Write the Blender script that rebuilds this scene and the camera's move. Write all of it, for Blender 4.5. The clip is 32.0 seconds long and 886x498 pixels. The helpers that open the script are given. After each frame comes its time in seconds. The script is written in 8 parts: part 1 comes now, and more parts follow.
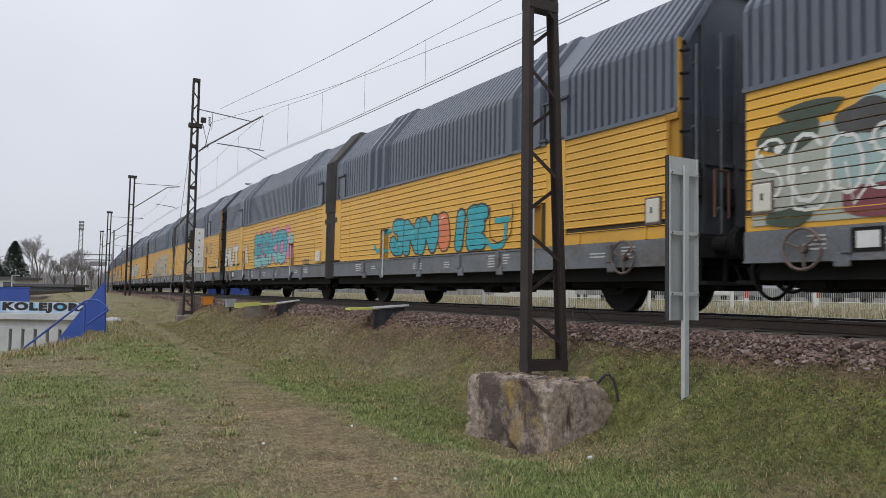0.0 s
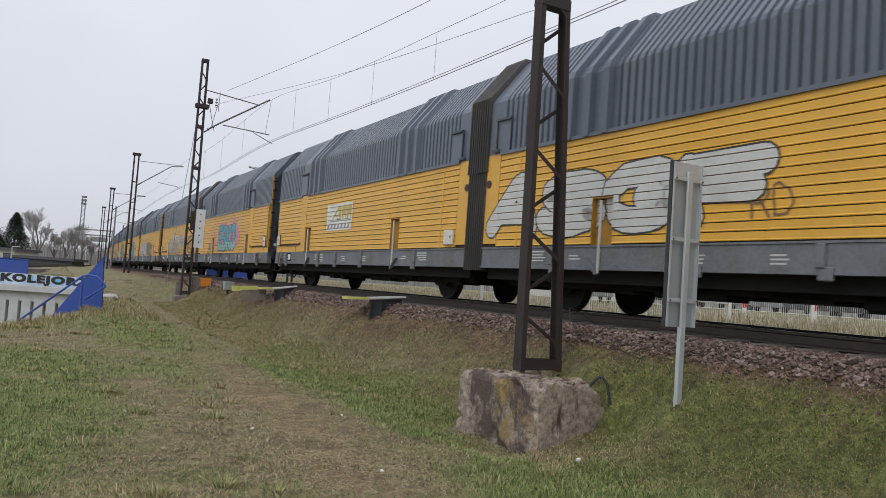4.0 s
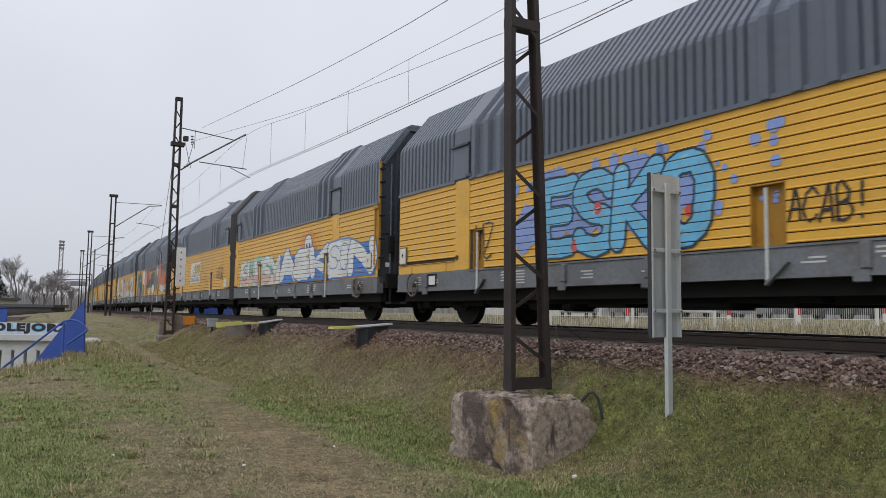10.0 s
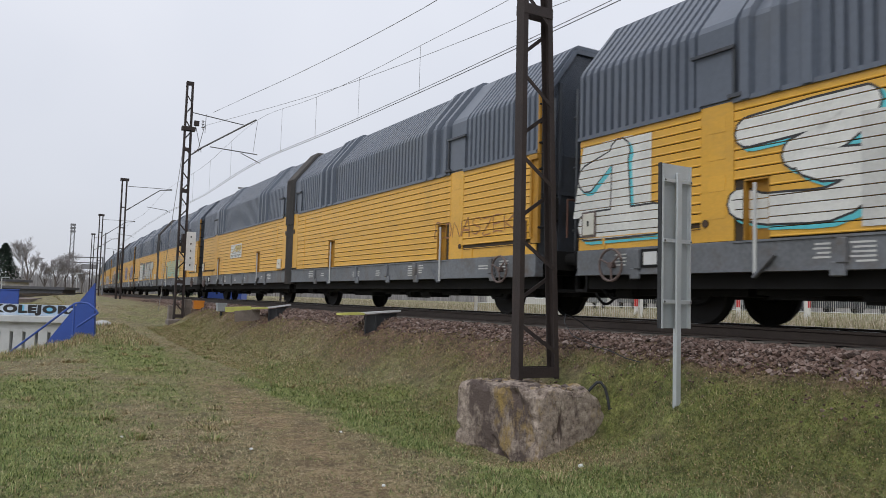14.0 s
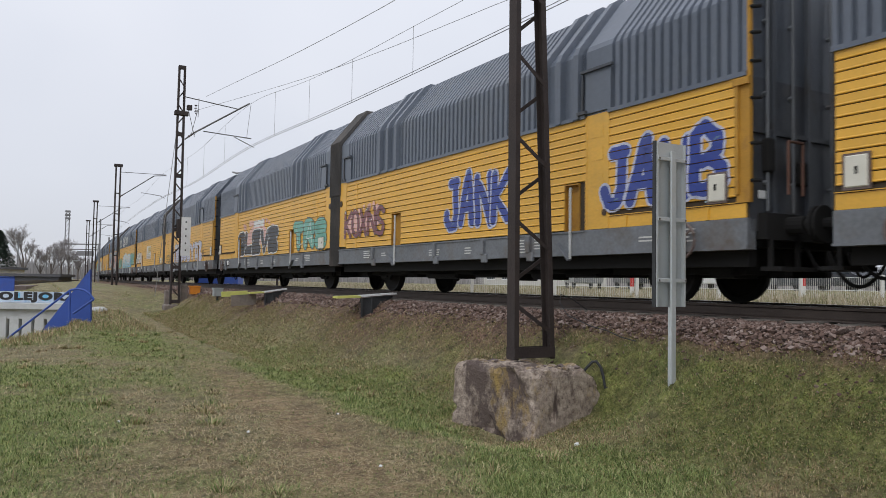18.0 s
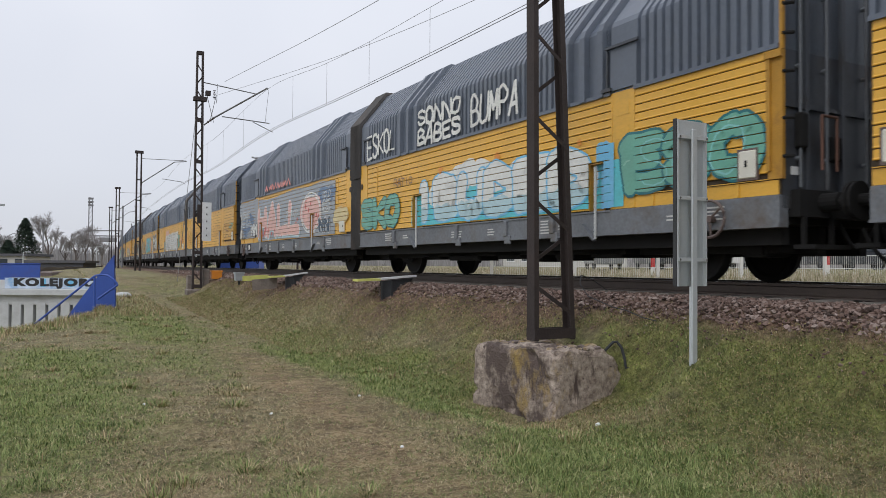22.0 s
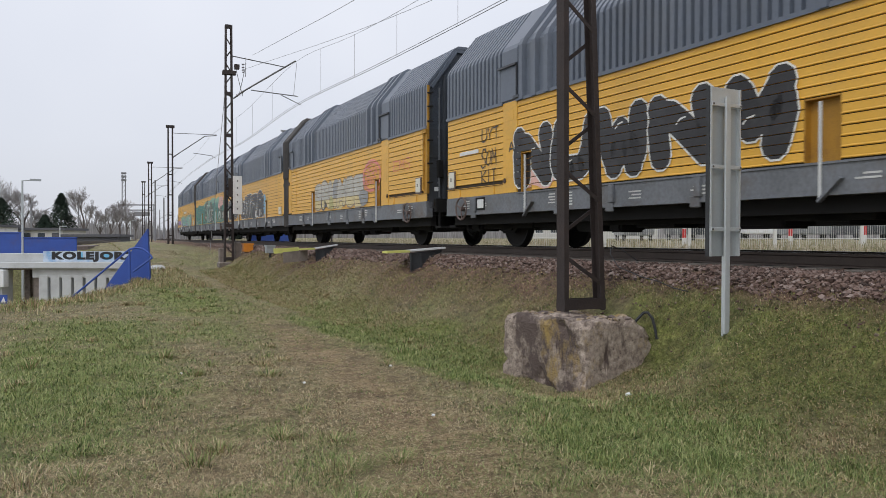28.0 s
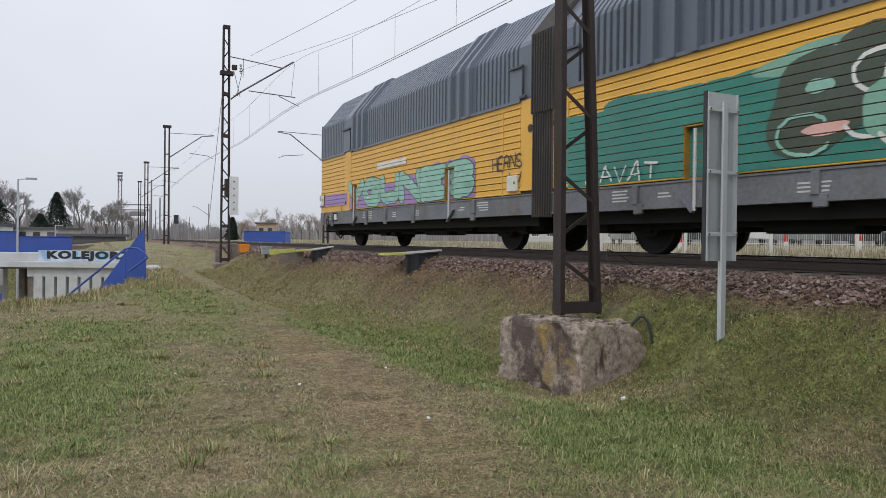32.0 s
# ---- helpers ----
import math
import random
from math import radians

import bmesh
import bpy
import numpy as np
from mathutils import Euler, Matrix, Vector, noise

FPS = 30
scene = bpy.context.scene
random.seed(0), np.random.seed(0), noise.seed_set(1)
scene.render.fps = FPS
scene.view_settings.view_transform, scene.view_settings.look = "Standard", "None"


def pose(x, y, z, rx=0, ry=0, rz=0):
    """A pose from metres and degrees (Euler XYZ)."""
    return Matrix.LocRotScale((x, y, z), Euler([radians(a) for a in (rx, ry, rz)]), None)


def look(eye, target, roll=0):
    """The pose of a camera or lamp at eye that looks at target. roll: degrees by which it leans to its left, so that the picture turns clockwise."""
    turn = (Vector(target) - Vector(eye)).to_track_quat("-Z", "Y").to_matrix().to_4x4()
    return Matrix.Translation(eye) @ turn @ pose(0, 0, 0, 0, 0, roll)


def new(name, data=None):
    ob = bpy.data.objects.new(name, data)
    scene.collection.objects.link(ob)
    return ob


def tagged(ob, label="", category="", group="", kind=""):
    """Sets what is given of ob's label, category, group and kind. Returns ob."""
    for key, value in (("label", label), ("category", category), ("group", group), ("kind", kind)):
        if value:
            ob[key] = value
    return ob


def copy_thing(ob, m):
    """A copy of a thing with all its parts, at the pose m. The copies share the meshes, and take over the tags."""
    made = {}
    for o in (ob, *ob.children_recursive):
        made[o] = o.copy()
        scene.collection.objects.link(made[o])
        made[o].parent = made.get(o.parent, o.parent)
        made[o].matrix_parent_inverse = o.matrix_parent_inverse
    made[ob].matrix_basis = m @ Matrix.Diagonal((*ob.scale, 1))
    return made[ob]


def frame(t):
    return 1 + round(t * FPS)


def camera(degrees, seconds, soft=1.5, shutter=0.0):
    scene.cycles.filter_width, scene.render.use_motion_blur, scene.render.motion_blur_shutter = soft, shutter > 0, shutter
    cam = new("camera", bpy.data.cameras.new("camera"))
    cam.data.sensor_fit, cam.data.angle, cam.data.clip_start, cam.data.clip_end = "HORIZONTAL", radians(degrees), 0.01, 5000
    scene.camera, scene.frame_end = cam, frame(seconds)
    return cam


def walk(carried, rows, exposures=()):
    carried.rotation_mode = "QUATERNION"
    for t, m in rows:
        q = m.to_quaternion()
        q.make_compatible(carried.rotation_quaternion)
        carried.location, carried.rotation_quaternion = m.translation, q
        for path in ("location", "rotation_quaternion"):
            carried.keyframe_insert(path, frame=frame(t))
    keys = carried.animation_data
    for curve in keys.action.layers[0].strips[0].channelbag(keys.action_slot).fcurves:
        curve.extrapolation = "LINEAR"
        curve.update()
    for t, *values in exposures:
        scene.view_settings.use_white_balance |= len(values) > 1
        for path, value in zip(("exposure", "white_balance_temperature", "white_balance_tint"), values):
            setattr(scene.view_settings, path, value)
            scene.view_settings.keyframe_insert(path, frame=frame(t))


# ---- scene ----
cam = camera(61.0, 32.0, soft=0.7, shutter=0.08)
EYE = (0.0, 0.0, 1.75)
# seconds, yaw to the left, pitch up, lean (degrees), sway of the eye (metres): a hand-held camera on one spot
PATH = [
    (0, -30.028, 3.449, 1.075, -0.044, -0.033, 0.025),
    (0.5, -30.036, 3.708, 1.067, -0.037, -0.029, 0.023),
    (1, -30.144, 3.660, 0.896, -0.036, -0.021, 0.022),
    (1.5, -30.343, 3.615, 0.751, -0.030, -0.037, 0.022),
    (2, -30.211, 3.590, 1.334, -0.027, -0.022, 0.009),
    (2.3, -30.270, 2.150, 5.000, -0.022, -0.010, 0.012),
    (2.5, -30.145, 2.442, 5.017, -0.021, -0.005, 0.013),
    (3, -29.869, 2.517, 4.968, -0.033, -0.004, 0.022),
    (3.5, -29.874, 2.665, 4.689, -0.013, -0.006, 0.036),
    (5.5, -30.885, 3.744, 1.686, 0.003, 0.007, 0.019),
    (6, -31.624, 3.840, 1.478, 0.004, 0.005, 0.019),
    (6.5, -32.475, 3.901, 1.415, -0.004, 0.005, 0.017),
    (7, -32.664, 3.958, 1.332, -0.008, 0.001, 0.016),
    (7.5, -32.661, 4.007, 1.020, -0.004, -0.005, 0.020),
    (8, -32.592, 4.218, 0.728, -0.004, -0.029, 0.026),
    (8.5, -32.485, 4.553, 0.767, -0.010, -0.033, 0.026),
    (9, -32.328, 4.927, 0.736, -0.007, -0.026, 0.025),
    (9.5, -31.879, 4.855, 0.796, -0.014, -0.015, 0.019),
    (10, -31.218, 4.879, 0.810, -0.015, -0.011, 0.019),
    (10.5, -30.975, 4.922, 0.967, -0.010, 0.002, 0.019),
    (11, -30.967, 4.982, 1.327, -0.005, 0.025, 0.006),
    (11.5, -30.758, 4.911, 1.379, -0.011, 0.009, 0.012),
    (12, -30.651, 4.958, 1.377, -0.016, 0.003, 0.010),
    (12.5, -30.527, 4.847, 1.354, -0.011, -0.006, 0.013),
    (13, -30.576, 4.650, 1.380, -0.007, -0.005, 0.013),
    (13.5, -30.571, 4.392, 1.578, -0.004, 0.005, 0.002),
    (14, -30.550, 3.953, 1.633, -0.005, 0.006, 0.015),
    (14.5, -30.695, 3.282, 1.595, 0.001, 0.019, 0.007),
    (16.5, -31.139, 2.686, 1.480, -0.003, 0.006, 0.010),
    (17, -30.976, 2.724, 1.403, 0.000, 0.011, 0.003),
    (17.5, -30.846, 2.708, 1.251, 0.015, 0.009, -0.002),
    (18, -30.857, 2.652, 0.973, 0.022, 0.010, -0.003),
    (18.5, -30.843, 2.492, 0.734, 0.024, 0.015, -0.006),
    (19, -30.754, 2.317, 0.587, 0.018, 0.016, -0.009),
    (19.5, -30.568, 2.120, 0.621, 0.018, 0.019, -0.005),
    (20, -30.461, 2.118, 0.612, 0.021, 0.019, -0.013),
    (20.5, -30.265, 1.926, 0.511, 0.022, 0.009, -0.012),
    (21, -29.793, 1.326, 0.345, 0.020, 0.018, -0.013),
    (21.5, -29.344, 1.311, 0.380, 0.023, 0.022, -0.014),
    (22, -29.396, 1.312, 0.398, 0.029, 0.014, -0.013),
    (22.5, -29.399, 1.284, 0.351, 0.019, -0.002, -0.020),
    (23, -29.290, 1.127, 0.272, 0.018, -0.003, -0.016),
    (23.5, -29.152, 0.955, 0.215, 0.017, -0.001, -0.013),
    (24, -28.977, 0.638, 0.229, 0.017, 0.003, -0.012),
    (24.5, -28.709, 0.349, 0.182, 0.018, -0.000, -0.016),
    (25, -28.291, 0.131, 0.194, 0.015, -0.003, -0.017),
    (25.5, -27.719, -0.100, 0.111, 0.017, -0.008, -0.019),
    (26, -27.345, -0.645, 0.105, 0.012, 0.010, -0.019),
    (26.5, -26.792, -0.808, 0.127, 0.017, 0.010, -0.030),
    (28.5, -27.319, -0.808, 0.138, 0.005, 0.001, -0.028),
    (29, -27.249, -0.815, 0.193, 0.006, -0.000, -0.028),
    (29.5, -27.192, -0.800, 0.437, 0.006, -0.002, -0.025),
    (30, -27.166, -0.794, 0.639, 0.002, 0.009, -0.030),
    (30.5, -27.210, -0.771, 0.740, -0.001, 0.001, -0.029),
    (31, -27.157, -0.740, 0.718, -0.002, -0.008, -0.032),
    (31.5, -27.187, -0.701, 0.605, 0.008, -0.000, -0.027),
    (32, -27.524, -0.608, 0.642, 0.008, 0.012, -0.030),
]


def aim(yaw, pitch, lean, dx, dy, dz):
    """A camera pose near the spot from its angles and sway."""
    return Matrix.Translation(Vector(EYE) + Vector((dx, dy, dz))) @ pose(0, 0, 0, 0, 0, yaw) @ pose(0, 0, 0, 90 + pitch) @ pose(0, 0, 0, 0, 0, lean)


EXPOSURE = [(0.0, -0.06), (3.0, -0.07), (6.0, 0.02), (8.0, -0.13), (9.0, -0.15), (11.0, -0.08), (14.0, -0.05), (18.0, 0.0), (24.0, 0.02), (29.0, 0.05), (32.0, 0.03)]
walk(cam, [(t, aim(*rest)) for t, *rest in PATH], EXPOSURE)


# ---- world and light: a bright, fully overcast day ----
world = bpy.data.worlds.new("overcast")
scene.world = world
world.use_nodes = True
wn, wl = world.node_tree.nodes, world.node_tree.links
wn.clear()
w_out, w_bg = wn.new("ShaderNodeOutputWorld"), wn.new("ShaderNodeBackground")
w_sky, w_mix, w_scale = wn.new("ShaderNodeTexSky"), wn.new("ShaderNodeMix"), wn.new("ShaderNodeMix")
w_noise, w_ramp, w_co = wn.new("ShaderNodeTexNoise"), wn.new("ShaderNodeValToRGB"), wn.new("ShaderNodeTexCoord")
w_sky.sky_type, w_sky.sun_disc = "NISHITA", False
w_sky.sun_elevation, w_sky.sun_rotation = radians(52), radians(235)
w_scale.data_type, w_scale.blend_type = "RGBA", "MULTIPLY"
w_scale.inputs[0].default_value, w_scale.inputs[7].default_value = 1.0, (0.1, 0.1, 0.1, 1)
w_noise.inputs["Scale"].default_value, w_noise.inputs["Detail"].default_value = 1.6, 4
w_ramp.color_ramp.elements[0].position, w_ramp.color_ramp.elements[1].position = 0.3, 0.7
w_ramp.color_ramp.elements[0].color, w_ramp.color_ramp.elements[1].color = (0.725, 0.765, 0.865, 1), (0.86, 0.885, 0.965, 1)
w_mix.data_type = "RGBA"
w_mix.inputs[0].default_value = 0.93
wl.new(w_co.outputs["Generated"], w_noise.inputs["Vector"])
wl.new(w_noise.outputs["Fac"], w_ramp.inputs["Fac"])
wl.new(w_sky.outputs["Color"], w_scale.inputs[6])
wl.new(w_scale.outputs[2], w_mix.inputs[6])
wl.new(w_ramp.outputs["Color"], w_mix.inputs[7])
# an overcast sky is brighter overhead than near the horizon
w_sep, w_rise, w_lift = wn.new("ShaderNodeSeparateXYZ"), wn.new("ShaderNodeValToRGB"), wn.new("ShaderNodeMix")
for p, v in ((0.12, 0.70), (0.3, 0.765)):
    w_rise.color_ramp.elements.new(p).color = (v, v, v, 1)
w_rise.color_ramp.elements[0].color, w_rise.color_ramp.elements[3].color = (0.60, 0.60, 0.60, 1), (1, 1, 1, 1)
w_lift.data_type, w_lift.blend_type = "RGBA", "MULTIPLY"
w_lift.inputs[0].default_value = 1.0
wl.new(w_co.outputs["Generated"], w_sep.inputs[0])
wl.new(w_sep.outputs["Z"], w_rise.inputs["Fac"])
wl.new(w_mix.outputs[2], w_lift.inputs[6])
wl.new(w_rise.outputs[0], w_lift.inputs[7])
wl.new(w_lift.outputs[2], w_bg.inputs["Color"])
w_bg.inputs["Strength"].default_value = 1.3
wl.new(w_bg.outputs["Background"], w_out.inputs["Surface"])
sun = new("sun", bpy.data.lights.new("sun", "SUN"))
sun.data.energy, sun.data.angle, sun.data.color = 0.95, radians(40), (1.0, 0.98, 0.95)
sun.matrix_world = look((-40, -22, 44), (0, 0, 0))


# ---- materials ----
def material(name, base, rough=0.7, metal=0.0, vary=0.25, scale=6.0, grain=60.0, bump=0.0, dirt=None, dirt_amount=0.35, dirt_scale=1.2, tint=0.0, stretch=(1, 1, 1)):
    """A painted, mineral or metal surface: base colour with broad and fine variation, stains of a second colour, and relief."""
    m = bpy.data.materials.new(name)
    m.use_nodes = True
    n, l = m.node_tree.nodes, m.node_tree.links
    b = n["Principled BSDF"]
    b.inputs["Roughness"].default_value, b.inputs["Metallic"].default_value = rough, metal
    co, mp = n.new("ShaderNodeTexCoord"), n.new("ShaderNodeMapping")
    mp.inputs["Scale"].default_value = stretch
    l.new(co.outputs["Object"], mp.inputs["Vector"])
    broad, fine = n.new("ShaderNodeTexNoise"), n.new("ShaderNodeTexNoise")
    for node, size, detail in ((broad, scale, 4), (fine, grain, 3)):
        node.inputs["Scale"].default_value, node.inputs["Detail"].default_value = size, detail
        l.new(mp.outputs["Vector"], node.inputs["Vector"])
    add = n.new("ShaderNodeMath")
    add.operation = "ADD"
    l.new(broad.outputs["Fac"], add.inputs[0])
    l.new(fine.outputs["Fac"], add.inputs[1])
    level = n.new("ShaderNodeMapRange")
    level.inputs["From Min"].default_value, level.inputs["From Max"].default_value = 0.6, 1.4
    level.inputs["To Min"].default_value, level.inputs["To Max"].default_value = 1 - vary, 1 + vary
    l.new(add.outputs[0], level.inputs["Value"])
    mul = n.new("ShaderNodeMix")
    mul.data_type, mul.blend_type = "RGBA", "MULTIPLY"
    mul.inputs[0].default_value, mul.inputs[6].default_value = 1.0, (*base, 1)
    l.new(level.outputs[0], mul.inputs[7])
    last = mul.outputs[2]
    if tint:
        info, spread = n.new("ShaderNodeObjectInfo"), n.new("ShaderNodeMapRange")
        spread.inputs["To Min"].default_value, spread.inputs["To Max"].default_value = 1 - tint, 1 + tint
        l.new(info.outputs["Random"], spread.inputs["Value"])
        each = n.new("ShaderNodeMix")
        each.data_type, each.blend_type = "RGBA", "MULTIPLY"
        each.inputs[0].default_value = 1.0
        l.new(last, each.inputs[6])
        l.new(spread.outputs[0], each.inputs[7])
        last = each.outputs[2]
    if dirt:
        stain, cut = n.new("ShaderNodeTexNoise"), n.new("ShaderNodeMapRange")
        stain.inputs["Scale"].default_value, stain.inputs["Detail"].default_value, stain.inputs["Roughness"].default_value = dirt_scale, 6, 0.7
        l.new(mp.outputs["Vector"], stain.inputs["Vector"])
        cut.inputs["From Min"].default_value, cut.inputs["From Max"].default_value = 0.5, 0.75
        cut.inputs["To Max"].default_value = min(1.0, dirt_amount * 2)
        l.new(stain.outputs["Fac"], cut.inputs["Value"])
        over = n.new("ShaderNodeMix")
        over.data_type = "RGBA"
        over.inputs[7].default_value = (*dirt, 1)
        l.new(cut.outputs[0], over.inputs[0])
        l.new(last, over.inputs[6])
        last = over.outputs[2]
    l.new(last, b.inputs["Base Color"])
    if bump:
        bp = n.new("ShaderNodeBump")
        bp.inputs["Strength"].default_value, bp.inputs["Distance"].default_value = min(1.0, bump), 0.02
        l.new(fine.outputs["Fac"], bp.inputs["Height"])
        l.new(bp.outputs["Normal"], b.inputs["Normal"])
    return m


M_YELLOW = material("yellow_paint", (0.72, 0.395, 0.05), 0.38, vary=0.10, scale=0.7, grain=14, dirt=(0.33, 0.22, 0.08), dirt_amount=0.16, dirt_scale=0.9, tint=0.05, stretch=(1, 1, 2))
M_GREY = material("grey_frame_paint", (0.155, 0.165, 0.18), 0.6, vary=0.3, scale=1.5, grain=20, dirt=(0.11, 0.085, 0.065), dirt_amount=0.6, dirt_scale=1.8)
M_SLATE = material("slate_grey_panel", (0.112, 0.132, 0.168), 0.36, vary=0.12, scale=0.8, grain=12, dirt=(0.13, 0.135, 0.14), dirt_amount=0.25, dirt_scale=0.5)
M_GROOVE = material("dark_groove", (0.05, 0.035, 0.02), 0.8, vary=0.2)
# near-black bases put the shade under the wagons into gear and wheel colour
M_UNDER = material("black_gear_and_shade", (0.006, 0.0056, 0.0056), 0.95, vary=0.35, scale=4)
M_WHEEL = material("shade_dark_wheel_steel", (0.009, 0.0082, 0.008), 0.85, 0.1, vary=0.3)
M_BELLOWS = material("black_rubber_bellows", (0.042, 0.038, 0.036), 0.42, vary=0.35, scale=2, dirt=(0.11, 0.085, 0.068), dirt_amount=0.35, dirt_scale=2.5, stretch=(1, 1, 0.25))
M_RUST = material("rusted_steel_mast", (0.039, 0.029, 0.027), 0.75, 0.1, vary=0.3, scale=3, grain=40, bump=0.3, dirt=(0.05, 0.035, 0.032), dirt_amount=0.5, dirt_scale=2)
M_RUSTRED = material("primer_rust", (0.15, 0.075, 0.055), 0.8, vary=0.3, scale=3)
M_RAIL = material("rail_steel", (0.06, 0.045, 0.037), 0.6, 0.3, vary=0.3, scale=5)
M_RAILTOP = material("polished_rail_head", (0.42, 0.41, 0.40), 0.28, 0.9, vary=0.1)
M_CONCRETE = material("weathered_concrete", (0.23, 0.195, 0.17), 0.9, vary=0.35, scale=4, grain=45, bump=0.8, dirt=(0.085, 0.068, 0.06), dirt_amount=0.55, dirt_scale=2.6)
M_PALE = material("pale_concrete", (0.52, 0.53, 0.53), 0.85, vary=0.12, scale=2, dirt=(0.28, 0.27, 0.26), dirt_amount=0.25)
M_SIGN = material("galvanised_sign_back", (0.40, 0.43, 0.44), 0.5, 0.25, vary=0.10, scale=3, dirt=(0.28, 0.29, 0.29), dirt_amount=0.3, dirt_scale=3)
M_SIGNBAR = material("grey_sign_bars", (0.50, 0.53, 0.54), 0.5, 0.2, vary=0.08)
M_WHITE = material("white_paint", (0.74, 0.75, 0.75), 0.6, vary=0.1, dirt=(0.45, 0.44, 0.42), dirt_amount=0.25)
M_BLUE = material("blue_paint", (0.035, 0.085, 0.36), 0.5, vary=0.15, scale=2, dirt=(0.06, 0.07, 0.2), dirt_amount=0.4)
M_ORANGE = material("orange_box_paint", (0.75, 0.27, 0.03), 0.5, vary=0.1)
M_LIME = material("faded_lime_yellow", (0.60, 0.60, 0.16), 0.7, vary=0.15, dirt=(0.35, 0.34, 0.2), dirt_amount=0.3)
M_DARK = material("dark_rubber_sheet", (0.04, 0.042, 0.045), 0.8, vary=0.3)
M_WIRE = material("oxidised_wire", (0.30, 0.30, 0.31), 0.7, 0.0, vary=0.1)
M_INSUL = material("brown_insulator", (0.06, 0.03, 0.02), 0.3, vary=0.1)
M_SLEEPER = material("old_sleeper", (0.13, 0.115, 0.10), 0.9, vary=0.3, scale=4)
M_STONE = material("ballast_stone", (0.17, 0.135, 0.122), 0.95, vary=0.3, scale=8, tint=0.3)


# ---- helpers for building ----
R_TRACK, X_TRACK, RAIL_Z = 1352.0, 9.27, 1.55


def spot(s, u, z):
    """A place by the track: s metres along it, u to the camera's side of its middle, z up."""
    a = s / R_TRACK
    r = R_TRACK + u
    return Vector((X_TRACK + R_TRACK - r * math.cos(a), r * math.sin(a), z))


def by_track(s, u, z, rz=0.0):
    """A pose by the track: local y runs along it, local x away from the camera."""
    p = spot(s, u, z)
    return pose(p.x, p.y, p.z, 0, 0, -math.degrees(s / R_TRACK) + rz)


def box(bm, x0, x1, y0, y1, z0, z1):
    v = [bm.verts.new((x, y, z)) for z in (z0, z1) for y in (y0, y1) for x in (x0, x1)]
    for f in ((0, 2, 3, 1), (4, 5, 7, 6), (0, 1, 5, 4), (2, 6, 7, 3), (0, 4, 6, 2), (1, 3, 7, 5)):
        bm.faces.new([v[i] for i in f])
    return v


def tube(bm, a, b, r, seg=8, r2=None):
    a, b = Vector(a), Vector(b)
    q = (b - a).to_track_quat("Z", "Y")
    ends = []
    for p, rad in ((a, r), (b, r if r2 is None else r2)):
        ends.append([bm.verts.new(p + q @ Vector((rad * math.cos(k * math.tau / seg), rad * math.sin(k * math.tau / seg), 0))) for k in range(seg)])
    for k in range(seg):
        bm.faces.new((ends[0][k], ends[0][(k + 1) % seg], ends[1][(k + 1) % seg], ends[1][k]))
    bm.faces.new(ends[0][::-1])
    bm.faces.new(ends[1])


def bar(bm, a, b, w, h, up=(0, 0, 1)):
    """A bar of rectangular section from a to b."""
    a, b = Vector(a), Vector(b)
    d = (b - a).normalized()
    side = d.cross(Vector(up))
    side = side.normalized() if side.length > 1e-4 else Vector((1, 0, 0))
    top = side.cross(d)
    v = []
    for p in (a, b):
        v.append([bm.verts.new(p + side * (i * w / 2) + top * (j * h / 2)) for i, j in ((-1, -1), (1, -1), (1, 1), (-1, 1))])
    for k in range(4):
        bm.faces.new((v[0][k], v[0][(k + 1) % 4], v[1][(k + 1) % 4], v[1][k]))
    bm.faces.new(v[0][::-1])
    bm.faces.new(v[1])


def swept(bm, pts, r, seg=5):
    """One connected round rod through the points."""
    pts = [Vector(p) for p in pts]
    rings = []
    for k, p in enumerate(pts):
        q = (pts[min(k + 1, len(pts) - 1)] - pts[max(k - 1, 0)]).to_track_quat("Z", "Y")
        rings.append([bm.verts.new(p + q @ Vector((r * math.cos(j * math.tau / seg), r * math.sin(j * math.tau / seg), 0))) for j in range(seg)])
    for a, b in zip(rings, rings[1:]):
        for j in range(seg):
            bm.faces.new((a[j], a[(j + 1) % seg], b[(j + 1) % seg], b[j]))
    bm.faces.new(rings[0][::-1])
    bm.faces.new(rings[-1])


def mesh_of(name, bm, mat):
    me = bpy.data.meshes.new(name)
    bmesh.ops.recalc_face_normals(bm, faces=bm.faces)
    bm.to_mesh(me)
    bm.free()
    me.materials.append(mat)
    return me


def part(name, bm, mat, parent=None, label="", kind=""):
    """Links a bmesh as one mesh object, under a thing or a part."""
    ob = new(name, bm if isinstance(bm, bpy.types.Mesh) else mesh_of(name, bm, mat))
    ob.parent = parent
    return tagged(ob, label, kind=kind)


def thing(name, m, label, category, group="", kind=""):
    ob = new(name)
    ob.matrix_world = m
    return tagged(ob, label, category, group, kind)


def bevel(bm, w, seg=1):
    bmesh.ops.bevel(bm, geom=list(bm.edges), offset=w, segments=seg, affect="EDGES", clamp_overlap=True)
    return bm


# ---- ground ----
def lerp(x, pts):
    for (a, b), (c, d) in zip(pts, pts[1:]):
        if x <= c:
            return b + (d - b) * max(0.0, min(1.0, (x - a) / (c - a)))
    return pts[-1][1]


def ease(x):
    x = max(0.0, min(1.0, x))
    return x * x * (3 - 2 * x)


BANK = [(-60, 1.72), (-24, 1.68), (-14, 1.42), (-6, 1.18), (-4, 1.2), (-2.2, 1.28), (-1.5, 1.33), (1.5, 1.33), (1.75, 1.30), (2.0, 1.16), (2.6, 0.72), (3.0, 0.36), (3.5, 0.08), (4.0, -0.02), (5.0, 0.0)]


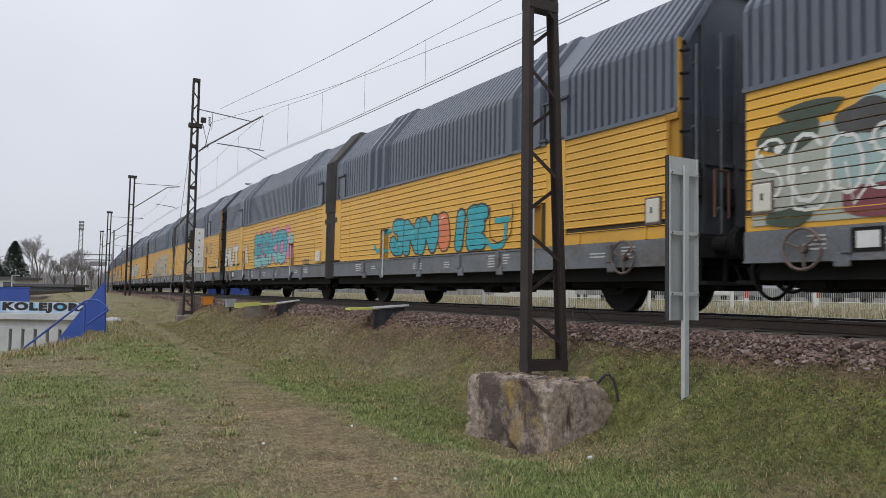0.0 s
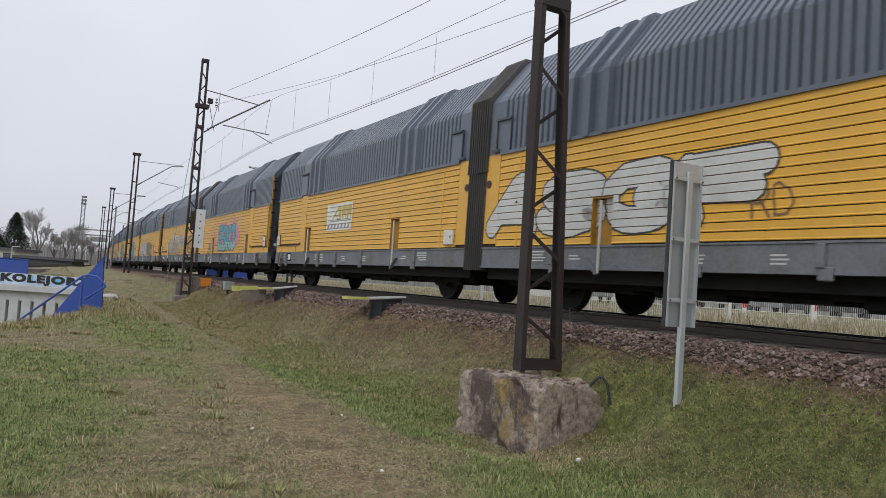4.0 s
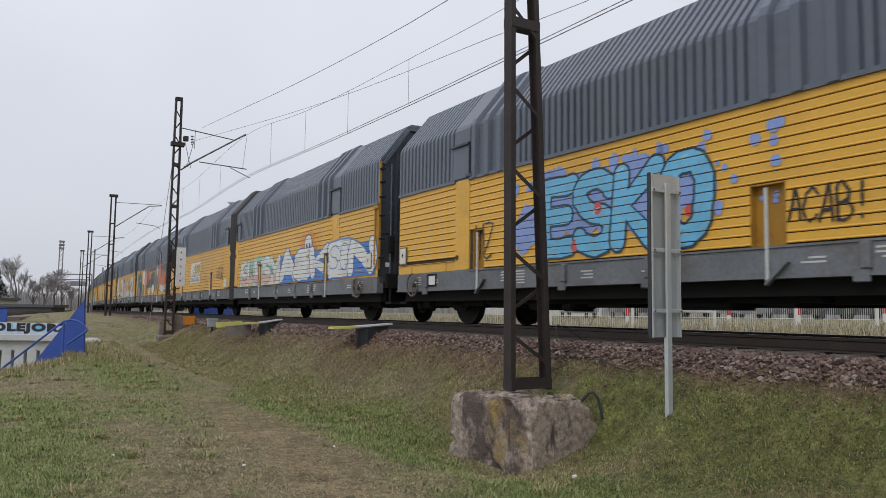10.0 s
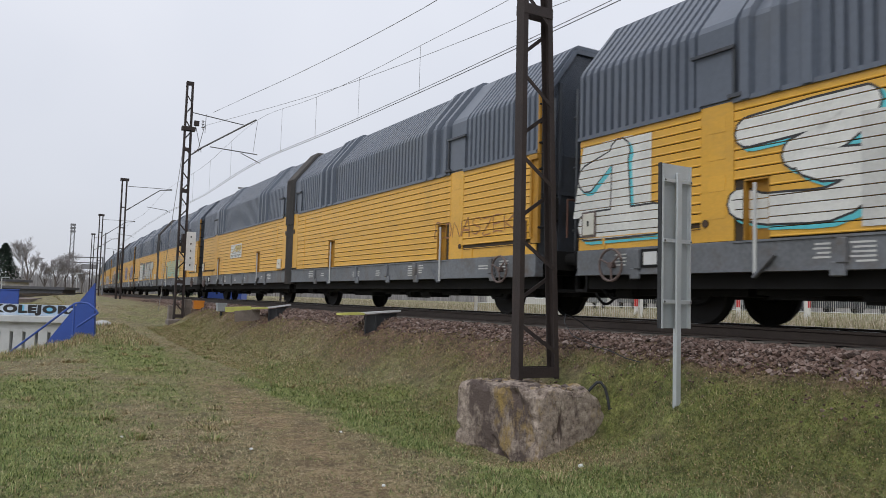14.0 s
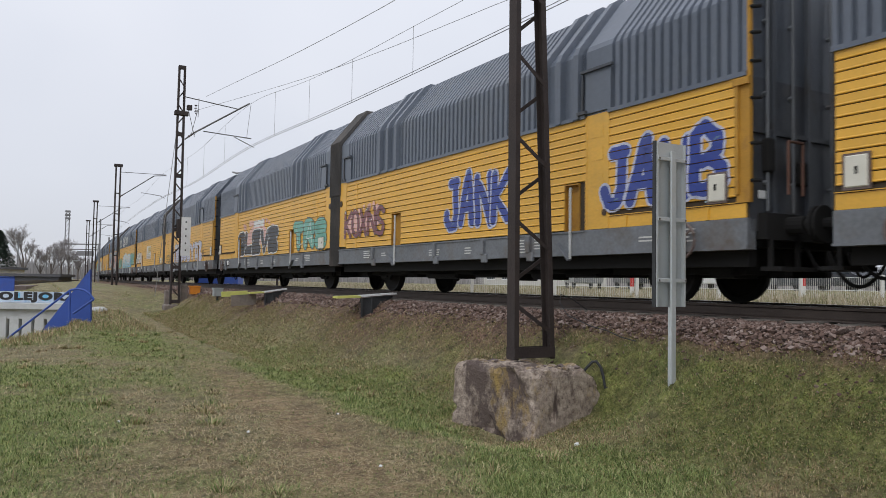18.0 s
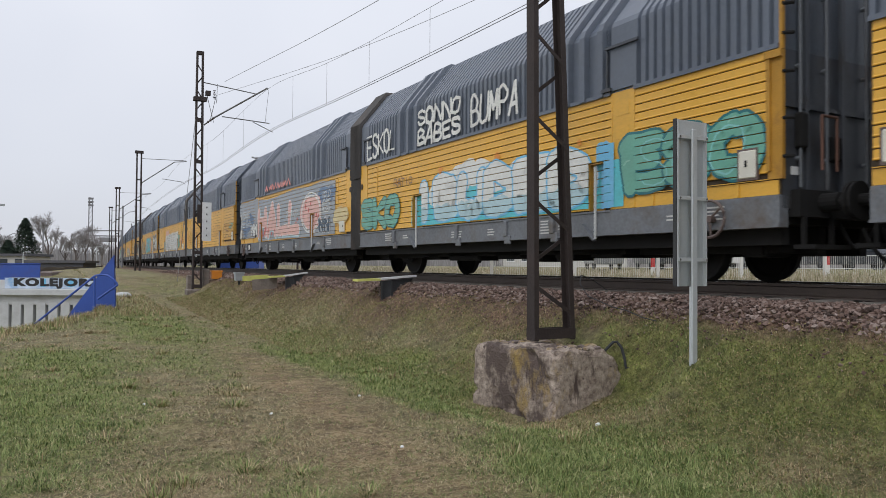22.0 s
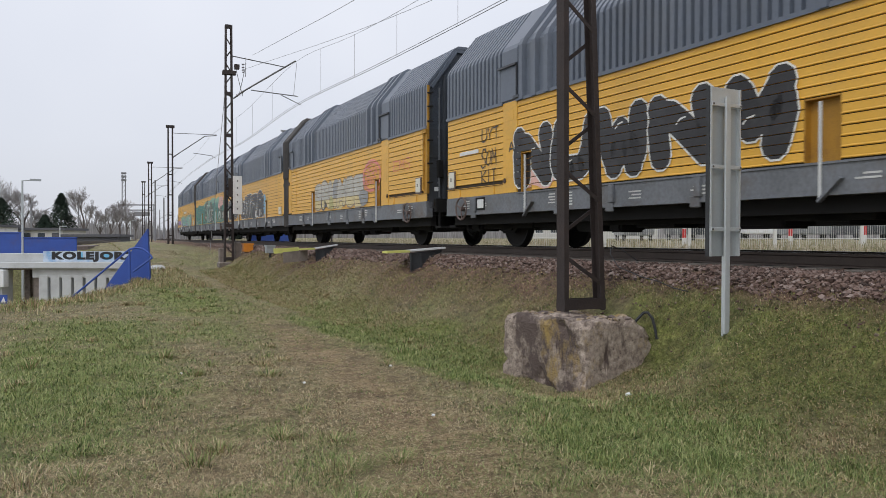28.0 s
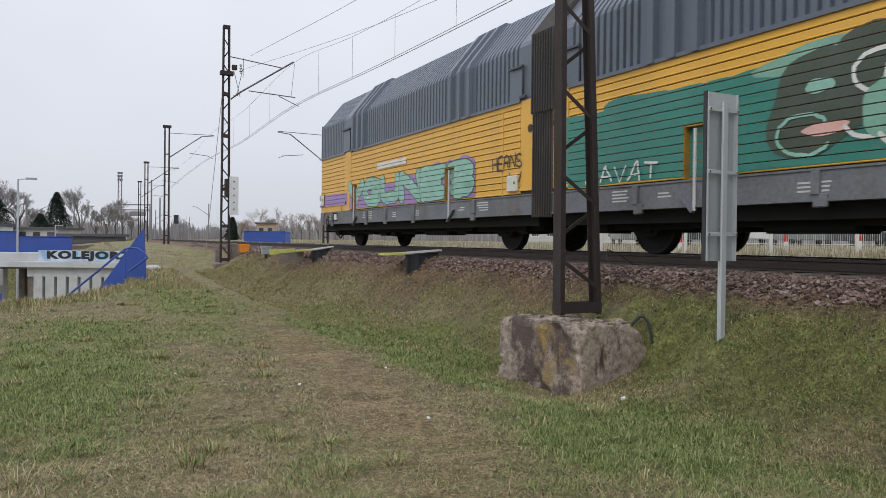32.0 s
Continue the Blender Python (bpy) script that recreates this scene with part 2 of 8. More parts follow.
# upper edge of the cutting: metres to the right, metres ahead
CUTTING = [(-40, 19.0), (-7, 20.0), (-1.4, 21.4), (0.1, 22.6), (1.1, 24.7), (2.2, 27.6), (3.0, 31.5), (3.4, 60.0)]


def along(x, y):
    """Metres along the track and to its side."""
    return math.atan2(y, X_TRACK + R_TRACK - x) * R_TRACK, math.hypot(y, X_TRACK + R_TRACK - x) - R_TRACK


def height(x, y):
    """The ground's height: the track's bank, the trodden path, and the cutting of the road that passes under the line."""
    s, u = along(x, y)
    z = lerp(u, BANK)
    if u > 1.5 and z < 1.25:
        z += (1.25 - z) * ease((s - 20) / 36)
    # the road cutting to the left
    k = ease((y - lerp(x, CUTTING)) / 2.6) * ease((46.0 - y) / 1.0)
    z -= 4.2 * k
    # washed-out hollows in front of the cable covers
    if 1.2 < u < 2.6:
        for s0 in (15.45, 22.95):
            z -= 0.42 * ease(1.3 - math.hypot((s - s0) / 0.6, (u - 1.85) / 0.45))
    # the hollow dug out beside the mast's block
    z -= (z - 0.08) * 0.95 * ease(1.7 - 1.1 * math.hypot((x - 6.08) / 0.66, (y - 6.92) / 0.62)) if z > 0.08 else 0
    # worn down in front of the mast's block
    z -= 0.10 * ease(1.35 - math.hypot((x - 5.55) / 0.8, (y - 7.15) / 0.8)) * ease((u - 2.9) / 0.5)
    z -= 0.11 * ease(1.6 - math.hypot((x - 5.3) / 0.55, (y - 8.1) / 0.8))
    fine = 1.0 if abs(u) > 1.9 else 0.3
    z += fine * (0.05 * noise.noise((x * 0.5, y * 0.5, 3.0)) + 0.025 * noise.noise((x * 1.9, y * 1.9, 9.0)))
    return z


# middle of the trodden path: metres ahead, metres to the right, half its width
PATHWAY = [(0, 1.9, 0.9), (4.5, 2.42, 0.75), (5.5, 2.75, 0.72), (6.5, 2.95, 0.72), (8.5, 3.3, 0.72), (10.7, 3.55, 0.62), (13, 3.68, 0.55), (16, 3.8, 0.5), (20.5, 4.3, 0.45), (26.5, 5.0, 0.45), (60, 4.6, 0.5)]
# patches of fresh grass: middle, half width across and along, strength
FRESH = [(4.75, 9.6, 0.55, 2.0, 1.3), (4.8, 13.6, 0.6, 3.2, 1.3), (0.7, 14.6, 1.5, 3.2, 0.95), (2.55, 14.2, 0.6, 2.6, 0.75), (5.3, 11.6, 1.0, 2.3, 1.1), (4.75, 8.3, 0.55, 1.2, 1.1), (2.9, 20.5, 0.9, 4.5, 0.8), (0.1, 10.6, 1.6, 4.6, 1.0), (-0.6, 8.2, 0.9, 1.6, 1.0), (4.6, 5.2, 1.2, 2.2, 1.2), (5.9, 5.2, 0.7, 0.9, 0.8), (5.3, 9.9, 0.7, 1.6, 1.0), (4.9, 12.8, 0.5, 2.6, 0.9), (5.6, 16.5, 0.8, 3.0, 0.6), (3.3, 22.0, 1.5, 7.0, 1.0), (1.9, 5.4, 0.45, 0.35, 0.8), (1.5, 6.9, 0.5, 0.3, 0.7), (1.0, 5.0, 0.35, 0.3, 0.7), (2.2, 5.2, 0.3, 0.2, 0.6), (6.6, 4.2, 0.6, 0.9, 0.7), (0.4, 15.5, 1.6, 2.2, 0.7)]


def cover(x, y):
    """How much bare soil, lush grass and stony slope lies at a place, each from 0 to 1."""
    s, u = along(x, y)
    mid, half = lerp(y, [(a, b) for a, b, _ in PATHWAY]), lerp(y, [(a, c) for a, _, c in PATHWAY])
    n1, n2, n3 = noise.noise((x * 0.45, y * 0.3, 1.0)), noise.noise((x * 1.3, y * 1.1, 5.0)), noise.noise((x * 3.1, y * 2.6, 8.0))
    soil = ease(1.05 - 0.75 * abs(x - mid) / half + 0.25 * n1 + 0.3 * n2 + 0.25 * n3)
    soil *= lerp(y, [(0, 1), (12, 1), (17, 0.5), (24, 0.3), (40, 0.3)])
    # a worn, drier strip left of the path
    soil = max(soil, 0.5 * ease(1.0 - abs(x - mid + 1.6) / 1.1 + 0.9 * n2 + 0.5 * n3) * lerp(y, [(0, 1), (8, 0.9), (11, 0.4), (20, 0.2)]))
    lush = 0.55 * ease(0.1 + 1.3 * n1 + 0.7 * n2)
    for px, py, wx, wy, much in FRESH:
        d = math.hypot((x - px) / wx, (y - py) / wy)
        if d < 2:
            lush = max(lush, much * ease(1.25 - d * 0.9 + 0.35 * n2 + 0.3 * n3))
    lush = min(1.0, lush) * (1 - 0.75 * soil)
    stony = ease((3.2 + 0.5 * n1 - u) / 1.0) if u > 0 else ease((2.6 + u) / 0.6)
    moss = ease(0.4 + 1.5 * noise.noise((x * 0.8, y * 0.8, 7.0)) + 0.6 * n3)
    if s > 9:
        moss *= lerp(s, [(9, 1.0), (11, 0.45), (15, 0.25), (24, 0.3), (40, 0.4)])
    if s < 8:
        moss = max(moss, ease(1.3 - math.hypot((u - 2.75) / 0.85, (s - 5.0) / 2.4) + 0.4 * n2))
    lush = max(lush * (1 - stony), 0.85 * moss * ease((u - (1.9 if s < 9 else 2.15)) / 0.45) * ease((4.2 - u) / 0.6))
    return soil * (1 - stony), lush, stony


def steps(*runs):
    out = []
    for a, b, d in runs:
        n = max(1, round((b - a) / d))
        out += [a + (b - a) * k / n for k in range(n)]
    return out + [runs[-1][1]]


def ground_material():
    m = bpy.data.materials.new("grass_soil_and_stones")
    m.use_nodes = True
    n, l = m.node_tree.nodes, m.node_tree.links
    b = n["Principled BSDF"]
    b.inputs["Roughness"].default_value = 0.95
    at, split, co = n.new("ShaderNodeAttribute"), n.new("ShaderNodeSeparateColor"), n.new("ShaderNodeTexCoord")
    at.attribute_name = "cover"
    l.new(at.outputs["Color"], split.inputs[0])

    def tex(scale, detail=5, rough=0.65):
        t = n.new("ShaderNodeTexNoise")
        t.inputs["Scale"].default_value, t.inputs["Detail"].default_value, t.inputs["Roughness"].default_value = scale, detail, rough
        l.new(co.outputs["Object"], t.inputs["Vector"])
        return t.outputs["Fac"]

    def ramp(fac, stops):
        r = n.new("ShaderNodeValToRGB")
        while len(r.color_ramp.elements) < len(stops):
            r.color_ramp.elements.new(0.5)
        for e, (p, c) in zip(r.color_ramp.elements, stops):
            e.position, e.color = p, (*c, 1)
        l.new(fac, r.inputs["Fac"])
        return r.outputs["Color"]

    def mixed(fac, a, c):
        x = n.new("ShaderNodeMix")
        x.data_type = "RGBA"
        l.new(fac, x.inputs[0])
        l.new(a, x.inputs[6])
        l.new(c, x.inputs[7])
        return x.outputs[2]

    def edged(fac, scale):
        """The mask with a ragged edge."""
        a = n.new("ShaderNodeMath")
        a.operation = "MULTIPLY_ADD"
        a.inputs[1].default_value, a.inputs[2].default_value = 1.2, -0.6
        l.new(tex(scale), a.inputs[0])
        s = n.new("ShaderNodeMath")
        s.operation, s.use_clamp = "ADD", True
        l.new(fac, s.inputs[0])
        l.new(a.outputs[0], s.inputs[1])
        return s.outputs[0]

    grass = ramp(tex(24, 8, 0.85), [(0.36, (0.075, 0.064, 0.030)), (0.5, (0.225, 0.2, 0.10)), (0.64, (0.42, 0.37, 0.225))])
    soil = ramp(tex(28, 8, 0.85), [(0.36, (0.11, 0.068, 0.036)), (0.5, (0.30, 0.205, 0.112)), (0.64, (0.49, 0.375, 0.23))])
    lush = ramp(tex(26, 8, 0.85), [(0.36, (0.055, 0.068, 0.016)), (0.5, (0.185, 0.205, 0.052)), (0.64, (0.34, 0.35, 0.115))])
    stony = ramp(tex(20, 8, 0.85), [(0.36, (0.045, 0.03, 0.022)), (0.5, (0.172, 0.102, 0.07)), (0.64, (0.34, 0.23, 0.165))])
    c = mixed(edged(split.outputs[0], 4), grass, soil)
    c = mixed(edged(split.outputs[2], 5), c, stony)
    c = mixed(edged(split.outputs[1], 3), c, lush)
    # broader light and dark blotches of trodden and matted growth
    for scale, low, high in ((1.7, 0.72, 1.22), (7.0, 0.62, 1.38)):
        level, mul = n.new("ShaderNodeMapRange"), n.new("ShaderNodeMix")
        level.inputs["From Min"].default_value, level.inputs["From Max"].default_value = 0.32, 0.68
        level.inputs["To Min"].default_value, level.inputs["To Max"].default_value = low, high
        l.new(tex(scale, 4, 0.6), level.inputs["Value"])
        mul.data_type, mul.blend_type = "RGBA", "MULTIPLY"
        mul.inputs[0].default_value = 1.0
        l.new(c, mul.inputs[6])
        l.new(level.outputs[0], mul.inputs[7])
        c = mul.outputs[2]
    l.new(c, b.inputs["Base Color"])
    bp = n.new("ShaderNodeBump")
    bp.inputs["Strength"].default_value, bp.inputs["Distance"].default_value = 0.9, 0.05
    l.new(tex(40, 6, 0.8), bp.inputs["Height"])
    l.new(bp.outputs["Normal"], b.inputs["Normal"])
    return m


M_GROUND = ground_material()
xs = steps((-900, -60, 60), (-60, -10, 4), (-10, 4, 0.25), (4, 8.5, 0.125), (8.5, 11, 0.25), (11, 60, 3), (60, 900, 60))
ys = steps((-300, -10, 30), (-10, 0, 1), (0, 5, 0.25), (5, 10, 0.125), (10, 30, 0.25), (30, 60, 1.0), (60, 120, 3), (120, 1500, 60))
verts = [(x, y, height(x, y)) for y in ys for x in xs]
w = len(xs)
faces = [(j * w + k, j * w + k + 1, (j + 1) * w + k + 1, (j + 1) * w + k) for j in range(len(ys) - 1) for k in range(w - 1)]
me = bpy.data.meshes.new("ground")
me.from_pydata(verts, [], faces)
layer = me.color_attributes.new("cover", "FLOAT_COLOR", "POINT")
layer.data.foreach_set("color", np.array([(*cover(x, y), 1.0) for x, y, _ in verts], dtype=np.float32).ravel())
me.polygons.foreach_set("use_smooth", [True] * len(faces))
me.materials.append(M_GROUND)
ground = tagged(new("ground", me), "rough grass with a trodden brown path and a stony bank", "ground", kind="structure")

# ---- track ----
for u in (0.7535, -0.7535):
    bm, top = bmesh.new(), bmesh.new()
    prof = [(-0.075, -0.172), (0.075, -0.172), (0.07, -0.155), (0.012, -0.14), (0.012, -0.045), (0.036, -0.035), (0.036, -0.004), (-0.036, -0.004), (-0.036, -0.035), (-0.012, -0.045), (-0.012, -0.14), (-0.07, -0.155)]
    prev = None
    for s in steps((-60, 120, 3), (120, 400, 10)):
        ring = [bm.verts.new(spot(s, u + a, RAIL_Z + b)) for a, b in prof]
        head = [top.verts.new(spot(s, u + a, RAIL_Z + b)) for a, b in ((-0.033, -0.003), (-0.025, 0.0), (0.025, 0.0), (0.033, -0.003))]
        if prev:
            for k in range(len(prof)):
                bm.faces.new((prev[0][k], prev[0][(k + 1) % len(prof)], ring[(k + 1) % len(prof)], ring[k]))
            for k in range(3):
                top.faces.new((prev[1][k], prev[1][k + 1], head[k + 1], head[k]))
        prev = (ring, head)
    rail = tagged(part("rail", bm, M_RAIL), "rust-brown steel rail on sleepers", "rail", "rails of the track", "structure")
    part("rail_head", top, M_RAILTOP, rail, "bright worn running surface")

bm = bmesh.new()
box(bm, -1.3, 1.3, -0.13, 0.13, -0.12, 0.05)
bevel(bm, 0.015)
sleeper = tagged(part("sleeper", bm, M_SLEEPER), "weathered sleeper bedded in brown ballast", "sleeper", "sleepers of the track")
sleeper.matrix_world = by_track(-6.0, 0, 1.328)
for k in range(1, 110):
    copy_thing(sleeper, by_track(-6.0 + 0.6 * k, 0, 1.328))


def scatter(name, label, cat, verts, faces, mat):
    me = bpy.data.meshes.new(name)
    nv, nf = len(verts), len(faces)
    me.from_pydata(verts, [], faces)
    me.materials.append(mat)
    return tagged(new(name, me), label, cat, kind="stuff")


def tinted(name, stops, rough=0.9, alike=0.0):
    """A material whose colour differs from piece to piece of one mesh."""
    m = bpy.data.materials.new(name)
    m.use_nodes = True
    n, l = m.node_tree.nodes, m.node_tree.links
    b, geo, r = n["Principled BSDF"], n.new("ShaderNodeNewGeometry"), n.new("ShaderNodeValToRGB")
    b.inputs["Roughness"].default_value = rough
    while len(r.color_ramp.elements) < len(stops):
        r.color_ramp.elements.new(0.5)
    for e, (p, c) in zip(r.color_ramp.elements, stops):
        e.position, e.color = p, (*c, 1)
    l.new(geo.outputs["Random Per Island"], r.inputs["Fac"])
    l.new(r.outputs["Color"], b.inputs["Base Color"])
    return m


# ballast: broken stones on the shoulders and between the rails
rnd = random.Random(11)
verts, faces = [], []
for k in range(30000):
    s = 1.5 + 50 * rnd.random() ** 1.7
    u = rnd.choice((rnd.uniform(0.85, 2.0), rnd.uniform(1.2, 2.05), rnd.uniform(1.4, 2.1), rnd.uniform(1.6, 3.0), rnd.uniform(-2.2, 0.7)))
    if u > 2.05 and rnd.random() < 0.45 + 0.8 * (u - 2.05):
        continue
    r = rnd.uniform(0.016, 0.042) * (1.0 if s < 20 else 1.5) * (0.65 if u > 2.1 else 1.0)
    p = spot(s, u, 0)
    c = Vector((p.x, p.y, height(p.x, p.y) + 0.3 * r))
    q = Euler((rnd.uniform(-0.6, 0.6), rnd.uniform(-0.6, 0.6), rnd.uniform(0, 6))).to_matrix()
    base = len(verts)
    for d in ((1, 0.2, 0), (-1, -0.3, 0.1), (0.3, 0.9, 0), (-0.2, -0.9, 0), (0.3, 0.2, 0.75), (0, 0, -0.7), (-0.5, 0.4, 0.55)):
        verts.append(c + q @ Vector(d) * (r * rnd.uniform(0.75, 1.35)))
    for f in ((0, 2, 4), (4, 2, 6), (2, 1, 6), (1, 3, 6), (6, 3, 4), (3, 0, 4), (2, 0, 5), (1, 2, 5), (3, 1, 5), (0, 3, 5)):
        faces.append(tuple(base + i for i in f))
M_BALLAST = tinted("ballast_stones", [(0.0, (0.05, 0.034, 0.028)), (0.35, (0.14, 0.088, 0.07)), (0.75, (0.215, 0.15, 0.125)), (1.0, (0.32, 0.255, 0.225))])
scatter("ballast", "broken red-brown and grey ballast stones along the track", "ballast", verts, faces, M_BALLAST)


# ---- the train: twin car-transport wagons, each of two units joined by rubber bellows ----
UNIT, SIDE, HALF = 13.5, 1.5, 6.75
EAVE, CROWN, CROWN_X = 3.86, 4.82, 0.72
SILL_LOW, SILL_TOP, END_SILL, YELLOW_TOP = 0.67, 1.06, 1.24, 2.79
ROWS = 14
PITCH = (YELLOW_TOP - SILL_TOP) / ROWS
GROOVE = 0.013
# distances from the bellows joint along a unit
PANEL_A, PANEL_B, DOOR_A, DOOR_B, HATCH_A, HATCH_B, PILLAR_A, PILLAR_B, END = 0.31, 0.74, 3.38, 3.85, 9.56, 9.92, 10.06, 10.57, 12.97
DOOR_TOP = SILL_TOP + 6 * PITCH
SECTION = [(-SIDE, YELLOW_TOP), (-SIDE, EAVE - 0.05), (-SIDE + 0.04, EAVE + 0.04), (-CROWN_X - 0.06, CROWN - 0.07), (-CROWN_X + 0.06, CROWN), (CROWN_X - 0.06, CROWN), (CROWN_X + 0.06, CROWN - 0.07), (SIDE - 0.04, EAVE + 0.04), (SIDE, EAVE - 0.05), (SIDE, YELLOW_TOP)]
OUT = [(-1, 0), (-1, 0), (-0.85, 0.53), (-0.7, 0.7), (-0.2, 0.98), (0.2, 0.98), (0.7, 0.7), (0.85, 0.53), (1, 0), (1, 0)]
slat_meshes = {}


def slat_mesh(length, high):
    """A board with a rounded lower lip; alike boards share one mesh."""
    key = (round(length, 3), round(high, 3))
    if key not in slat_meshes:
        bm = bmesh.new()
        prof = [(0.03, 0), (-0.004, 0), (-0.008, 0.01), (0.0, 0.026), (0.0, high), (0.03, high)]
        a = [bm.verts.new((x, -length / 2, z)) for x, z in prof]
        b = [bm.verts.new((x, length / 2, z)) for x, z in prof]
        for k in range(6):
            bm.faces.new((a[k], a[(k + 1) % 6], b[(k + 1) % 6], b[k]))
        bm.faces.new(a)
        bm.faces.new(b)
        slat_meshes[key] = mesh_of("slat", bm, M_YELLOW)
    return slat_meshes[key]


def corrugated(ys, lift):
    """The hood: the roof section swept along y, pushed out by lift at each station."""
    bm = bmesh.new()
    prev = None
    for y, h in zip(ys, lift):
        ring = [bm.verts.new((x + ox * h, y, z + oz * h)) for k, ((x, z), (ox, oz)) in enumerate(zip(SECTION, OUT))]
        if prev:
            for k in range(len(SECTION) - 1):
                bm.faces.new((prev[k], prev[k + 1], ring[k + 1], ring[k]))
        else:
            bm.faces.new(ring)
        prev = ring
    bm.faces.new(prev)
    return bm


def ring_wheel(bm, c, r, tube_r, axis="x", seg=18):
    """A thin ring, as of a hand wheel or hose, round c."""
    pts = [Vector(c) + (Vector((0, math.cos(a), math.sin(a))) if axis == "x" else Vector((math.cos(a), 0, math.sin(a)))) * r for a in [k * math.tau / seg for k in range(seg)]]
    swept(bm, pts + pts[:2], tube_r, 6)


def lathe_x(bm, prof, y, z, seg=28):
    """Turns a profile of (x, radius) round the axis along x."""
    prev = None
    for x, r in prof:
        ring = [bm.verts.new((x, y + r * math.cos(k * math.tau / seg), z + r * math.sin(k * math.tau / seg))) for k in range(seg)]
        if prev:
            for k in range(seg):
                bm.faces.new((prev[k], prev[(k + 1) % seg], ring[(k + 1) % seg], ring[k]))
        else:
            bm.faces.new(ring[::-1])
        prev = ring
    bm.faces.new(prev)


WHEEL_R = 0.46
bm = bmesh.new()
for k in (-1, 1):
    tread = [(k * 0.80, 0.40), (k * 0.82, WHEEL_R - 0.01), (k * 0.82, WHEEL_R), (k * 0.71, WHEEL_R + 0.002), (k * 0.69, WHEEL_R + 0.028), (k * 0.68, WHEEL_R + 0.02), (k * 0.68, 0.40), (k * 0.73, 0.36), (k * 0.74, 0.14), (k * 0.68, 0.11)]
    lathe_x(bm, tread, 0, 0)
    for j in range(6):
        a = j * math.tau / 6
        bar(bm, (k * 0.765, 0.16 * math.cos(a), 0.16 * math.sin(a)), (k * 0.765, 0.36 * math.cos(a), 0.36 * math.sin(a)), 0.05, 0.02, (1, 0, 0))
lathe_x(bm, [(-0.98, 0.06), (-0.98, 0.07), (-0.7, 0.08), (0.7, 0.08), (0.98, 0.07), (0.98, 0.06)], 0, 0, 14)
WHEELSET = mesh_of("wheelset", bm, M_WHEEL)


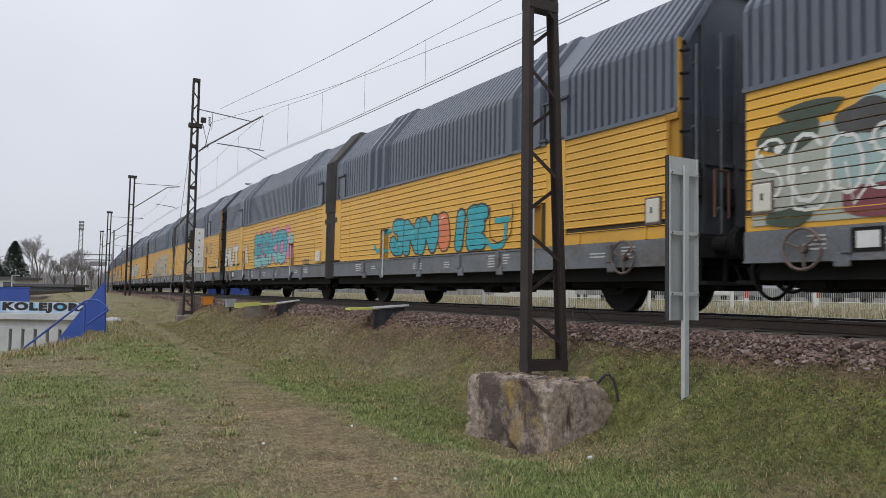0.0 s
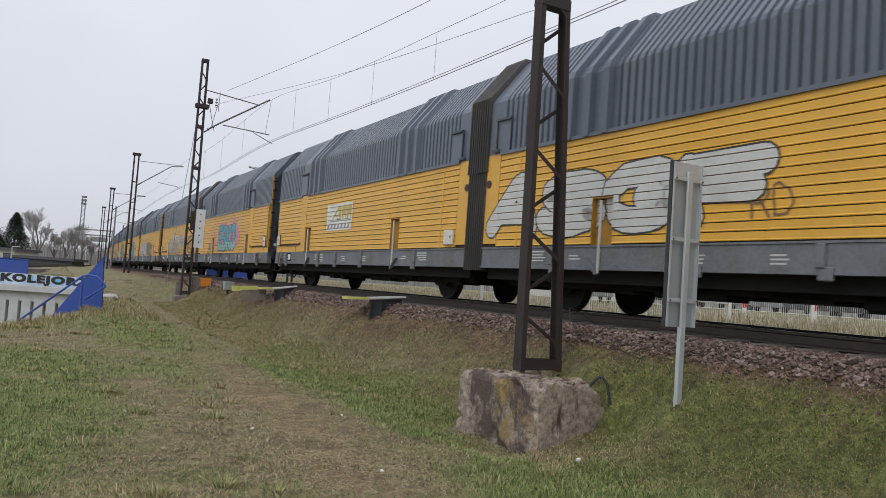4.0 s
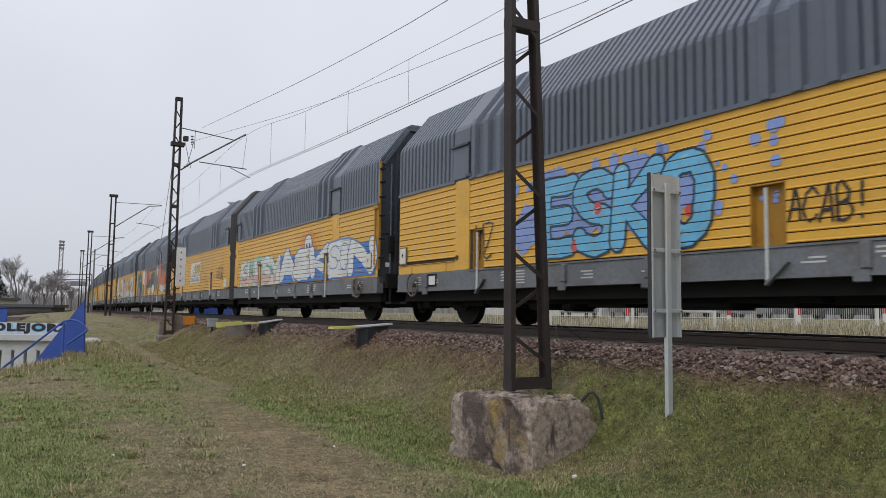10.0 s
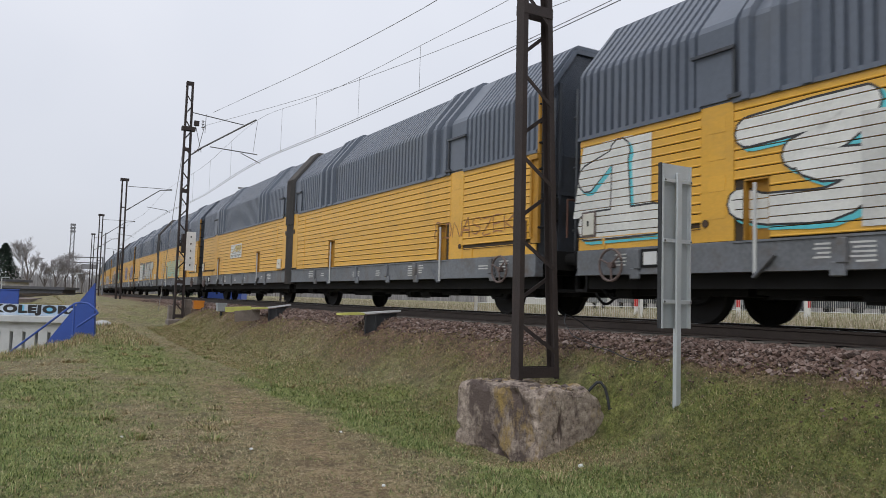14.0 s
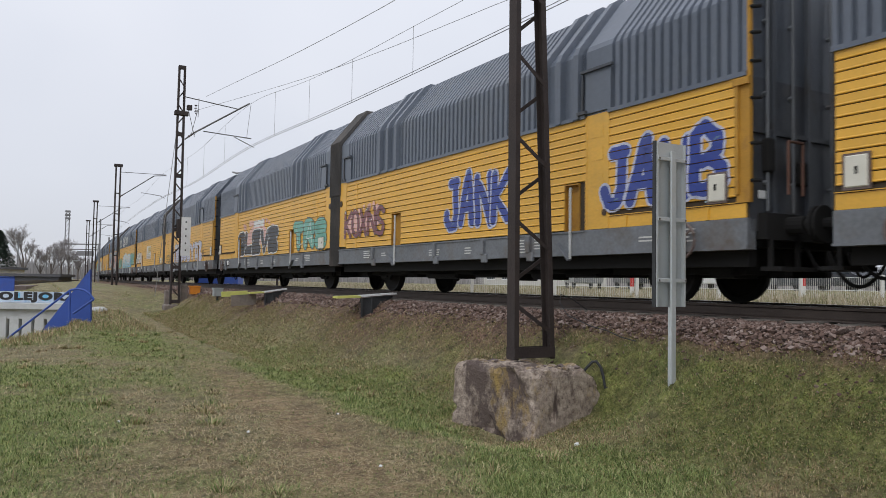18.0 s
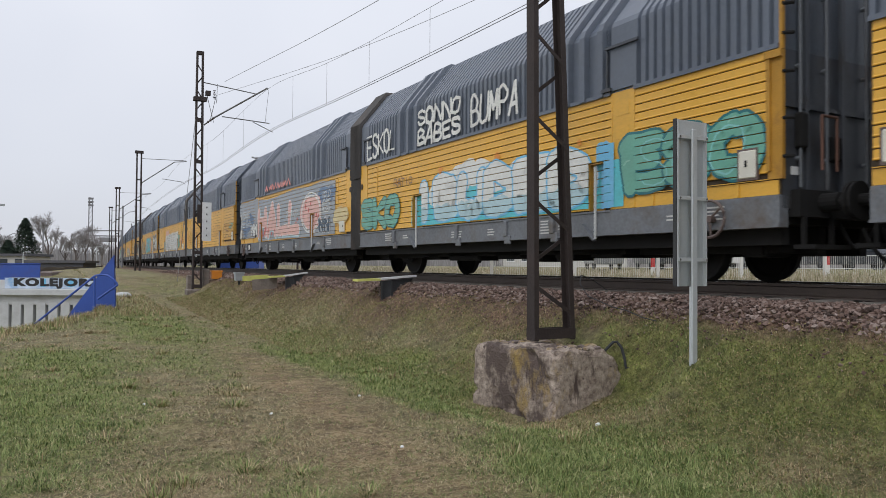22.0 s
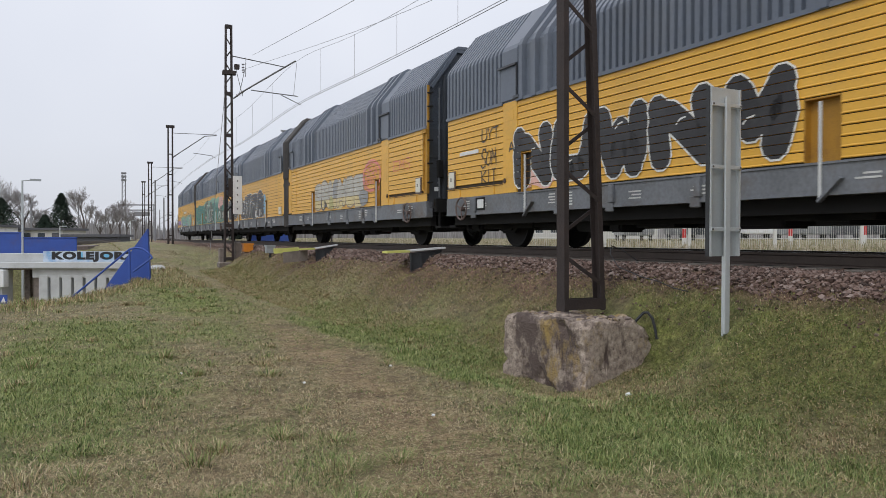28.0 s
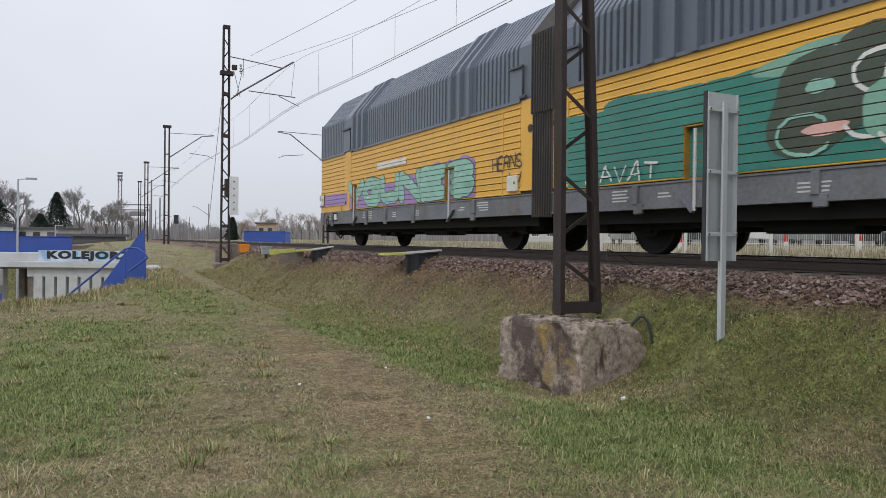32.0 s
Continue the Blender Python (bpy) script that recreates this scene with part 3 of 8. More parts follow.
def wagon_unit(way):
    """One unit; way=1 has the bellows joint at its -y end, way=-1 at its +y end."""
    t = thing("car_wagon", Matrix(), "yellow slatted and slate-grey hooded car-transport wagon on rails", "railway wagon", "wagons of the train")

    def at(d):
        return way * (d - HALF)

    def slab(bm, x0, x1, d0, d1, z0, z1):
        a, b = sorted((at(d0), at(d1)))
        box(bm, x0, x1, a, b, z0, z1)

    # floor, sills and end frames
    for k in (-1, 1):
        bm = bmesh.new()
        x0, x1 = sorted((k * (SIDE + 0.012), k * (SIDE - 0.16)))
        slab(bm, x0, x1, PANEL_A, END, SILL_LOW, SILL_TOP - 0.006)
        bevel(bm, 0.008)
        sill = part("side_sill", bm, M_GREY, t, "dirty grey steel sill with faint stencils")
        if k < 0:
            # pressed ledge under the boards and stencilled bars
            for a, b, lo, hi in ((PANEL_A, PILLAR_A, SILL_TOP - 0.035, SILL_TOP - 0.008), (PANEL_A, END, SILL_LOW, SILL_LOW + 0.03)):
                bm = bmesh.new()
                slab(bm, -SIDE - 0.03, -SIDE - 0.012, a, b, lo, hi)
                part("ledge", bm, M_GREY, sill)
            bm = bmesh.new()
            rnd = random.Random(5 + way)
            for d0, n, wide in ((1.9, 4, 0.5), (2.9, 2, 0.35), (5.2, 3, 0.45), (6.6, 3, 0.3), (8.3, 5, 0.32), (8.8, 4, 0.22), (11.2, 2, 0.5), (11.9, 4, 0.3)):
                for j in range(n):
                    z = 0.95 - j * 0.05 if n > 3 else 0.88 - j * 0.05
                    slab(bm, -SIDE - 0.016, -SIDE - 0.0135, d0, d0 + wide * rnd.uniform(0.6, 1), z, z + 0.022)
            part("stencil_lettering", bm, M_STENCIL, sill, "white stencilled lines too small to read", "stuff")
    # underframe and boxes: their near-black colour stands in for shade under the floor
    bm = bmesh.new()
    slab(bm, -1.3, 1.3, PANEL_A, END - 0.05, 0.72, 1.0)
    part("underframe", bm, M_UNDER, t, "steel underframe, near-black to carry the shade below the wagon")
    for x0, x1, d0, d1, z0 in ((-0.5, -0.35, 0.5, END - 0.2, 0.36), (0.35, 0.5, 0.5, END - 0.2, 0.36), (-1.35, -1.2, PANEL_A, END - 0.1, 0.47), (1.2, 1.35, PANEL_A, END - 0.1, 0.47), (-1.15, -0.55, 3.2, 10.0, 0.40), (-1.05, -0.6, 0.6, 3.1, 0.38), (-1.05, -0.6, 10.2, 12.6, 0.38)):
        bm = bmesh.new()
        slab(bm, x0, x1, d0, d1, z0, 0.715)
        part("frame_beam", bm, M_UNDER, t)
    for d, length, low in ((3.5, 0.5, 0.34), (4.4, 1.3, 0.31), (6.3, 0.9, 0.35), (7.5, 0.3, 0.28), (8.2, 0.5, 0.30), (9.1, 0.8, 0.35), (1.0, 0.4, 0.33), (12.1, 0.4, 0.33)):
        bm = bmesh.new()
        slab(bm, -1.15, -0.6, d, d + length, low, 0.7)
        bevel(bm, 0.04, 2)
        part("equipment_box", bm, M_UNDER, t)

    BOARD_END = END - 0.03 if way == 1 else END - 0.16
    # boards of the near side, one by one
    for k in range(ROWS):
        z = SILL_TOP + k * PITCH
        runs = [(PANEL_B, DOOR_A), (DOOR_B, HATCH_A)] if k < 6 else [(PANEL_B, PILLAR_A)]
        if z >= END_SILL - 0.05:
            runs.append((PILLAR_B, BOARD_END))
        for a, b in runs:
            ob = part("slat", slat_mesh(b - a - 0.01, PITCH - GROOVE), None, t)
            ob.location = (-SIDE, (at(a) + at(b)) / 2, z + GROOVE)
    for a, b, lo in ((PANEL_A, DOOR_A, SILL_TOP), (DOOR_B, HATCH_A, SILL_TOP), (DOOR_A, DOOR_B, DOOR_TOP), (HATCH_A, HATCH_B, DOOR_TOP), (HATCH_B, END, SILL_TOP)):
        bm = bmesh.new()
        slab(bm, -SIDE + 0.022, -SIDE + 0.05, a, b, lo, YELLOW_TOP)
        part("board_backing", bm, M_GROOVE, t, "dark gaps between the boards")
    # smooth strip under the boards of the end bay, with its lip
    bm = bmesh.new()
    slab(bm, -SIDE + 0.004, -SIDE + 0.021, PILLAR_B, END - 0.02, SILL_TOP - 0.002, END_SILL - 0.01)
    strip = part("lower_strip", bm, M_YELLOW, t, "smooth yellow strip below the boards")
    bm = bmesh.new()
    slab(bm, -SIDE - 0.02, -SIDE + 0.003, PILLAR_B + 0.02, BOARD_END, END_SILL - 0.002, END_SILL + 0.008)
    part("lip", bm, M_YELLOW, strip)
    for d in (10.9, 12.35):
        bm = bmesh.new()
        slab(bm, -SIDE - 0.012, -SIDE + 0.003, d, d + 0.05, SILL_TOP, END_SILL - 0.013)
        part("rib", bm, M_YELLOW, strip)
    # smooth panels
    bm = bmesh.new()
    slab(bm, -SIDE - 0.004, -SIDE + 0.03, PANEL_A, PANEL_B - 0.01, SILL_TOP + 0.06, YELLOW_TOP + 0.02)
    slab(bm, -SIDE - 0.012, -SIDE - 0.003, PANEL_A + 0.02, PANEL_B + 0.02, SILL_TOP + 0.06, SILL_TOP + 0.1)
    part("end_panel", bm, M_YELLOW, t, "smooth yellow steel panel")
    bm = bmesh.new()
    slab(bm, -SIDE - 0.004, -SIDE + 0.03, PILLAR_A, PILLAR_B, SILL_TOP, YELLOW_TOP + 0.02)
    pillar = part("door_pillar", bm, M_YELLOW, t, "smooth yellow door pillar")
    for z in (1.35, 1.7, 2.1, 2.45):
        bm = bmesh.new()
        slab(bm, -SIDE - 0.008, -SIDE - 0.003, PILLAR_A + 0.12, PILLAR_B - 0.12, z, z + 0.2)
        part("pressed_field", bm, M_YELLOW, pillar)
    bm = bmesh.new()
    slab(bm, -SIDE - 0.009, -SIDE - 0.003, PILLAR_A, PILLAR_A + 0.035, SILL_TOP, YELLOW_TOP)
    part("edge_strip", bm, M_YELLOW, pillar)
    bm = bmesh.new()
    slab(bm, -SIDE - 0.009, -SIDE, 1.36, 1.40, SILL_TOP, YELLOW_TOP - 0.1)
    part("seam", bm, M_YELLOW, t)
    for d, z in ((0.40, 2.26), (PILLAR_B - 0.08, 1.3)):
        bm = bmesh.new()
        tube(bm, (-SIDE - 0.02, at(d), z), (-SIDE, at(d), z), 0.075 if z > 2 else 0.05, 14)
        part("latch_plug", bm, M_PLUG, t, "dark brown round plug")
    # loading hatches set back in the side, recess shade put into their darker yellow
    for a, b in ((DOOR_A, DOOR_B), (HATCH_A, HATCH_B)):
        bm = bmesh.new()
        slab(bm, -SIDE + 0.10, -SIDE + 0.13, a, b, SILL_TOP, DOOR_TOP)
        slab(bm, -SIDE, -SIDE + 0.10, a, a + 0.015, SILL_TOP, DOOR_TOP)
        slab(bm, -SIDE, -SIDE + 0.10, b - 0.015, b, SILL_TOP, DOOR_TOP)
        slab(bm, -SIDE, -SIDE + 0.10, a, b, DOOR_TOP - 0.02, DOOR_TOP)
        recess = part("hatch_recess", bm, M_RECESS_POST, t, "recess in the boards, its yellow darkened for shade")
        bm = bmesh.new()
        mid = (a + b) / 2
        tube(bm, (-SIDE - 0.03, at(mid), 0.62), (-SIDE - 0.03, at(mid), DOOR_TOP - 0.06), 0.022, 8)
        part("handle_rod", bm, M_ROD, recess, "pale grey rod")
        bm = bmesh.new()
        bar(bm, (-SIDE - 0.05, at(mid), 0.6), (-SIDE - 0.05, at(mid - 0.28), 0.86), 0.03, 0.07, (1, 0, 0))
        part("lever", bm, M_GREY, recess)
    # brackets along the sill
    for d in (2.4, 5.4, 7.2, 8.6, 11.6):
        bm = bmesh.new()
        slab(bm, -SIDE - 0.07, -SIDE, d, d + 0.11, 0.74, 1.02)
        slab(bm, -SIDE - 0.05, -SIDE, d + 0.02, d + 0.2, 0.6, 0.76)
        bevel(bm, 0.012)
        part("bracket", bm, M_GREY, t)
    # boxes, hand wheel and plates
    if way == 1:
        bm = bmesh.new()
        slab(bm, -SIDE - 0.06, -SIDE, 0.78, 1.14, SILL_TOP + 0.06, SILL_TOP + 0.37)
        bevel(bm, 0.015)
        lamp = part("brake_box", bm, M_CREAM, t, "cream-white metal box")
        bm = bmesh.new()
        slab(bm, -SIDE - 0.067, -SIDE - 0.059, 0.84, 0.87, SILL_TOP + 0.2, SILL_TOP + 0.25)
        part("key_slot", bm, M_UNDER, lamp)
    bm = bmesh.new()
    d = 12.57 if way == 1 else 12.42
    slab(bm, -SIDE - 0.05, -SIDE, d, d + 0.25, 1.28, 1.62)
    bevel(bm, 0.012)
    case = part("lamp_box", bm, M_CREAM, t, "cream-white metal box with a rusty rim")
    bm = bmesh.new()
    slab(bm, -SIDE - 0.035, -SIDE - 0.001, d - 0.025, d + 0.275, 1.255, 1.645)
    part("rim", bm, M_HANDWHEEL, case)
    bm = bmesh.new()
    slab(bm, -SIDE - 0.058, -SIDE - 0.049, d + 0.1, d + 0.13, 1.42, 1.5)
    part("catch", bm, M_UNDER, case)
    bm = bmesh.new()
    c = (-SIDE - 0.09, at(12.14 if way == 1 else 12.01), 0.81)
    ring_wheel(bm, c, 0.235, 0.02)
    for k in range(3):
        a = k * math.tau / 3 + 0.4
        tube(bm, c, (c[0], c[1] + 0.23 * math.cos(a), c[2] + 0.23 * math.sin(a)), 0.016, 6)
    tube(bm, (c[0] - 0.02, c[1], c[2]), (-SIDE, c[1], c[2]), 0.045, 10)
    part("hand_wheel", bm, M_HANDWHEEL, t, "dark spoked hand wheel")
    if way == 1:
        bm = bmesh.new()
        slab(bm, -SIDE - 0.022, -SIDE - 0.012, 11.25, 11.6, 0.76, 1.02)
        frame_plate = part("label_frame", bm, M_UNDER, t)
        bm = bmesh.new()
        slab(bm, -SIDE - 0.027, -SIDE - 0.021, 11.3, 11.55, 0.8, 0.98)
        part("paper_label", bm, M_WHITE, frame_plate, "white paper label")

    # far side and ends
    bm = bmesh.new()
    slab(bm, SIDE - 0.04, SIDE, PANEL_A, END, SILL_TOP, YELLOW_TOP)
    for k in range(ROWS):
        z = SILL_TOP + k * PITCH
        slab(bm, SIDE, SIDE + 0.006, PANEL_B, END - 0.05, z + GROOVE, z + PITCH)
    part("far_side_boards", bm, M_YELLOW, t)
    bm = bmesh.new()
    plate = [(-SIDE + 0.05, 0.9), (-SIDE + 0.05, EAVE - 0.02), (-CROWN_X, CROWN - 0.06), (CROWN_X, CROWN - 0.06), (SIDE - 0.05, EAVE - 0.02), (SIDE - 0.05, 0.9)]
    rims = [[bm.verts.new((x, at(END + e), z)) for x, z in plate] for e in (-0.08, 0.0)]
    for k in range(6):
        bm.faces.new((rims[0][k], rims[0][(k + 1) % 6], rims[1][(k + 1) % 6], rims[1][k]))
    bm.faces.new(rims[0])
    bm.faces.new(rims[1])
    end_wall = part("end_door", bm, M_ENDDOOR, t, "slate-grey steel end doors")
    for x in (-1.05, -0.35, 0.35, 1.05):
        bm = bmesh.new()
        slab(bm, x - 0.03, x + 0.03, END, END + 0.05, 1.1, EAVE + 0.2)
        part("stiffener", bm, M_ENDDOOR, end_wall)
    bm = bmesh.new()
    slab(bm, -SIDE + 0.06, SIDE - 0.06, END, END + 0.035, 2.1, 2.16)
    part("stiffener", bm, M_ENDDOOR, end_wall)
    # raised frame along the roof edge of the end
    bm = bmesh.new()
    edge = [Vector((x, at(END + 0.03), z)) for x, z in ((-SIDE + 0.1, EAVE - 0.1), (-CROWN_X - 0.02, CROWN - 0.14), (CROWN_X + 0.02, CROWN - 0.14), (SIDE - 0.1, EAVE - 0.1))]
    for a, b in zip(edge, edge[1:]):
        bar(bm, a, b, 0.06, 0.07)
    part("roof_frame", bm, M_SLATE, end_wall)
    # lock gear low on the doors
    for x, z, w, h in ((-1.18, 1.62, 0.14, 0.42), (-0.55, 1.5, 0.16, 0.3), (0.5, 1.55, 0.2, 0.4), (1.1, 1.7, 0.16, 0.3)):
        bm = bmesh.new()
        slab(bm, x - w / 2, x + w / 2, END, END + 0.11, z, z + h)
        bevel(bm, 0.02)
        part("lock_box", bm, M_UNDER, end_wall, "dirty black lock box")
    bm = bmesh.new()
    slab(bm, -1.3, -1.16, END, END + 0.012, 1.3, 1.4)
    part("paper_tag", bm, M_WHITE, end_wall, "small white tag")
    for x in (-1.2, -0.7, 0.1, 0.75):
        bm = bmesh.new()
        tube(bm, (x, at(END + 0.06), 1.15), (x, at(END + 0.06), EAVE + (0.15 if x > -1 else -0.1)), 0.02, 8)
        for z in (1.5, 2.6, 3.5):
            tube(bm, (x, at(END), z), (x, at(END + 0.06), z), 0.03, 6)
        part("lock_rod", bm, M_LOCKROD, end_wall)
    bm = bmesh.new()
    p = [(-1.0, at(END + 0.2), 1.35), (-1.0, at(END + 0.2), 2.0), (-0.72, at(END + 0.2), 2.0), (-0.72, at(END + 0.2), 1.35)]
    for a, b in zip(p, p[1:]):
        tube(bm, a, b, 0.018, 8)
    part("grab_rail", bm, M_RUSTRED, t, "faded red grab rail")
    if way == -1:
        bm = bmesh.new()
        slab(bm, -SIDE - 0.006, -SIDE + 0.045, END + 0.002, END + 0.045, YELLOW_TOP - 0.02, EAVE - 0.05)
        slab(bm, -SIDE - 0.012, -SIDE + 0.045, END - 0.15, END + 0.045, END_SILL, YELLOW_TOP - 0.03)
        slab(bm, -SIDE - 0.045, -SIDE - 0.0125, END - 0.15, END - 0.1, END_SILL + 0.1, YELLOW_TOP - 0.04)
        slab(bm, -SIDE - 0.06, -SIDE - 0.0125, END - 0.17, END + 0.06, YELLOW_TOP - 0.12, YELLOW_TOP - 0.03)
        part("corner_post", bm, M_RECESS_POST, t, "rust-streaked yellow corner post")
        for z in (1.5, 1.95, 2.5, 2.95, 3.3, 3.62):
            bm = bmesh.new()
            tube(bm, (-SIDE + 0.0, at(END + 0.03), z), (-SIDE + 0.1, at(END + 0.13), z), 0.022, 6)
            part("hinge", bm, M_UNDER, t)
    # buffers, coupling, hoses
    for x in (-0.87, 0.87):
        bm = bmesh.new()
        tube(bm, (x, at(END - 0.1), 0.98), (x, at(END + 0.35), 0.98), 0.11, 14)
        tube(bm, (x, at(END + 0.3), 0.98), (x, at(END + 0.5), 0.98), 0.07, 12)
        tube(bm, (x, at(END + 0.48), 0.98), (x, at(END + 0.525), 0.98), 0.22, 18)
        part("buffer", bm, M_UNDER, t, "greasy black buffer")
    bm = bmesh.new()
    slab(bm, -1.3, 1.3, END - 0.1, END + 0.12, 0.8, 1.12)
    part("headstock", bm, M_UNDER, t)
    bm = bmesh.new()
    tube(bm, (0, at(END), 0.92), (0, at(END + 0.53), 0.9), 0.05, 8)
    part("coupling", bm, M_UNDER, t)
    if way == 1:
        for d0, d1, x, deep in ((12.3, 13.05, -1.0, 0.33), (12.75, 13.5, -0.75, 0.42), (11.75, 12.55, -0.9, 0.3)):
            bm = bmesh.new()
            swept(bm, [(x, at(d0 + (d1 - d0) * k / 12), 0.66 - deep * math.sin(math.pi * k / 12) ** 0.8) for k in range(13)], 0.024, 6)
            part("brake_hose", bm, M_UNDER, t, "slack black rubber hose")
    bm = bmesh.new()
    slab(bm, -1.28, -0.6, END + 0.02, END + 0.3, 0.42, 0.47)
    bar(bm, (-1.2, at(END + 0.1), 0.45), (-1.2, at(END + 0.1), 0.85), 0.05, 0.05, (0, 1, 0))
    bar(bm, (-0.68, at(END + 0.1), 0.45), (-0.68, at(END + 0.1), 0.85), 0.05, 0.05, (0, 1, 0))
    part("foot_step", bm, M_UNDER, t, "black steel foot step")
    for x, deep in ((-0.45, 0.32), (0.4, 0.38)):
        bm = bmesh.new()
        pts = [(x, at(END + 0.05 + 0.48 * k / 8), 0.75 - deep * math.sin(math.pi * k / 8)) for k in range(9)]
        swept(bm, pts, 0.022, 6)
        part("brake_hose", bm, M_UNDER, t, "black rubber hose")

    # hood of ribbed sheet with heavy folds
    ys, lift = [], []
    d = PANEL_A
    folds = [2.75, 3.18, 3.6, 9.05, 9.45, 9.88]
    plain = [(PANEL_A, 0.80), (PILLAR_A - 0.02, PILLAR_B + 0.08), (2.6, 3.72), (8.92, 10.0)]
    stations = [(PANEL_A, 0.0)]
    pitch = 0.158
    n = int((END - PANEL_A) / pitch)
    for k in range(n):
        c = PANEL_A + (k + 0.5) * pitch
        if any(a < c < b for a, b in plain):
            continue
        stations += [(c - 0.036, 0.0), (c - 0.02, -0.05), (c + 0.02, -0.05), (c + 0.036, 0.0)]
    for c in folds:
        stations += [(c - 0.10, -0.02), (c - 0.07, 0.06), (c + 0.05, 0.06), (c + 0.075, -0.03)]
    stations.append((END, 0.0))
    stations.sort()
    part("hood", corrugated([at(a) for a, _ in stations], [b for _, b in stations]), M_SLATE, t, "slate-grey ribbed sheet hood")
    for a, b in ((PANEL_B, PILLAR_A), (PILLAR_B, END)):
        bm = bmesh.new()
        slab(bm, -SIDE - 0.035, -SIDE + 0.01, a, b, YELLOW_TOP - 0.01, YELLOW_TOP + 0.05)
        part("drip_rail", bm, M_SLATE, t)
    for a, b, top in ((PILLAR_A - 0.05, PILLAR_B + 0.12, 3.5), (PANEL_A + 0.3, PANEL_B + 0.35, 3.45)):
        bm = bmesh.new()
        slab(bm, -SIDE - 0.03, -SIDE - 0.002, a + 0.06, b - 0.06, YELLOW_TOP + 0.05, top - 0.04)
        flap = part("hatch_panel", bm, M_SLATE, t, "smooth slate-grey hatch")
        bm = bmesh.new()
        slab(bm, -SIDE - 0.08, -SIDE - 0.03, a, b, top - 0.03, top + 0.01)
        slab(bm, -SIDE - 0.06, -SIDE - 0.03, a, a + 0.03, YELLOW_TOP + 0.1, top)
        slab(bm, -SIDE - 0.07, -SIDE - 0.03, a - 0.1, a + 0.1, YELLOW_TOP + 0.05, YELLOW_TOP + 0.1)
        part("hatch_bar", bm, M_ENDDOOR, flap)

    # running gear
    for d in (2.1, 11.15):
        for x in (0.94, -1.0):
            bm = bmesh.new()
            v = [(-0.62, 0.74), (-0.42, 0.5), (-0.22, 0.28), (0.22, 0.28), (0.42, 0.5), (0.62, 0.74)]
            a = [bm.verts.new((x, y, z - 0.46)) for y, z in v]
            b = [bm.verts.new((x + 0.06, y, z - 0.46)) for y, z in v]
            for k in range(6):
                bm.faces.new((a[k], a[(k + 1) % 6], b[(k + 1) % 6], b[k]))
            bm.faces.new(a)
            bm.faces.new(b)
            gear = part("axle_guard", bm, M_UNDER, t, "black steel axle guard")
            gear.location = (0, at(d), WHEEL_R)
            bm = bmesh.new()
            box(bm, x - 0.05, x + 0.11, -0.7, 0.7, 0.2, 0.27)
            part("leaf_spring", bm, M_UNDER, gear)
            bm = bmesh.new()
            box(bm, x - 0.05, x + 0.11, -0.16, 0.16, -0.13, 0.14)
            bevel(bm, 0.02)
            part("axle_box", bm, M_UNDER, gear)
        part("wheelset", WHEELSET, None, gear, "worn steel wheels on an axle, coloured near-black for shade")
    if way == 1:
        # bellows between the two units
        for lo, hi, wide, nm in ((0.62, 2.52, 0.34, "lower"), (2.5, CROWN - 0.04, 0.36, "upper")):
            bm = bmesh.new()
            prev = None
            pleats = 9
            for k in range(pleats * 6 + 1):
                f = (0.0, 0.14, 0.3, 0.5, 0.7, 0.86)[k % 6]
                y = -HALF - wide + 2 * wide * (k // 6 + f) / pleats
                o = (-0.10, -0.005, 0.04, 0.05, 0.04, -0.005)[k % 6]
                if nm == "upper":
                    o += 0.03
                    sec = [(-SIDE + 0.02, lo), (-SIDE + 0.02, EAVE), (-CROWN_X, CROWN - 0.03), (CROWN_X, CROWN - 0.03), (SIDE - 0.02, EAVE), (SIDE - 0.02, lo)]
                else:
                    sec = [(-SIDE + 0.02, lo), (-SIDE + 0.02, hi), (SIDE - 0.02, hi), (SIDE - 0.02, lo)]
                ring = []
                for x, z in sec:
                    sx = -1 if x < 0 else 1
                    ring.append(bm.verts.new((x + sx * o, y, z + (o if z > 3 else 0))))
                if prev:
                    for j in range(len(sec)):
                        bm.faces.new((prev[j], prev[(j + 1) % len(sec)], ring[(j + 1) % len(sec)], ring[j]))
                prev = ring
            part("bellows", bm, M_BELLOWS, t, "black folded rubber bellows")
    return t


M_ENDDOOR = material("sooty_slate_door", (0.062, 0.070, 0.084), 0.5, vary=0.25, scale=2, dirt=(0.04, 0.034, 0.03), dirt_amount=0.45, dirt_scale=1.4)
M_LOCKROD = material("pale_lock_rod", (0.12, 0.13, 0.145), 0.5, vary=0.25, dirt=(0.06, 0.04, 0.03), dirt_amount=0.4)
M_PLUG = material("brown_plug", (0.06, 0.035, 0.022), 0.7, vary=0.3)
M_STENCIL = material("stencil_paint", (0.55, 0.55, 0.53), 0.7, vary=0.2)
# wagon yellow darkened as recess shade; also the rust-streaked corner posts
M_RECESS_POST = material("recess_shade_and_post_ochre", (0.42, 0.215, 0.025), 0.6, vary=0.2, scale=2, dirt=(0.16, 0.07, 0.03), dirt_amount=0.35, dirt_scale=3)
M_ROD = material("pale_rod_paint", (0.55, 0.56, 0.55), 0.5, vary=0.1, dirt=(0.3, 0.25, 0.2), dirt_amount=0.3)
M_CREAM = material("cream_paint", (0.66, 0.64, 0.56), 0.5, vary=0.1, dirt=(0.4, 0.33, 0.22), dirt_amount=0.3)
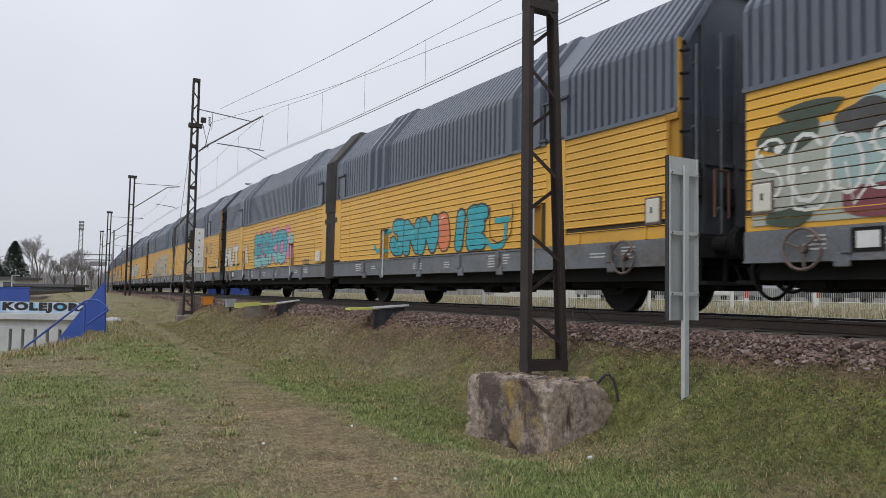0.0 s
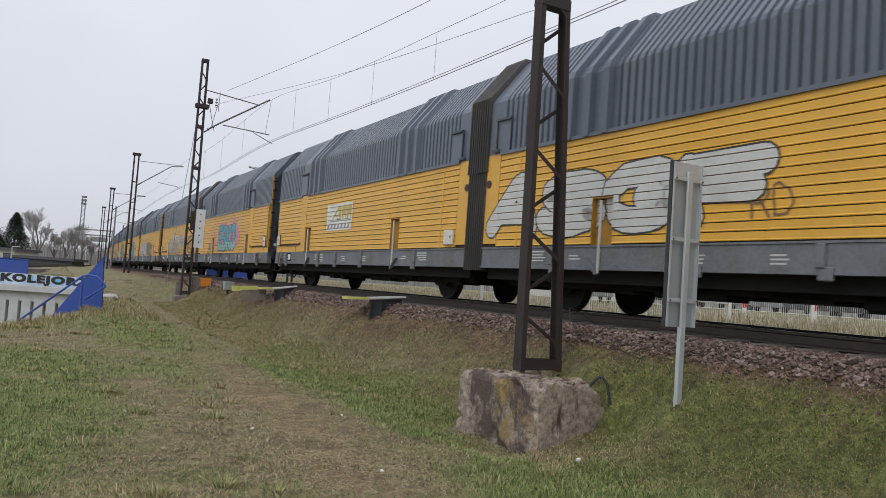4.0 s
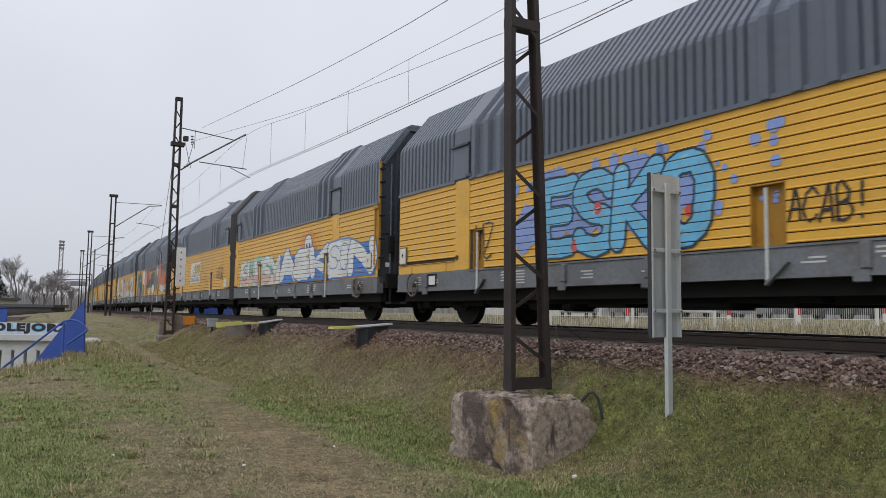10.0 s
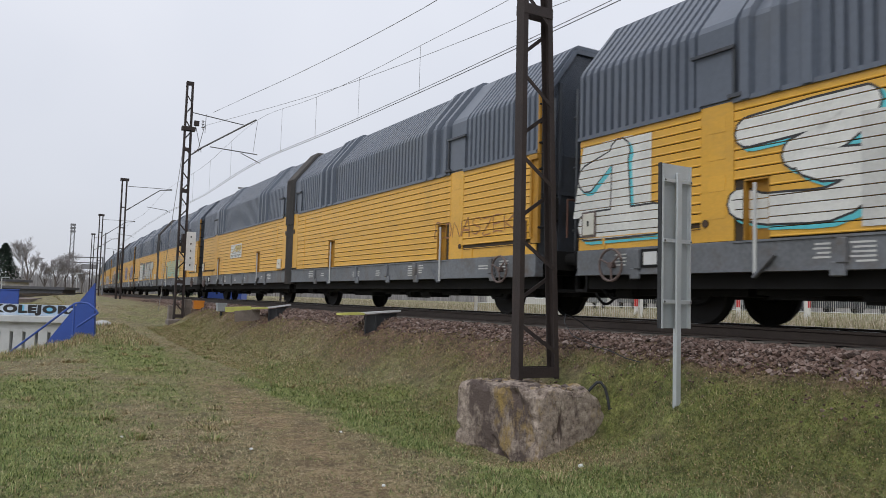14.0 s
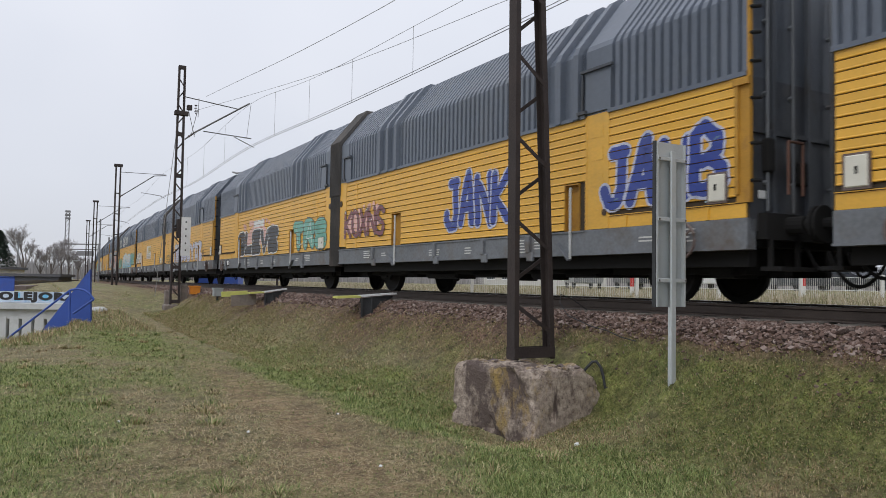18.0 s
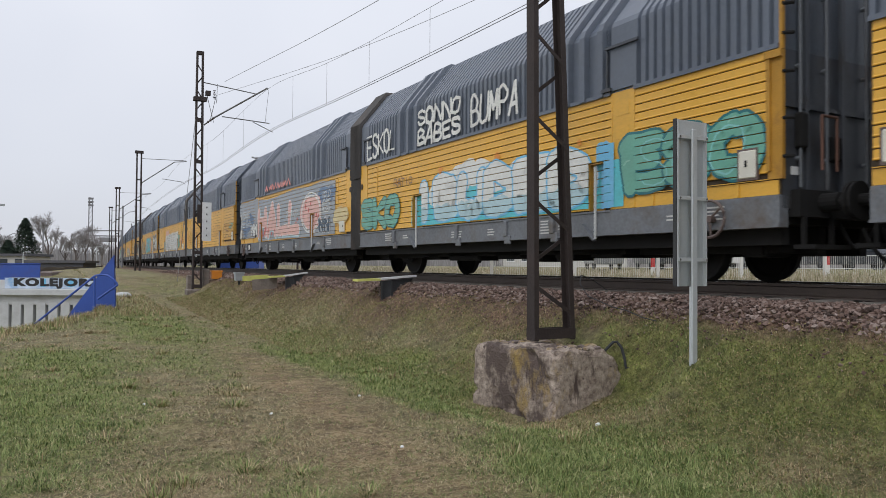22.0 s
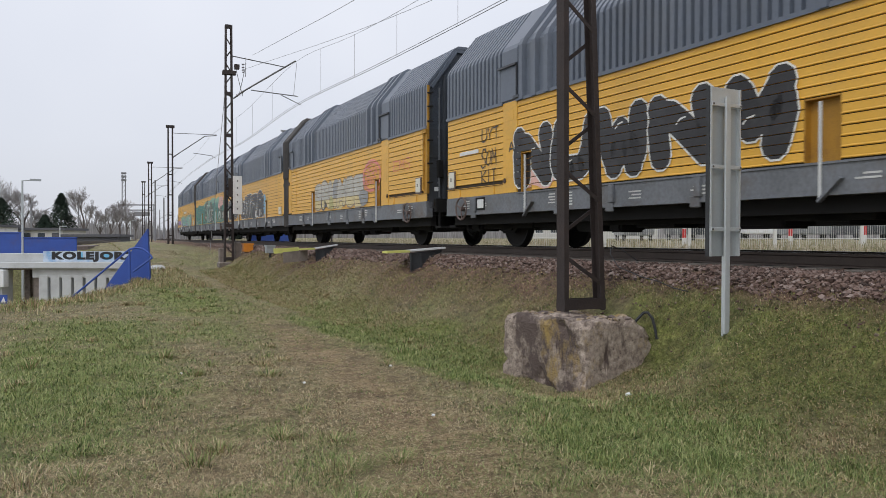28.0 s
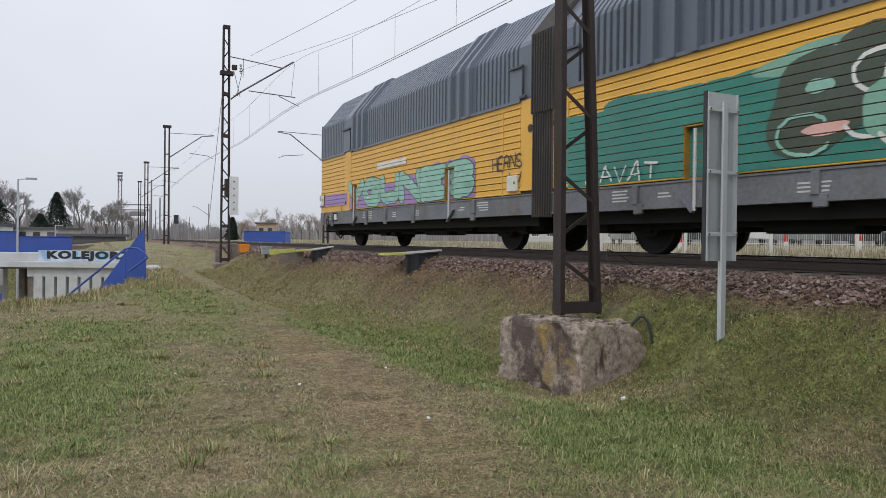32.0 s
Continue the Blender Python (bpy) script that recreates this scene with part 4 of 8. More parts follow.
M_HANDWHEEL = material("hand_wheel_paint", (0.13, 0.095, 0.085), 0.5, vary=0.25, dirt=(0.09, 0.05, 0.035), dirt_amount=0.5)

masters = {1: wagon_unit(1), -1: wagon_unit(-1)}
units = []
used = set()
for n in range(-1, 35):
    w = 1 if n % 2 == 0 else -1
    units.append((n, copy_thing(masters[w], Matrix()) if w in used else masters[w]))
    used.add(w)

# ---- graffiti on the boards: kind, left, right, bottom, top in metres on the unit, then paint ----
GRAFFITI = {
    0: 'panel 6.1 2.6 1.12 1.95 ltsage2; blob 5.9 4.75 1.25 2.2 ltsage2; blob 5.2 3.0 1.4 2.45 ltteal2; blob 6.0 5.2 1.95 2.35 dolive; blob 5.75 4.9 2.3 2.5 dolive; blob 5.0 4.4 2.0 2.4 dgrey; blob 4.95 4.2 1.12 1.5 maroon; blob 5.9 5.3 1.08 1.3 dolive; scrawl 6.1 4.2 1.35 2.15 SCOS white 0.05; scrawl 5.6 3.9 1.2 1.8 UVC white 0.04; blob 3.8 2.9 1.2 1.9 dgrey; dots 6.0 3.0 1.2 2.3 white 14',
    1: 'glyphs 2.77 0.50 1.07 1.98 JNN teal black 0.42; glyphs 0.60 -0.20 1.07 1.97 I orange black 0.62; glyphs -0.16 -1.45 1.07 2.0 IE teal black 0.44; scrawl 3.75 2.75 1.2 1.75 J teal 0.12; scrawl -1.4 -2.3 1.1 1.7 J teal 0.10; scrawl -1.5 -2.4 1.12 1.95 U black 0.025',
    2: 'cloud 1.7 -3.9 1.12 2.35 pink 9; glyphs 1.33 -2.60 1.09 2.36 ESKO teal navy 0.33 ltteal; blob -2.85 -3.35 1.78 2.15 ltteal; block 6.15 3.86 1.22 2.1 HUT white grey 0.3; block 2.90 2.30 1.24 1.97 A white grey 0.34; scrawl -4.31 -5.15 1.07 1.23 NZEG! black 0.025; panel -3.16 -3.47 1.07 1.46 maroon',
    3: 'cloud 3.1 -2.75 1.2 2.35 ltteal 8; block 2.95 -2.55 1.10 2.27 RESO sand black 0.3 ltteal; scrawl -2.92 -4.43 1.90 2.5 WIO dgrey 0.075; scrawl 2.95 -2.5 1.14 2.24 RESO black 0.05; scrawl 2.8 -2.3 1.3 2.0 KMBN ltteal 0.03',
    4: 'cloud 2.0 -3.9 1.2 2.25 paleyel 7; block 2.14 -4.20 1.10 2.40 KWREZ paleyel skyblue 0.16 blue; scrawl 1.9 -3.6 1.25 2.25 WSOKZ blue 0.04; scrawl 2.1 1.5 1.35 1.7 NA black 0.02',
    5: 'block 6.25 0.05 1.19 2.30 ASGF silver black 0.34; scrawl -1.41 -4.44 1.45 1.95 NEXUS paleblue 0.03; scrawl 0.48 -0.13 1.34 1.79 RD brown 0.03',
    6: 'logo 1.47 -0.44 1.63 2.38',
    7: 'cloud 2.59 -2.22 1.19 2.45 pink 8; dots 3.5 2.2 1.3 2.45 pink 30; glyphs 1.95 -1.22 1.12 2.36 ESKO teal navy 0.33 ltteal; scrawl 4.13 3.29 1.09 1.42 ZEPIN dgrey 0.035; blob 3.95 3.78 1.44 1.58 dgrey; ring 6.40 6.06 2.36 2.72 black; scrawl 6.32 6.14 2.46 2.62 C black 0.025',
    8: 'panel 1.57 -0.70 1.75 2.25 silver; block 2.95 -1.85 1.09 2.12 WASTUP ltgrey black 0.3; block -1.72 -2.48 1.50 2.12 69 silver black 0.25; ring -3.50 -5.70 1.13 2.08 black; scrawl -3.75 -5.45 1.3 1.9 WIEN dgrey 0.05',
    9: 'glyphs 5.30 1.55 1.09 2.15 WASA lilac blue 0.34; glyphs 1.35 -0.95 1.12 2.10 NUSE olive dgrey 0.36; panel -0.8 -2.05 1.07 1.25 olive; blob -1.15 -1.75 1.5 1.95 dgrey; scrawl 5.0 1.8 1.3 1.9 WMS white 0.04',
    10: 'cloud 2.73 -2.77 1.18 2.42 pink 9; glyphs 2.05 -1.97 1.10 2.45 ESKO teal navy 0.33',
    11: 'cloud 3.2 -2.7 1.07 2.52 pink 10; glyphs 2.05 -1.85 1.09 2.50 ESKO teal navy 0.33; scrawl -5.03 -5.95 1.58 1.95 SETM black 0.05; scrawl -5.03 -5.95 1.22 1.55 SELO black 0.05',
    12: 'cloud 2.3 -2.9 1.18 2.48 peri 9; dots -2.2 -3.4 1.25 2.6 peri 14; glyphs 1.10 -2.33 1.09 2.46 ESKO skyblue navy 0.33 skyblue; dots 0.9 -2.0 1.25 2.2 red 7; scrawl -3.40 -4.36 1.27 1.69 ACAB! black 0.035; scrawl 3.1 2.5 1.2 1.95 NZ black 0.035',
    13: 'panel 5.6 1.0 1.09 1.75 white; cloud 5.5 1.0 1.2 2.1 mint 6; glyphs 5.54 1.05 1.08 2.05 SUWSY white mint 0.26 ltpink; scrawl 5.3 1.3 1.25 1.9 SWOZK maroon 0.045; cloud -0.9 -2.2 1.9 2.55 orange2 3; panel 0.95 -6.1 1.09 1.95 blue; glyphs 0.95 -6.0 1.09 2.12 ASKEN white blue 0.36; skull -1.28 -1.83 1.72 2.42; scrawl -4.8 -6.0 1.3 1.8 29 blue 0.03; scrawl -3.2 -4.6 1.3 2.0 SO blue 0.03',
    14: 'logo 1.06 -1.02 1.43 2.38; scrawl -4.22 -5.31 1.45 1.97 KOGO black 0.04; scrawl 5.36 4.20 1.45 2.05 ANTO black 0.04',
    15: 'panel -3.49 -6.30 2.55 2.75 dgrey; panel 3.4 -3.4 2.52 2.75 dgrey; panel 1.9 0.55 1.62 2.72 slate2; cloud 0.4 -3.3 1.5 2.5 warmgrey 6; blob 5.8 3.80 1.07 2.45 petrol; blob 5.5 4.1 1.6 2.6 petrol; panel 5.85 3.75 1.09 1.6 petrol; blob 3.40 1.95 1.72 2.72 white; blob 2.25 1.95 1.85 2.2 black; blob 2.41 1.13 1.48 2.66 salmon; blob 1.84 1.38 1.06 1.75 slate2; blob 1.6 0.5 1.5 1.8 slate2; blob 0.78 0.33 1.90 2.77 red; blob 0.33 -0.08 1.60 2.08 dgrey; blob 0.58 -0.30 1.10 1.52 white; blob -0.37 -1.82 1.45 2.53 dgrey; blob -0.88 -1.78 1.14 1.72 white; blob -1.86 -2.70 1.28 2.58 grey; blob -2.5 -3.2 2.2 2.74 white; blob -2.9 -3.6 1.5 2.2 warmgrey; blob -3.4 -4.24 1.69 2.73 vermilion; blob -4.21 -5.23 1.75 2.63 dgrey; blob -3.94 -5.61 1.22 1.68 white; blob -4.45 -5.70 1.49 2.3 vermilion; blob -4.5 -5.2 1.9 2.45 warmgrey; blob -5.24 -6.22 2.3 2.65 dgrey; scrawl -5.33 -5.87 1.29 1.58 AMT black 0.02; blob 5.05 4.25 1.11 1.6 pink; blob 5.0 4.75 1.85 2.2 white; blob 4.2 3.95 1.9 2.2 white; blob 4.93 4.82 1.9 2.05 black; blob 4.15 4.02 1.95 2.08 black; blob 5.2 5.05 1.5 1.75 white; blob 4.25 4.1 1.5 1.72 white; dots 5.6 4.0 2.2 2.5 navy 10; scrawl 4.35 3.59 2.55 2.73 VSC dgrey 0.025',
    16: 'panel 6.35 4.68 1.46 2.70 white; block 6.35 4.40 1.2 2.72 1 white black 0.27 turq; block 3.30 1.44 1.2 2.66 3 white black 0.24 turq; panel 1.7 -0.62 1.10 2.4 silver; blob 1.35 0.22 1.13 2.30 pink; blob 1.23 0.23 2.19 2.54 navy; panel 0.10 -0.78 1.58 2.23 white; scrawl 0.02 -0.71 1.92 2.16 ADN black 0.03; scrawl 0.02 -0.71 1.66 1.88 KOTY black 0.03; block -0.97 -2.70 1.10 2.45 1 white black 0.3 turq; block -3.40 -5.30 1.09 2.60 2 white black 0.26 turq',
    17: 'scrawl -2.70 -5.61 1.49 1.82 BONASZEK rust 0.03',
    18: 'logo 0.93 -0.82 1.69 2.23',
    19: 'glyphs 3.33 -1.1 1.10 2.05 SOMOS ltsage turq 0.34 sage; scrawl 0.58 -2.00 1.84 2.24 COBRA grey 0.05; scrawl -0.08 -0.34 1.49 1.66 UW black 0.02; scrawl 5.2 4.3 1.15 2.05 ZN ltlilac 0.045',
    20: 'panel 2.75 0.98 1.10 2.24 white; panel 0.98 -0.22 1.12 2.31 dgrey; scrawl 0.85 -0.12 2.08 2.24 ENERGY sea 0.028; scrawl 0.85 -0.12 1.84 2.02 ZONES sea 0.028; scrawl 0.9 -0.1 1.2 1.42 OEAD white 0.04; panel 2.75 0.98 2.24 2.35 dgrey; panel -0.75 -3.3 1.45 2.33 dgrey; glyphs -0.2 -4.60 1.10 2.28 AGUT silver black 0.42; cloud -1.2 -3.6 1.2 1.6 dgrey 3',
    21: 'glyphs 0.95 -1.35 1.22 2.34 JANK royal ltlilac 0.32; glyphs -3.68 -5.93 1.30 2.30 JANB royal ltlilac 0.32; panel -5.6 -5.95 1.28 1.55 ltblue; cloud 5.95 4.00 1.4 2.05 ltpink 3; block 6.1 3.7 1.3 2.05 KOXNS maroon dgrey 0.2',
    22: 'cloud 3.3 -1.9 1.35 2.25 ltpink 9; panel 1.09 -0.14 2.1 2.34 white; glyphs 3.15 -1.75 1.09 2.05 SLEVE black white 0.36; block -3.34 -6.15 1.09 2.05 TRS sea dgrey 0.36; scrawl -3.6 -5.9 1.2 1.95 UAW white 0.03',
    23: 'glyphs 3.2 -0.15 1.08 2.10 SESO lilac dgrey 0.34; block -0.25 -3.75 1.08 2.0 ZYTZ lilac dgrey 0.32; scrawl 5.85 3.70 1.12 1.55 SOMY dgrey 0.045; scrawl -3.82 -4.31 1.26 1.56 99 black 0.04; blob -2.6 -3.9 1.08 1.5 lilac',
    24: 'logo 0.85 -1.22 1.52 2.35; panel 5.7 3.7 1.5 2.0 ltpink; block 5.95 3.43 1.27 2.04 NEPU white dgrey 0.3',
    25: 'hoodscrawl 5.94 4.23 2.92 3.52 ESKOL white 0.07; hoodscrawl 3.06 1.13 3.3 3.70 SONNO white 0.08; hoodscrawl 3.06 1.13 2.88 3.26 BABES white 0.08; hoodscrawl 0.74 -0.95 2.95 3.52 BUMPA white 0.08; panel 3.4 -3.6 1.09 1.8 turq; cloud 3.2 -3.2 1.5 2.35 white 9; glyphs 3.30 -2.85 1.09 2.15 IBUDED white skyblue 0.36 ltblue; dots 2.8 -2.8 1.4 2.3 orange2 7; glyphs 6.30 4.06 1.09 1.93 SKO sea petrol 0.32; panel -3.0 -3.4 1.09 2.1 skyblue; glyphs -3.62 -6.0 1.24 2.15 ESO sea petrol 0.34; scrawl 4.35 3.35 2.07 2.25 RATIO brown 0.03; scrawl -3.9 -5.8 1.35 2.05 SUO ltteal 0.03',
    26: 'panel 6.35 3.42 1.24 2.77 silver2; panel 3.36 -5.16 1.09 2.70 silver2; cloud -3.6 -5.2 2.0 2.7 denim 4; cloud 6.0 4.0 1.3 2.2 denim 4; block 3.45 -1.90 1.14 2.40 HALL ltpink white 0.3 ltblue; dots 3.2 -1.8 1.25 1.7 red2 20; blob -2.02 -3.95 1.24 2.42 ltpink; ring -2.02 -3.95 1.22 2.44 white; dots -2.2 -3.8 1.35 2.3 red2 12; scrawl -4.05 -4.80 2.2 2.4 HOLD white 0.028; scrawl -4.05 -4.80 1.98 2.16 WRAMG white 0.028; scrawl -4.05 -4.80 1.76 1.94 BUSEM white 0.028; block -3.75 -4.75 1.14 1.66 NN navy white 0.3; scrawl -0.4 -1.7 1.8 2.02 200020 white 0.025; block 4.35 3.45 1.3 1.85 NN white navy 0.3; scrawl 6.1 4.6 2.05 2.35 WIESENTO white 0.03; scrawl 6.1 4.4 1.7 1.95 ANESTENTS white 0.03; hoodtag 2.24 -0.97 2.88 3.12 salmon 6; cloud -5.0 -6.2 1.3 1.9 paleyel 3',
    27: 'scrawl 5.85 2.0 1.15 2.2 HORTS rust 0.02; scrawl 5.3 -0.66 1.4 1.95 MOSUHCK ochre2 0.03; scrawl -1.48 -3.1 1.5 2.1 KSA ochre2 0.04; scrawl -3.77 -5.0 1.4 2.05 OR rust 0.04; scrawl -5.0 -5.75 1.75 2.02 AP sea 0.05',
    28: 'panel 2.40 -3.55 1.09 2.25 white; block 2.45 -3.60 1.10 2.15 PUSTER white dgrey 0.36; scrawl 1.9 0.3 1.25 2.0 FZ grey 0.06; block -3.36 -4.22 1.25 2.05 Z sea black 0.4; scrawl -4.27 -5.88 1.50 1.80 MATZKO salmon 0.03; blob 3.3 2.5 1.1 1.8 sea; cloud 2.3 0.5 2.15 2.42 ltpink 4',
    29: 'cloud 3.76 -2.6 1.15 2.38 ltpink 9; glyphs 2.38 -0.98 1.10 2.42 ESKO turq black 0.33; cloud -2.8 -5.79 1.2 2.45 white 6; block -2.76 -5.50 1.14 2.48 SST dgrey white 0.26; scrawl -1.6 -2.9 2.1 2.7 IC dgrey 0.09; block 6.35 3.75 1.11 2.15 MUTAS sand dgrey 0.3; scrawl -1.70 -2.62 1.09 1.37 TRES black 0.03',
    30: 'cloud 3.32 1.74 1.07 1.80 ltpink 4; block 3.4 -2.8 1.09 2.3 NUWNM black white 0.34; scrawl 4.66 3.96 2.14 2.44 UYT black 0.03; scrawl 4.66 4.05 1.62 2.00 SOM black 0.03; scrawl 4.66 4.05 1.27 1.58 KIT black 0.03; scrawl 3.59 3.16 1.82 2.03 AP black 0.03; panel 5.59 4.77 1.95 2.03 white',
    31: 'cloud 2.8 -2.2 1.15 2.0 paleyel 8; glyphs 2.90 -2.0 1.09 2.05 SRWMSE ltgrey warmgrey 0.36 paleyel; blob 2.2 1.5 1.1 1.6 dgrey; blob 0.9 0.2 1.4 2.05 grey; blob -0.6 -1.2 1.2 1.75 dgrey; blob -1.6 -2.3 1.1 1.6 grey; blob 1.3 0.8 1.1 1.5 olive2; ring -1.9 -3.3 1.5 2.35 salmon; scrawl -2.06 -3.07 1.95 2.20 SRA salmon 0.035; scrawl -2.06 -3.07 1.69 1.9 HERKEL salmon 0.03; scrawl -4.2 -5.3 1.9 2.2 EMS salmon 0.03',
    32: 'cloud -1.25 -3.48 1.07 2.02 skyblue 3; panel 2.4 -2.7 1.10 2.05 black; block 2.50 -2.75 1.09 2.28 UTZR black white 0.34; scrawl 2.2 -0.2 1.3 2.0 GVI white 0.06; blob -0.9 -2.0 1.1 1.5 white; blob -1.2 -1.6 1.2 1.42 black; panel 6.0 3.75 1.12 1.6 black; block 6.16 4.75 1.10 2.2 O black white 0.5; block 4.85 3.60 1.10 2.35 N black white 0.34; block 3.4 2.6 1.2 2.45 D black white 0.4; scrawl 6.15 5.75 1.85 2.2 JB black 0.03',
    33: 'panel 6.3 0.2 1.09 2.30 green; panel 0.3 -6.2 1.09 2.36 green; cloud 6.2 -3.5 2.0 2.5 green 8; cloud 2.5 -5.8 2.15 2.66 paleteal 6; panel -3.9 -6.0 1.25 1.75 dolive; blob 1.95 0.75 1.15 2.42 dolive; blob 1.2 0.2 1.5 2.55 dolive; blob 0.07 -1.74 1.15 2.35 dolive; blob -3.97 -5.20 1.3 2.08 dolive; blob -4.84 -5.40 1.66 2.39 dolive; blob 1.45 1.1 1.9 2.08 mint; blob 1.5 0.9 1.42 1.56 ltpink; scrawl 1.0 0.2 1.3 2.4 S white 0.05; scrawl 1.9 1.1 1.15 1.75 C mint 0.05; blob 0.75 0.2 1.3 2.0 paleteal; scrawl 0.6 -0.9 1.2 2.3 SC white 0.05; scrawl -0.13 -1.98 1.25 1.95 AZE white 0.05; scrawl -1.9 -3.9 1.15 1.5 UVU ltgrey 0.05; scrawl 5.5 3.8 1.1 1.38 SAVAT white 0.035; blob -4.22 -4.84 1.46 1.76 paleteal; cloud -3.96 -5.67 1.9 2.45 ltpink 4; ring -4.2 -4.9 1.3 1.7 white',
    34: 'cloud 0.5 -5.0 1.12 2.0 violet 8; panel 3.4 -4.3 1.09 1.7 violet; panel 6.34 3.63 1.23 1.62 violet; block 3.52 -4.24 1.09 1.95 VGUNES mint dgreen 0.36; panel 1.20 -0.77 2.10 2.26 white; scrawl -4.98 -6.1 1.55 1.85 HERNS black 0.035; scrawl -5.6 -6.1 1.25 1.5 W black 0.03',
}
PAINT = {
    "teal": (0.02, 0.36, 0.42), "ltteal": (0.22, 0.52, 0.50), "turq": (0.10, 0.52, 0.58), "ltblue": (0.42, 0.58, 0.62), "skyblue": (0.16, 0.48, 0.72), "paleblue": (0.50, 0.52, 0.45),
    "pink": (0.70, 0.22, 0.38), "ltpink": (0.72, 0.42, 0.36), "salmon": (0.74, 0.24, 0.19), "red": (0.62, 0.09, 0.07), "red2": (0.58, 0.10, 0.08), "maroon": (0.20, 0.05, 0.06), "vermilion": (0.75, 0.14, 0.04),
    "orange": (0.70, 0.19, 0.07), "orange2": (0.70, 0.26, 0.03), "white": (0.70, 0.70, 0.66), "silver": (0.56, 0.56, 0.53), "silver2": (0.30, 0.325, 0.35), "ltgrey": (0.46, 0.44, 0.38), "grey": (0.26, 0.26, 0.25),
    "warmgrey": (0.27, 0.22, 0.17), "dgrey": (0.065, 0.062, 0.06), "black": (0.022, 0.021, 0.022), "navy": (0.015, 0.05, 0.09), "blue": (0.04, 0.18, 0.55), "royal": (0.03, 0.055, 0.27), "denim": (0.10, 0.17, 0.28),
    "lilac": (0.50, 0.50, 0.60), "ltlilac": (0.48, 0.50, 0.62), "violet": (0.33, 0.20, 0.45), "sand": (0.52, 0.42, 0.26), "brown": (0.20, 0.11, 0.06), "rust": (0.32, 0.13, 0.04), "ochre2": (0.48, 0.24, 0.035),
    "olive": (0.24, 0.235, 0.14), "olive2": (0.42, 0.38, 0.14), "yellowish": (0.60, 0.42, 0.16), "petrol": (0.012, 0.14, 0.16), "sea": (0.14, 0.38, 0.29), "sage": (0.42, 0.52, 0.36), "ltsage": (0.50, 0.50, 0.28),
    "green": (0.035, 0.21, 0.165), "dolive": (0.055, 0.075, 0.05), "paleteal": (0.20, 0.40, 0.30), "mint": (0.26, 0.50, 0.40), "slate2": (0.10, 0.115, 0.14), "gold": (0.50, 0.36, 0.07), "ltsage2": (0.40, 0.42, 0.36), "ltteal2": (0.34, 0.46, 0.45), "paleyel": (0.62, 0.50, 0.24), "peri": (0.24, 0.34, 0.66), "dgreen": (0.02, 0.08, 0.06),
}
paints = {}


def paint(name):
    if name not in paints:
        base = PAINT[name]
        paints[name] = material("spray_" + name, base, 0.36, vary=0.14, scale=2.5, grain=30, dirt=tuple(0.6 * c + 0.06 for c in base), dirt_amount=0.3, dirt_scale=1.5)
    return paints[name]


# letter skeletons: strokes through points of a unit square
STROKES = {
    "A": "0,0 .42,1 .58,1 1,0; .22,.36 .78,.36", "B": "0,0 0,1 .7,.97 .85,.76 .6,.54 .05,.52; .6,.54 1,.34 .85,.05 0,0", "C": "1,.82 .75,1 .25,.97 0,.6 .05,.25 .35,0 .8,.03 1,.2",
    "D": "0,0 0,1 .6,.96 1,.6 .9,.2 .5,0 0,0", "E": "1,1 .1,1 0,.9 0,.1 .1,0 1,0; 0,.52 .8,.52", "F": "1,1 0,1 0,0; 0,.54 .8,.54", "G": "1,.85 .7,1 .2,.95 0,.5 .2,.05 .75,0 1,.2 1,.46 .6,.46",
    "H": "0,0 0,1; 1,0 1,1; 0,.5 1,.5", "I": ".5,0 .5,1", "J": ".85,1 .85,.25 .6,0 .2,.03 0,.25; .4,1 1,1", "K": "0,0 0,1; 1,1 .1,.5 1,0", "L": "0,1 0,0 1,0", "M": "0,0 .1,1 .5,.35 .9,1 1,0",
    "N": "0,0 0,1 1,0 1,1", "O": ".5,0 .12,.12 0,.5 .12,.88 .5,1 .88,.88 1,.5 .88,.12 .5,0", "P": "0,0 0,1 .75,.97 1,.74 .75,.5 .05,.48", "R": "0,0 0,1 .75,.97 .95,.74 .7,.52 .05,.5; .5,.5 1,0",
    "S": "1,.85 .7,1 .2,.96 .03,.75 .3,.55 .75,.46 1,.25 .8,.03 .3,0 0,.15", "T": "0,1 1,1; .5,1 .5,0", "U": "0,1 0,.3 .2,.03 .5,0 .8,.03 1,.3 1,1", "V": "0,1 .5,0 1,1", "W": "0,1 .22,0 .5,.7 .78,0 1,1",
    "X": "0,0 1,1; 0,1 1,0", "Y": "0,1 .5,.5 1,1; .5,.5 .5,0", "Z": "0,1 1,1 0,0 1,0", "1": ".1,.72 .55,1 .55,0; .1,0 1,0", "2": "0,.8 .3,1 .75,.97 .95,.7 0,0 1,0", "3": "0,.95 .9,1 .45,.58 .95,.4 .85,.05 .4,0 0,.1",
    "6": ".9,1 .3,.85 0,.35 .2,.03 .7,0 1,.25 .8,.5 .3,.5 .05,.3", "9": ".1,0 .7,.15 1,.65 .8,.97 .3,1 0,.75 .2,.5 .7,.5 .95,.7", "0": ".5,0 0,.3 0,.7 .5,1 1,.7 1,.3 .5,0", "!": ".5,1 .45,.35; .45,.08 .45,0",
}


